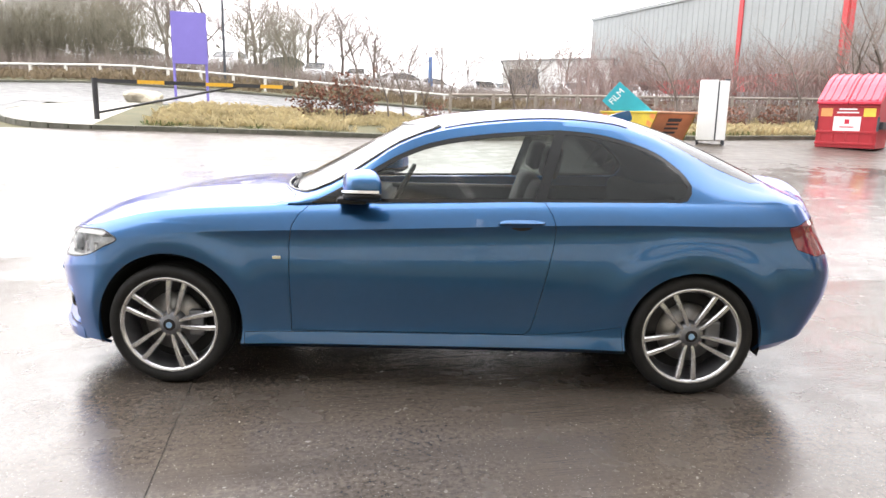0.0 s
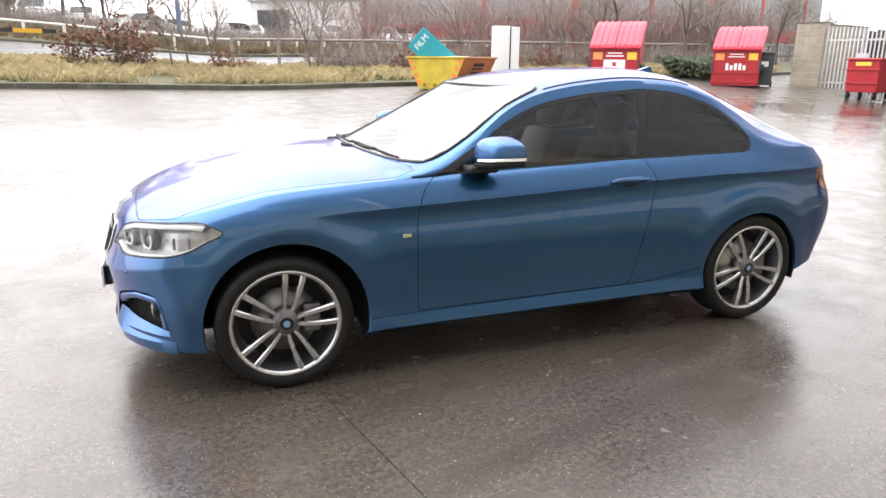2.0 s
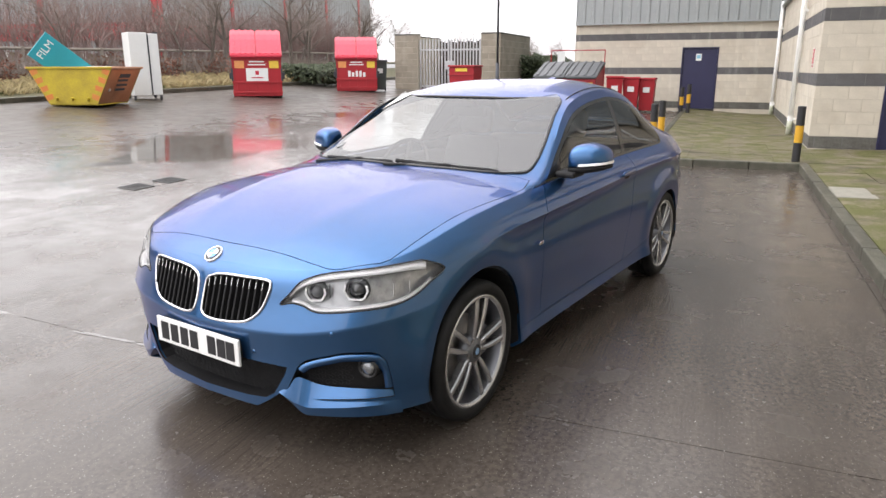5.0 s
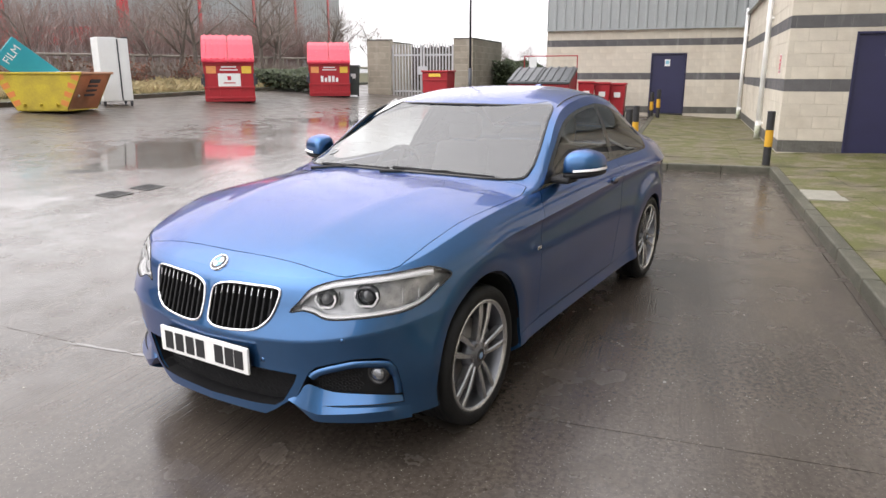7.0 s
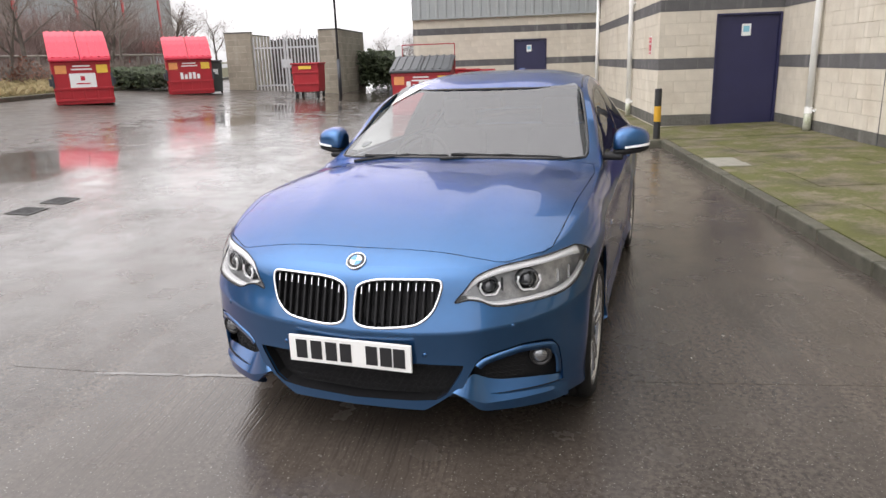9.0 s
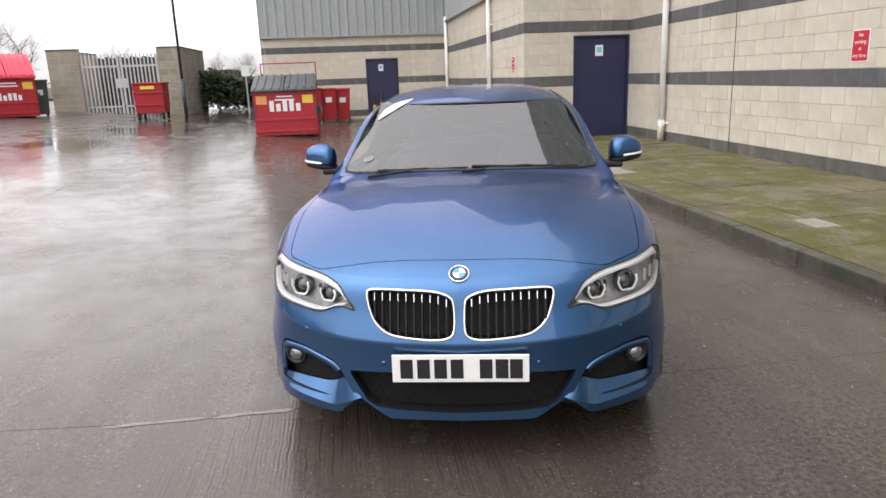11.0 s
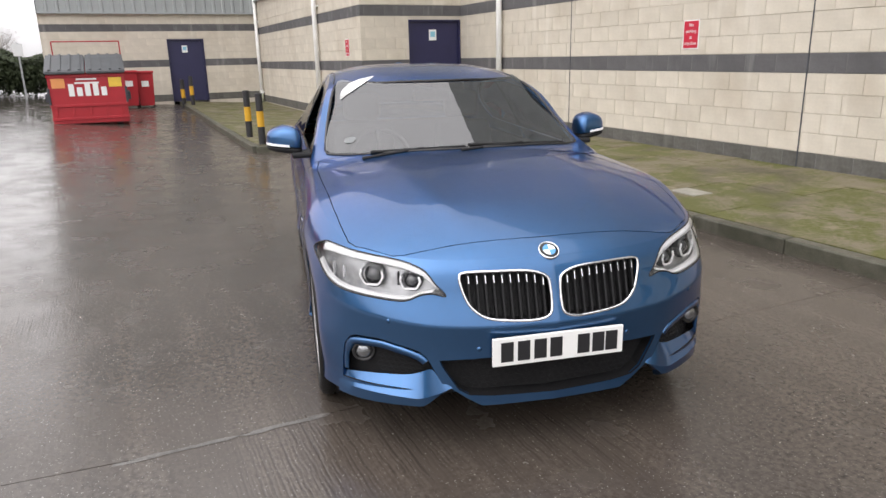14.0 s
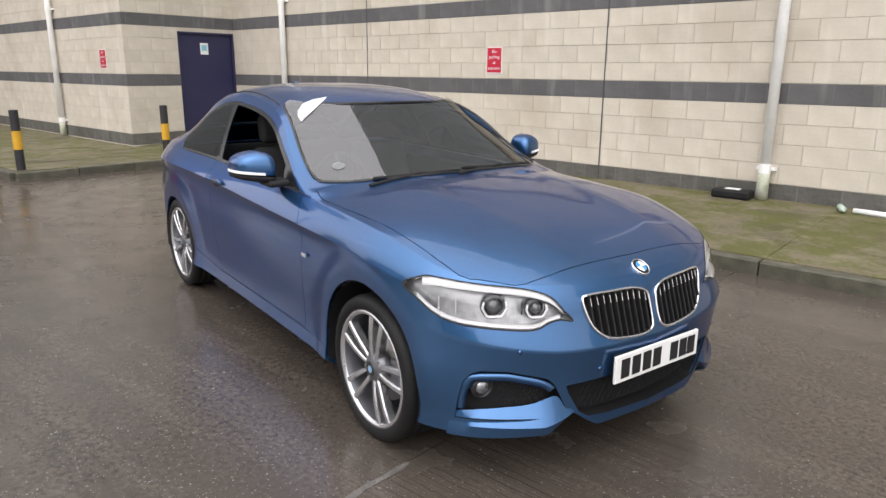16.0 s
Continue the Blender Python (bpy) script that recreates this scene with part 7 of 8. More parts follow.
for k in range(18):
    a0, a1 = math.pi / 2 + math.pi * k / 18, math.pi / 2 + math.pi * (k + 1) / 18
    kerb_run(ctr_s + 2.74 * math.cos(a0), ctr_r + 2.74 * math.sin(a0), ctr_s + 2.74 * math.cos(a1), ctr_r + 2.74 * math.sin(a1), verge, 0.11, 1.0)
bm = bmesh.new()
sheet(bm, -60, 60, 26.1, 38, 50, 6, 0.06)
part("far_soil", bm, soil, verge)
kerb_run(-20, 26.05, 40, 26.05, verge, 0.10, 2.0)

straw = shade("straw_grass", (0.40, 0.33, 0.18), rough=0.85, var=0.25, scale=1.2, random_island=True)
green_grass = shade("green_grass", (0.085, 0.115, 0.03), rough=0.85, var=0.3, scale=1.0, random_island=True)
rust_leaf = shade("rusty_beech_leaf", (0.20, 0.085, 0.055), rough=0.8, var=0.35, scale=4, random_island=True)
bark = shade("wet_winter_bark", (0.13, 0.108, 0.092), rough=0.85, var=0.3, scale=6, bump=0.4, bump_scale=50)
twig_mat = shade("winter_twigs", (0.215, 0.178, 0.155), rough=0.85, var=0.25, scale=2, random_island=True)
red_twig = shade("reddish_twigs", (0.20, 0.140, 0.125), rough=0.85, var=0.3, scale=1, random_island=True)
rng = random.Random(7)


def blades(name, label, mat, count, where, tall, lean=0.5):
    """Loose grass blades in tufts, as one object of stuff."""
    vs, fs = [], []
    for _ in range(count):
        s, r = where()
        p = SITE @ Vector((s, r, 0))
        z = float(ground_z(p.x, p.y)) + 0.09
        h0 = tall * rng.uniform(0.5, 1.3)
        for _ in range(7):
            a = rng.uniform(0, 6.283)
            h = h0 * rng.uniform(0.5, 1.0)
            dx, dy = math.cos(a), math.sin(a)
            ox, oy = rng.gauss(0, 0.06), rng.gauss(0, 0.06)
            w = 0.007
            k = h * rng.uniform(0.2, 1.0) * lean
            b = len(vs)
            vs += [(p.x + ox - dy * w, p.y + oy + dx * w, z), (p.x + ox + dy * w, p.y + oy - dx * w, z), (p.x + ox + dx * k * 0.5, p.y + oy + dy * k * 0.5, z + h * 0.75), (p.x + ox + dx * k * 1.3, p.y + oy + dy * k * 1.3, z + h * 0.9)]
            fs += [(b, b + 1, b + 2), (b + 1, b + 3, b + 2)]
    me = bpy.data.meshes.new(name)
    me.from_pydata(vs, [], fs)
    me.materials.append(mat)
    return tagged(new(name, me), label, "grass", kind="stuff")


def clumpy(s0, s1, r0, r1, thresh, seed):
    def f():
        while True:
            s, r = rng.uniform(s0, s1), rng.uniform(r0, r1)
            if noise.noise(Vector((s * 0.55, r * 0.8, seed))) > thresh:
                return s, r
    return f


blades("straw_grass", "dry straw-coloured winter grass on the verge", straw, 6500, clumpy(-4.6, 24, 13.3, 18.3, -0.25, 1.0), 0.24, 0.9)
blades("green_grass", "short green grass on the verge", green_grass, 4200, clumpy(-4.6, 24, 13.3, 18.3, 0.0, 5.0), 0.12, 0.7)
brown_grass = shade("brown_winter_grass", (0.17, 0.13, 0.08), rough=0.9, var=0.3, scale=1.0, random_island=True)
blades("far_grass", "brown dead grass along the far side of the road", brown_grass, 3500, clumpy(-20, 30, 26.3, 33, -0.1, 9.0), 0.4, 0.7)


# ---- trees and shrubs, bare in winter ----
def limb(vs, fs, a, b, ra, rb, sides):
    d = (b - a).normalized()
    u = d.orthogonal().normalized()
    w = d.cross(u)
    k0 = len(vs)
    for p, r in ((a, ra), (b, rb)):
        for j in range(sides):
            t = 2 * math.pi * j / sides
            vs.append(tuple(p + (u * math.cos(t) + w * math.sin(t)) * r))
    for j in range(sides):
        fs.append((k0 + j, k0 + (j + 1) % sides, k0 + sides + (j + 1) % sides, k0 + sides + j))


def grow(wood, twigs, p, d, length, r, level, deep):
    """Branches that fork, wander and thin out."""
    steps = 4 if level < 2 else 3
    for k in range(steps):
        q = p + d * (length / steps)
        rr = r * (1 - 0.16)
        vs, fs = wood if level < 2 else twigs
        limb(vs, fs, p, q, r, rr, 7 if level == 0 else 4 if level < 2 else 3)
        p, r = q, rr
        d = (d + Vector((rng.gauss(0, 0.13), rng.gauss(0, 0.13), rng.gauss(0.05, 0.09)))).normalized()
        if level < deep and (level > 0 or k > 0):
            for _ in range(2 if level else 3):
                side = Vector((rng.gauss(0, 1), rng.gauss(0, 1), rng.gauss(0.1, 0.4))).normalized()
                e = (d * rng.uniform(0.5, 0.9) + side * rng.uniform(0.5, 0.85)).normalized()
                grow(wood, twigs, p, e, length * rng.uniform(0.42, 0.68), r * rng.uniform(0.40, 0.6), level + 1, deep)


def bare_tree(name, label, height, radius, deep, mat, category="tree", lean=0.05):
    wood, twigs = ([], []), ([], [])
    grow(wood, twigs, Vector((0, 0, -0.2)), Vector((rng.gauss(0, lean), rng.gauss(0, lean), 1)).normalized(), height * 0.62, radius, 0, deep)
    t = thing(name, label, category, "bare trees across the road" if category == "tree" else "saplings on the verge")
    for part_name, (vs, fs), mm in (("trunk", wood, bark), ("crown", twigs, mat)):
        me = bpy.data.meshes.new(part_name)
        me.from_pydata(vs, [], fs)
        me.materials.append(mm)
        o = new(part_name, me)
        o.parent = t
    return t


def stand(t, spots, first=True):
    """Plants a tree and its copies."""
    for k, (x, y, size, turn) in enumerate(spots):
        m = Matrix.LocRotScale((x, y, float(ground_z(x, y))), Euler((0, 0, turn)), None)
        if k == 0:
            t.matrix_world = m
            t.scale = (size,) * 3
        else:
            o = copy_thing(t, m)
            o.scale = (size,) * 3


kinds = [bare_tree("bare_tree", "bare winter tree with a fine twiggy crown", 6.0, 0.13, 4, twig_mat) for _ in range(4)]
spots = [[] for _ in kinds]
for k in range(30):
    f = k / 29
    x = -30 + 24 * f + rng.uniform(-1.0, 1.0)
    y = 33 + 9 * f + rng.uniform(-3, 5)
    spots[k % 4].append((x, y, rng.uniform(0.75, 1.2) * (1.15 if f < 0.35 else 0.95), rng.uniform(0, 6)))
for k in range(10):
    x = -5 + 2.2 * k + rng.uniform(-0.6, 0.6)
    spots[k % 4].append((x, 44 + rng.uniform(-2, 3), rng.uniform(0.55, 0.8), rng.uniform(0, 6)))
for k in range(12):
    s, r = 24 + 2.2 * k, 9 + rng.uniform(-3, 4)
    p = SITE @ Vector((s + 4, r, 0))
    spots[k % 4].append((p.x, p.y, rng.uniform(0.30, 0.46), rng.uniform(0, 6)))
for k in range(8):
    p = SITE @ Vector((17 + 2.5 * k, 17 + rng.uniform(-1.5, 2), 0))
    spots[k % 4].append((p.x, p.y, rng.uniform(0.6, 0.85), rng.uniform(0, 6)))
for t, some in zip(kinds, spots):
    stand(t, some)
slim = bare_tree("sapling", "slim bare sapling standing in the verge", 3.2, 0.035, 3, twig_mat, "sapling", 0.03)
stand(slim, [(*(SITE @ Vector((s, r, 0))).xy, rng.uniform(0.8, 1.25), rng.uniform(0, 6)) for s, r in ((1.6, 16.2), (2.1, 16.6), (2.7, 16.3), (5.5, 16.4), (6.0, 16.8), (10.7, 16.0), (14.6, 15.4), (5.8, 27.5), (9.0, 28.0), (12.5, 28.2))])


def leafy_shrub(name, label, mat, height, leaves, group):
    wood, twigs = ([], []), ([], [])
    for _ in range(5):
        grow(wood, twigs, Vector((rng.gauss(0, 0.08), rng.gauss(0, 0.08), -0.1)), Vector((rng.gauss(0, 0.3), rng.gauss(0, 0.3), 1)).normalized(), height * 0.55, 0.016, 1, 3)
    t = thing(name, label, "shrub", group)
    for part_name, (vs, fs) in (("stem", wood), ("crown", twigs)):
        me = bpy.data.meshes.new(part_name)
        me.from_pydata(vs, [], fs)
        me.materials.append(bark)
        o = new(part_name, me)
        o["kind"] = "stuff"
        o.parent = t
    vs, fs = [], []
    tips = twigs[0][:: max(1, len(twigs[0]) // leaves)]
    for p in tips:
        p = Vector(p)
        if p.z < height * 0.2:
            continue
        for _ in range(2):
            c = p + Vector((rng.gauss(0, 0.05), rng.gauss(0, 0.05), rng.gauss(0, 0.05)))
            u = Vector((rng.gauss(0, 1), rng.gauss(0, 1), rng.gauss(0, 1))).normalized() * 0.05
            w = u.orthogonal().normalized() * 0.028
            b = len(vs)
            vs += [tuple(c - u), tuple(c + w), tuple(c + u), tuple(c - w)]
            fs.append((b, b + 1, b + 2, b + 3))
    me = bpy.data.meshes.new("foliage")
    me.from_pydata(vs, [], fs)
    me.materials.append(mat)
    o = new("foliage", me)
    o.parent = t
    return t


beech = leafy_shrub("beech_sapling", "young beech with rusty winter leaves", rust_leaf, 1.3, 130, "beech saplings on the verge")
bs = []
for s, r, k in ((-0.6, 16.0, 0.9), (0.4, 15.9, 1.15), (1.0, 16.6, 0.8), (2.9, 16.2, 0.6), (3.8, 17.0, 0.55), (8.3, 15.6, 0.9), (9.4, 15.2, 0.95), (10.3, 15.8, 0.8), (11.2, 15.3, 1.0), (12.6, 15.6, 0.9), (13.4, 15.1, 1.0), (14.8, 15.8, 0.9), (16.0, 15.2, 1.1), (17.2, 15.6, 1.0)):
    p = SITE @ Vector((s, r, 0))
    bs.append((p.x, p.y, k * (1.3 if s < 3 else 0.9), rng.uniform(0, 6)))
stand(beech, bs)


def thicket(name, label, mat, count, where, tall):
    vs, fs = [], []
    for _ in range(count):
        s, r = where()
        p = SITE @ Vector((s, r, 0))
        base = Vector((p.x, p.y, float(ground_z(p.x, p.y))))
        h = tall * rng.uniform(0.5, 1.1)
        d = Vector((rng.gauss(0, 0.22), rng.gauss(0, 0.22), 1)).normalized()
        q = base + d * h * 0.55
        limb(vs, fs, base, q, 0.014, 0.009, 3)
        for _ in range(4):
            e = (d + Vector((rng.gauss(0, 0.4), rng.gauss(0, 0.4), rng.gauss(0, 0.2)))).normalized()
            t = base + d * h * rng.uniform(0.25, 0.55)
            t2 = t + e * h * rng.uniform(0.25, 0.5)
            limb(vs, fs, t, t2, 0.008, 0.004, 3)
            for _ in range(2):
                g2 = (e + Vector((rng.gauss(0, 0.5), rng.gauss(0, 0.5), rng.gauss(0.1, 0.3)))).normalized()
                t3 = t.lerp(t2, rng.uniform(0.3, 0.9))
                limb(vs, fs, t3, t3 + g2 * h * rng.uniform(0.12, 0.25), 0.005, 0.003, 3)
    me = bpy.data.meshes.new(name)
    me.from_pydata(vs, [], fs)
    me.materials.append(mat)
    return tagged(new(name, me), label, "thicket", kind="stuff")


thicket("red_thicket", "dense bare reddish-brown shrubs behind the verge", red_twig, 1500, lambda: (9 + 27 * rng.random() ** 0.75, rng.uniform(19.2, 25.5)), 3.6)
thicket("low_thicket", "low brown shrubs along the verge fence", twig_mat, 1500, lambda: (rng.uniform(6, 26), rng.uniform(16.0, 18.3)), 0.9)
thicket("brown_thicket", "brown undergrowth below the trees across the road", twig_mat, 2600, lambda: (rng.uniform(-28, 16), rng.uniform(29.0, 36.0)), 1.5)
olive_twig = shade("olive_twigs", (0.19, 0.175, 0.13), rough=0.85, var=0.3, scale=1.5, random_island=True)


def scrub_spot():
    while True:
        s_, r_ = rng.uniform(-27, -1), rng.uniform(32.5, 38.0)
        if noise.noise(Vector((s_ * 0.16, r_ * 0.2, 2.5))) > -0.12:
            return s_, r_


thicket("tall_scrub", "tall dense bare olive-brown scrub along the car park", olive_twig, 1500, scrub_spot, 5.0)

# clipped evergreen hedge beside the end wall
leaf_green = shade("dark_evergreen_leaf", (0.040, 0.055, 0.022), rough=0.7, var=0.35, scale=3, random_island=True)


def hedge(name, label, s0, s1, r0, r1, h, count):
    vs, fs = [], []
    for _ in range(count):
        s, r = rng.uniform(s0, s1), rng.uniform(r0, r1)
        p = SITE @ Vector((s, r, 0))
        z = float(ground_z(p.x, p.y))
        bump = h * (0.8 + 0.3 * noise.noise(Vector((s * 0.8, r * 0.8, 3))))
        t = rng.random() ** 0.45
        c = Vector((p.x, p.y, z + bump * t))
        u = Vector((rng.gauss(0, 1), rng.gauss(0, 1), rng.gauss(0, 1))).normalized() * 0.08
        w = u.orthogonal().normalized() * 0.045
        b = len(vs)
        vs += [tuple(c - u), tuple(c + w), tuple(c + u), tuple(c - w)]
        fs.append((b, b + 1, b + 2, b + 3))
    me = bpy.data.meshes.new(name)
    me.from_pydata(vs, [], fs)
    me.materials.append(leaf_green)
    return tagged(new(name, me), label, "hedge", kind="stuff")


hedge("hedge", "dark evergreen hedge beside the bin compound", 22.4, 25.5, 2.8, 6.0, 1.7, 20000)
hedge("evergreen_bush", "evergreen bush by the verge near the compound", 17.6, 20.5, 11.6, 13.8, 0.85, 5000)
sign_post = thing("small_sign", "small white sign on a post by the hedge", "sign", m=place(21.7, 4.25))
bm = bmesh.new()
tube(bm, (0, 0, 0), (0, 0, 1.72), 0.03, sides=10)
part("post", bm, galv, sign_post)
bm = bmesh.new()
box(bm, -0.045, -0.033, -0.14, 0.14, 1.31, 1.69, bevel=0.003)
part("plate", bm, sign_white, sign_post)

# ---- fences ----
rail_white = shade("weathered_white_rail", (0.55, 0.54, 0.50), rough=0.6, var=0.15, scale=4)
fence = thing("knee_rail_fence", "weathered white knee-rail fence along the road", "fence")
prev = None
for k in range(44):
    p = SITE @ Vector((-16 + 1.35 * k, 28.0, 0))
    p.z = float(ground_z(p.x, p.y)) + 0.05
    bm = bmesh.new()
    box(bm, p.x - 0.05, p.x + 0.05, p.y - 0.05, p.y + 0.05, p.z - 0.2, p.z + 0.62)
    part("post", bm, rail_white, fence)
    if prev is not None:
        bm = bmesh.new()
        tube(bm, prev + Vector((0, 0, 0.60)), p + Vector((0, 0, 0.60)), 0.045, sides=6)
        part("rail", bm, rail_white, fence)
    prev = p
wood_grey = shade("grey_timber", (0.24, 0.21, 0.18), rough=0.85, var=0.2, scale=6)
fence2 = thing("timber_rail_fence", "low timber rail fence behind the verge", "fence")
prev = None
for k in range(22):
    p = SITE @ Vector((4.0 + 1.5 * k, 18.9, 0))
    p.z = float(ground_z(p.x, p.y)) + 0.05
    bm = bmesh.new()
    box(bm, p.x - 0.05, p.x + 0.05, p.y - 0.05, p.y + 0.05, p.z - 0.2, p.z + 0.95)
    part("post", bm, wood_grey, fence2)
    if prev is not None:
        for h in (0.88,):
            bm = bmesh.new()
            tube(bm, prev + Vector((0, 0, h)), p + Vector((0, 0, h)), 0.045, sides=6)
            part("rail", bm, wood_grey, fence2)
    prev = p

# street lamp and blue post across the road
for x, y, h, r, mat, name, label, cat in ((-10.1, 27.0, 9.0, 0.06, dark_steel, "street_lamp", "tall dark street lamp column beyond the road", "street lamp"), (-1.35, 38.0, 2.6, 0.16, shade("blue_sign_paint", (0.05, 0.13, 0.32), rough=0.5), "blue_totem", "blue totem sign at the car park", "sign")):
    t = thing(name, label, cat, m=Matrix.Translation((x, y, float(ground_z(x, y)))))
    bm = bmesh.new()
    tube(bm, (0, 0, -0.2), (0, 0, h), r, r * 0.7, sides=14)
    part("column", bm, mat, t)
    if h > 5:
        bm = bmesh.new()
        box(bm, -0.1, 0.7, -0.1, 0.1, h - 0.05, h + 0.08, bevel=0.03)
        part("lantern", bm, mat, t)

# ---- far parked cars ----
far_glass = shade("dark_car_glass", (0.03, 0.035, 0.04), rough=0.08, var=0.1, scale=4)


def far_car(name, label, color):
    t = thing(name, label, "parked car", "parked cars across the road")
    cm = shade("paint_" + name, color, rough=0.25, var=0.04, scale=3, coat=1.0)
    bm = bmesh.new()
    side = [(-2.1, 0.25), (-2.15, 0.55), (-2.0, 0.75), (-1.1, 0.92), (-0.4, 1.38), (0.2, 1.46), (0.9, 1.42), (1.6, 1.05), (2.05, 0.95), (2.12, 0.6), (2.05, 0.25)]
    vs = prism(bm, side, 1.72, Matrix.Translation((0, -0.86, 0)))
    for v in bm.verts:
        if v.co.z > 1.0:
            v.co.y *= 0.76
    bmesh.ops.bevel(bm, geom=list(bm.edges), offset=0.06, segments=2, affect="EDGES")
    part("body", bm, cm, t, smooth=False)
    for sy in (-1, 1):
        bm = bmesh.new()
        vs = prism(bm, [(-0.85, 0.98), (-0.35, 1.32), (0.2, 1.39), (0.85, 1.35), (1.35, 1.04)], 0.03)
        for v in bm.verts:
            v.co.y = sy * (0.885 - 0.20 * (v.co.z - 0.95) / 0.4) + (v.co.y - 0.015)
        part("side_glass", bm, far_glass, t)
        for x in (-1.3, 1.3):
            bm = bmesh.new()
            tube(bm, (x, sy * 0.68, 0.31), (x, sy * 0.88, 0.31), 0.31, sides=20)
            w = part("wheel", bm, rubber, t)
            bm = bmesh.new()
            tube(bm, (x, sy * 0.87, 0.31), (x, sy * 0.89, 0.31), 0.2, sides=16)
            part("rim", bm, alloy, w)
    for x0, x1, z0, z1 in ((-1.05, -0.45, 0.96, 1.33), (0.98, 1.5, 1.34, 1.10)):
        bm = bmesh.new()
        vs = [bm.verts.new(p) for p in ((x0 - 0.02, -0.62, z0 + 0.03), (x0 - 0.02, 0.62, z0 + 0.03), (x1 - 0.02, 0.55, z1 + 0.05), (x1 - 0.02, -0.55, z1 + 0.05))]
        f = bm.faces.new(vs)
        bmesh.ops.solidify(bm, geom=[f], thickness=0.02)
        part("screen", bm, far_glass, t)
    return t


paints = [far_car("parked_car", "parked %s hatchback across the road" % n, c) for n, c in (("white", (0.75, 0.76, 0.77)), ("silver", (0.42, 0.44, 0.46)), ("red", (0.40, 0.02, 0.03)), ("dark grey", (0.05, 0.055, 0.06)))]
lots = [[] for _ in paints]
for k in range(26):
    s = -27 + 2.7 * k + rng.uniform(-0.3, 0.3)
    kind = 2 if k in (2, 3) else rng.choice((0, 0, 1, 3, 0))
    lots[kind].append((s, 40.0 + (k % 2) * 6 + rng.uniform(-0.5, 0.5), rng.choice((20, 200, 75, 95))))
for t, some in zip(paints, lots):
    for k, (s, r, turn) in enumerate(some):
        m = site(s, r, site_ground(s, r) + 0.03, turn)
        if k == 0:
            t.matrix_world = m
        else:
            copy_thing(t, m)

# ---- warehouse and annex beyond ----
ware_grey = shade("grey_warehouse_cladding", (0.25, 0.265, 0.265), rough=0.55, var=0.08, scale=0.4)
ware_red = shade("red_trim", (0.45, 0.03, 0.035), rough=0.5, var=0.08, scale=1)
C, L, R = Vector((19.5, 31.5, 0)), Vector((11.0, 53.0, 0)), Vector((49.0, 41.5, 0))
ware = thing("warehouse", "large grey metal-clad warehouse with red trim", "warehouse")
for name, a, b in (("side_wall", C, L), ("front_wall", C, R)):
    d = (b - a)
    ln = d.length
    m = Matrix.Translation(a) @ Matrix.Rotation(math.atan2(d.y, d.x), 4, "Z")
    sgn = 1 if name == "side_wall" else -1
    bm = bmesh.new()
    x = 0.0
    rib = [(0, -0.15 * sgn)]
    while x < ln - 0.2:
        rib += [(x, 0.0), (x + 0.36, 0.0), (x + 0.39, 0.03 * sgn), (x + 0.47, 0.03 * sgn)]
        x += 0.5
    rib += [(ln, 0.0), (ln, -0.15 * sgn)]
    prism(bm, rib, 9.0, m @ Matrix(((1, 0, 0, 0), (0, 0, 1, 0), (0, 1, 0, 0), (0, 0, 0, 1))))
    bmesh.ops.recalc_face_normals(bm, faces=bm.faces)
    part(name, bm, ware_grey, ware)
    for x in (0.0, 7.0, 14.0, 21.0, 28.0):
        if x < ln and (name == "front_wall" or x < 8):
            bm = bmesh.new()
            box(bm, x, x + 0.3, -0.02 * sgn, 0.09 * sgn, 0, 9.05, m)
            part("red_post", bm, ware_red, ware)
    bm = bmesh.new()
    box(bm, 0, ln, 0.0, 0.08 * sgn, 3.1, 4.0, m)
    part("red_band", bm, ware_red, ware)
    bm = bmesh.new()
    box(bm, -0.1, ln + 0.1, -0.2 * sgn, 0.1 * sgn, 9.0, 9.2, m)
    part("eaves", bm, ware_red if name == "front_wall" else ware_grey, ware)
bm = bmesh.new()
f = bm.faces.new([bm.verts.new((p.x, p.y, 9.1)) for p in (C, R, R + (L - C), L)])
bmesh.ops.solidify(bm, geom=[f], thickness=0.15)
part("roof", bm, ware_grey, ware)
annex = thing("annex", "low pale annex building, its opening drawn as a dark sheet", "building", m=Matrix.Translation((7.5, 52, float(ground_z(7.5, 52)))) @ Matrix.Rotation(radians(-30), 4, "Z"))
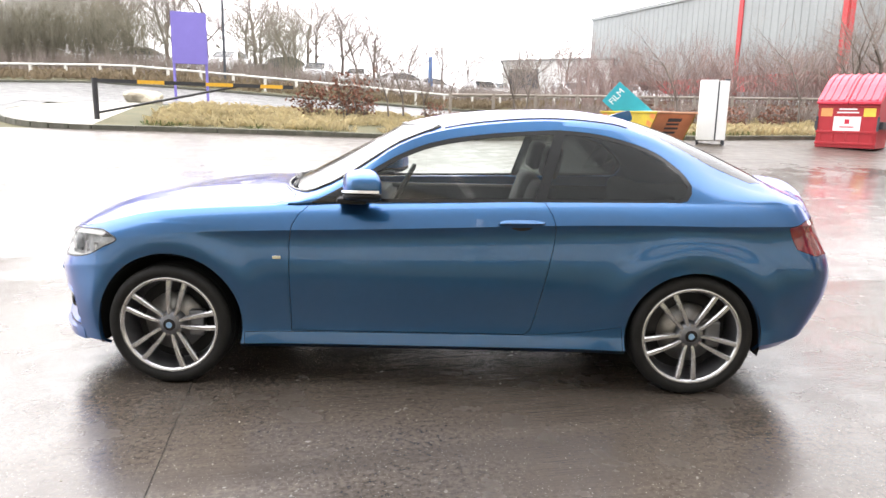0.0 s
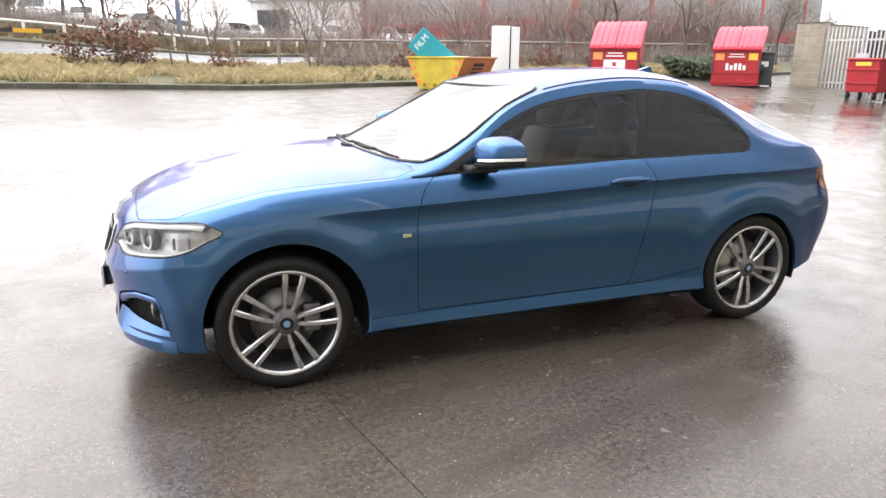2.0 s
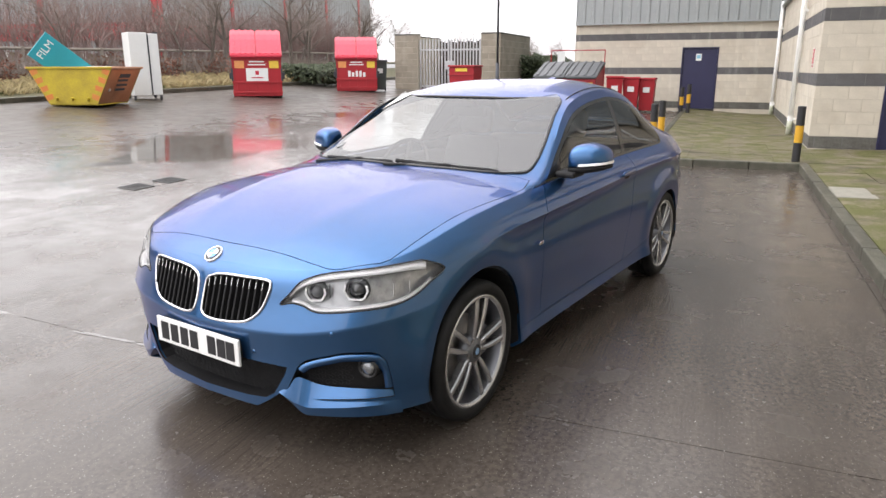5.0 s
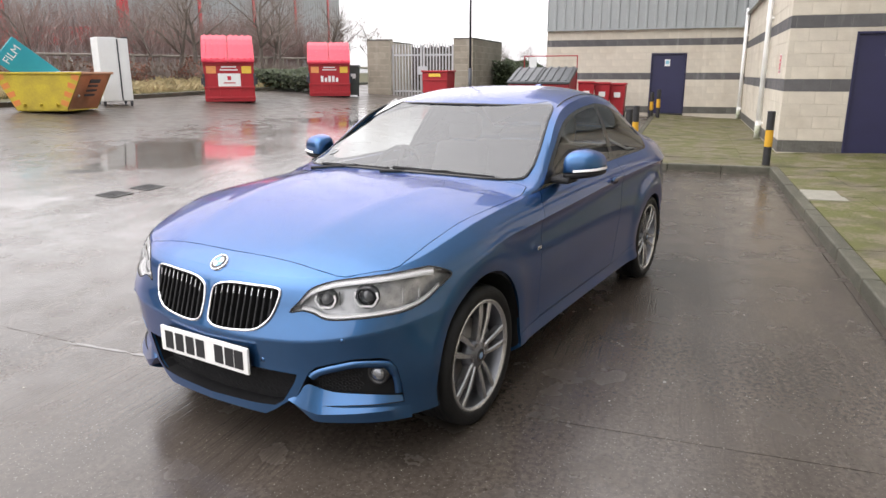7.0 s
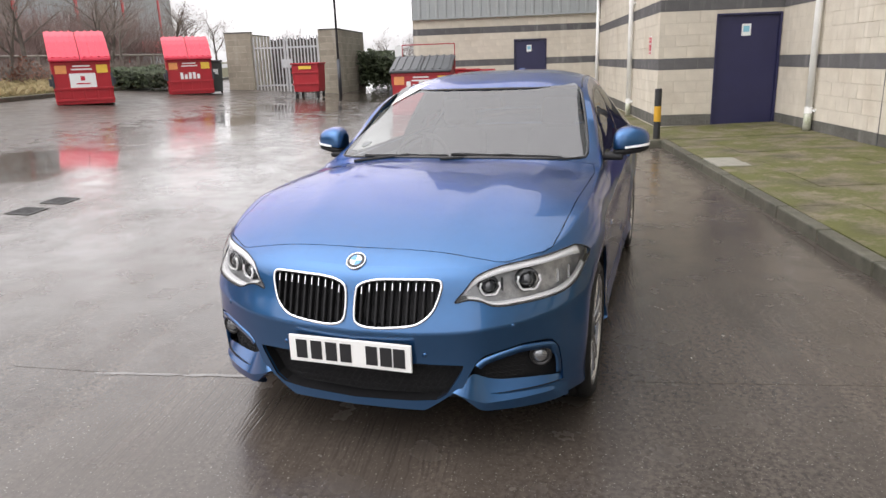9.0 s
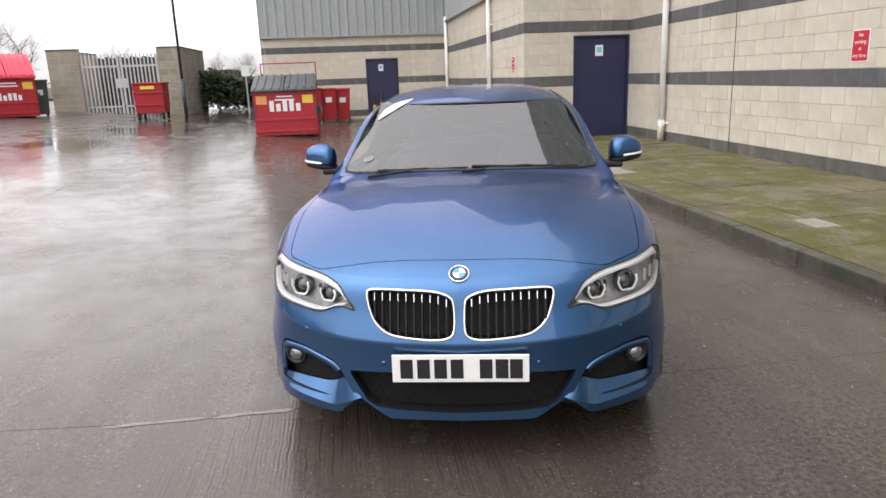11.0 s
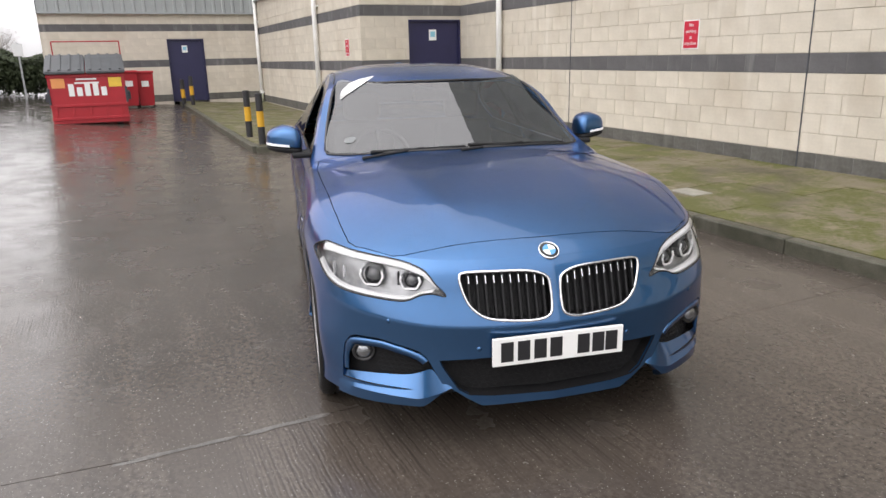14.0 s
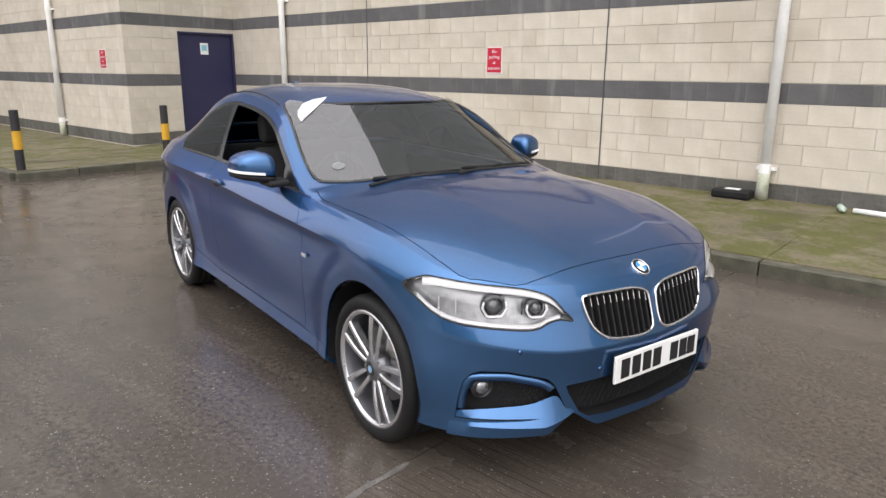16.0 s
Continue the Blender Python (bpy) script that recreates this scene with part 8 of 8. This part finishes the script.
pale_clad = shade("pale_wall_coat", (0.60, 0.60, 0.58), rough=0.7, var=0.06, scale=0.6)
bm = bmesh.new()
box(bm, -4.0, 5.0, 0.0, 8.0, 0, 3.3, bevel=0.03)
part("wall", bm, pale_clad, annex)
bm = bmesh.new()
box(bm, -4.15, 5.15, -0.15, 8.15, 3.3, 3.45)
part("roof", bm, ware_grey, annex)
# dark sheet on the solid wall, painted shade of an opening
bm = bmesh.new()
box(bm, -3.4, -0.8, -0.04, 0.02, 0, 2.7)
part("doorway", bm, dark_steel, annex)

# ---- small things along the wall ----
bm = bmesh.new()
for s in (1.32, 5.80):
    bm = bmesh.new()
    box(bm, -0.008, 0.008, 0.0, 0.0065, 0.14, 3.4)
    j = tagged(part("movement_joint", bm, dark_steel), "dark movement joint in the block wall", "joint", kind="structure")
    j.matrix_world = site(s, WALL_R)
base = thing("rubber_base", "black rubber block with a pale patch by the wall", "rubber block", m=site(-0.50, -5.02, pave_rise(0, -5.02), 3))
bm = bmesh.new()
box(bm, -0.21, 0.21, -0.11, 0.11, 0, 0.10, bevel=0.025)
part("block", bm, rubber, base)
bm = bmesh.new()
box(bm, -0.08, 0.08, -0.05, 0.05, 0.10, 0.106, bevel=0.002)
part("patch", bm, sign_white, base)
bottle = thing("plastic_bottle", "crushed clear green plastic bottle on the pavement", "bottle", m=site(-1.62, -4.98, pave_rise(0, -4.98) + 0.035, 20))
bm = bmesh.new()
lathe(bm, [(0.0001, -0.12), (0.03, -0.12), (0.035, -0.06), (0.03, 0.0), (0.035, 0.07), (0.013, 0.12), (0.013, 0.15), (0.0001, 0.15)], 16)
part("body", bm, shade("pale_green_plastic", (0.45, 0.55, 0.48), rough=0.25), bottle, smooth=True)
pipe_bit = thing("loose_pipe", "short white plastic pipe lying by the wall", "pipe", m=site(-1.95, -4.93, pave_rise(0, -4.93) + 0.03, -8))
bm = bmesh.new()
tube(bm, (-0.22, 0, 0), (0.22, 0, 0), 0.028, sides=16)
part("pipe", bm, pipe_white, pipe_bit, smooth=True)
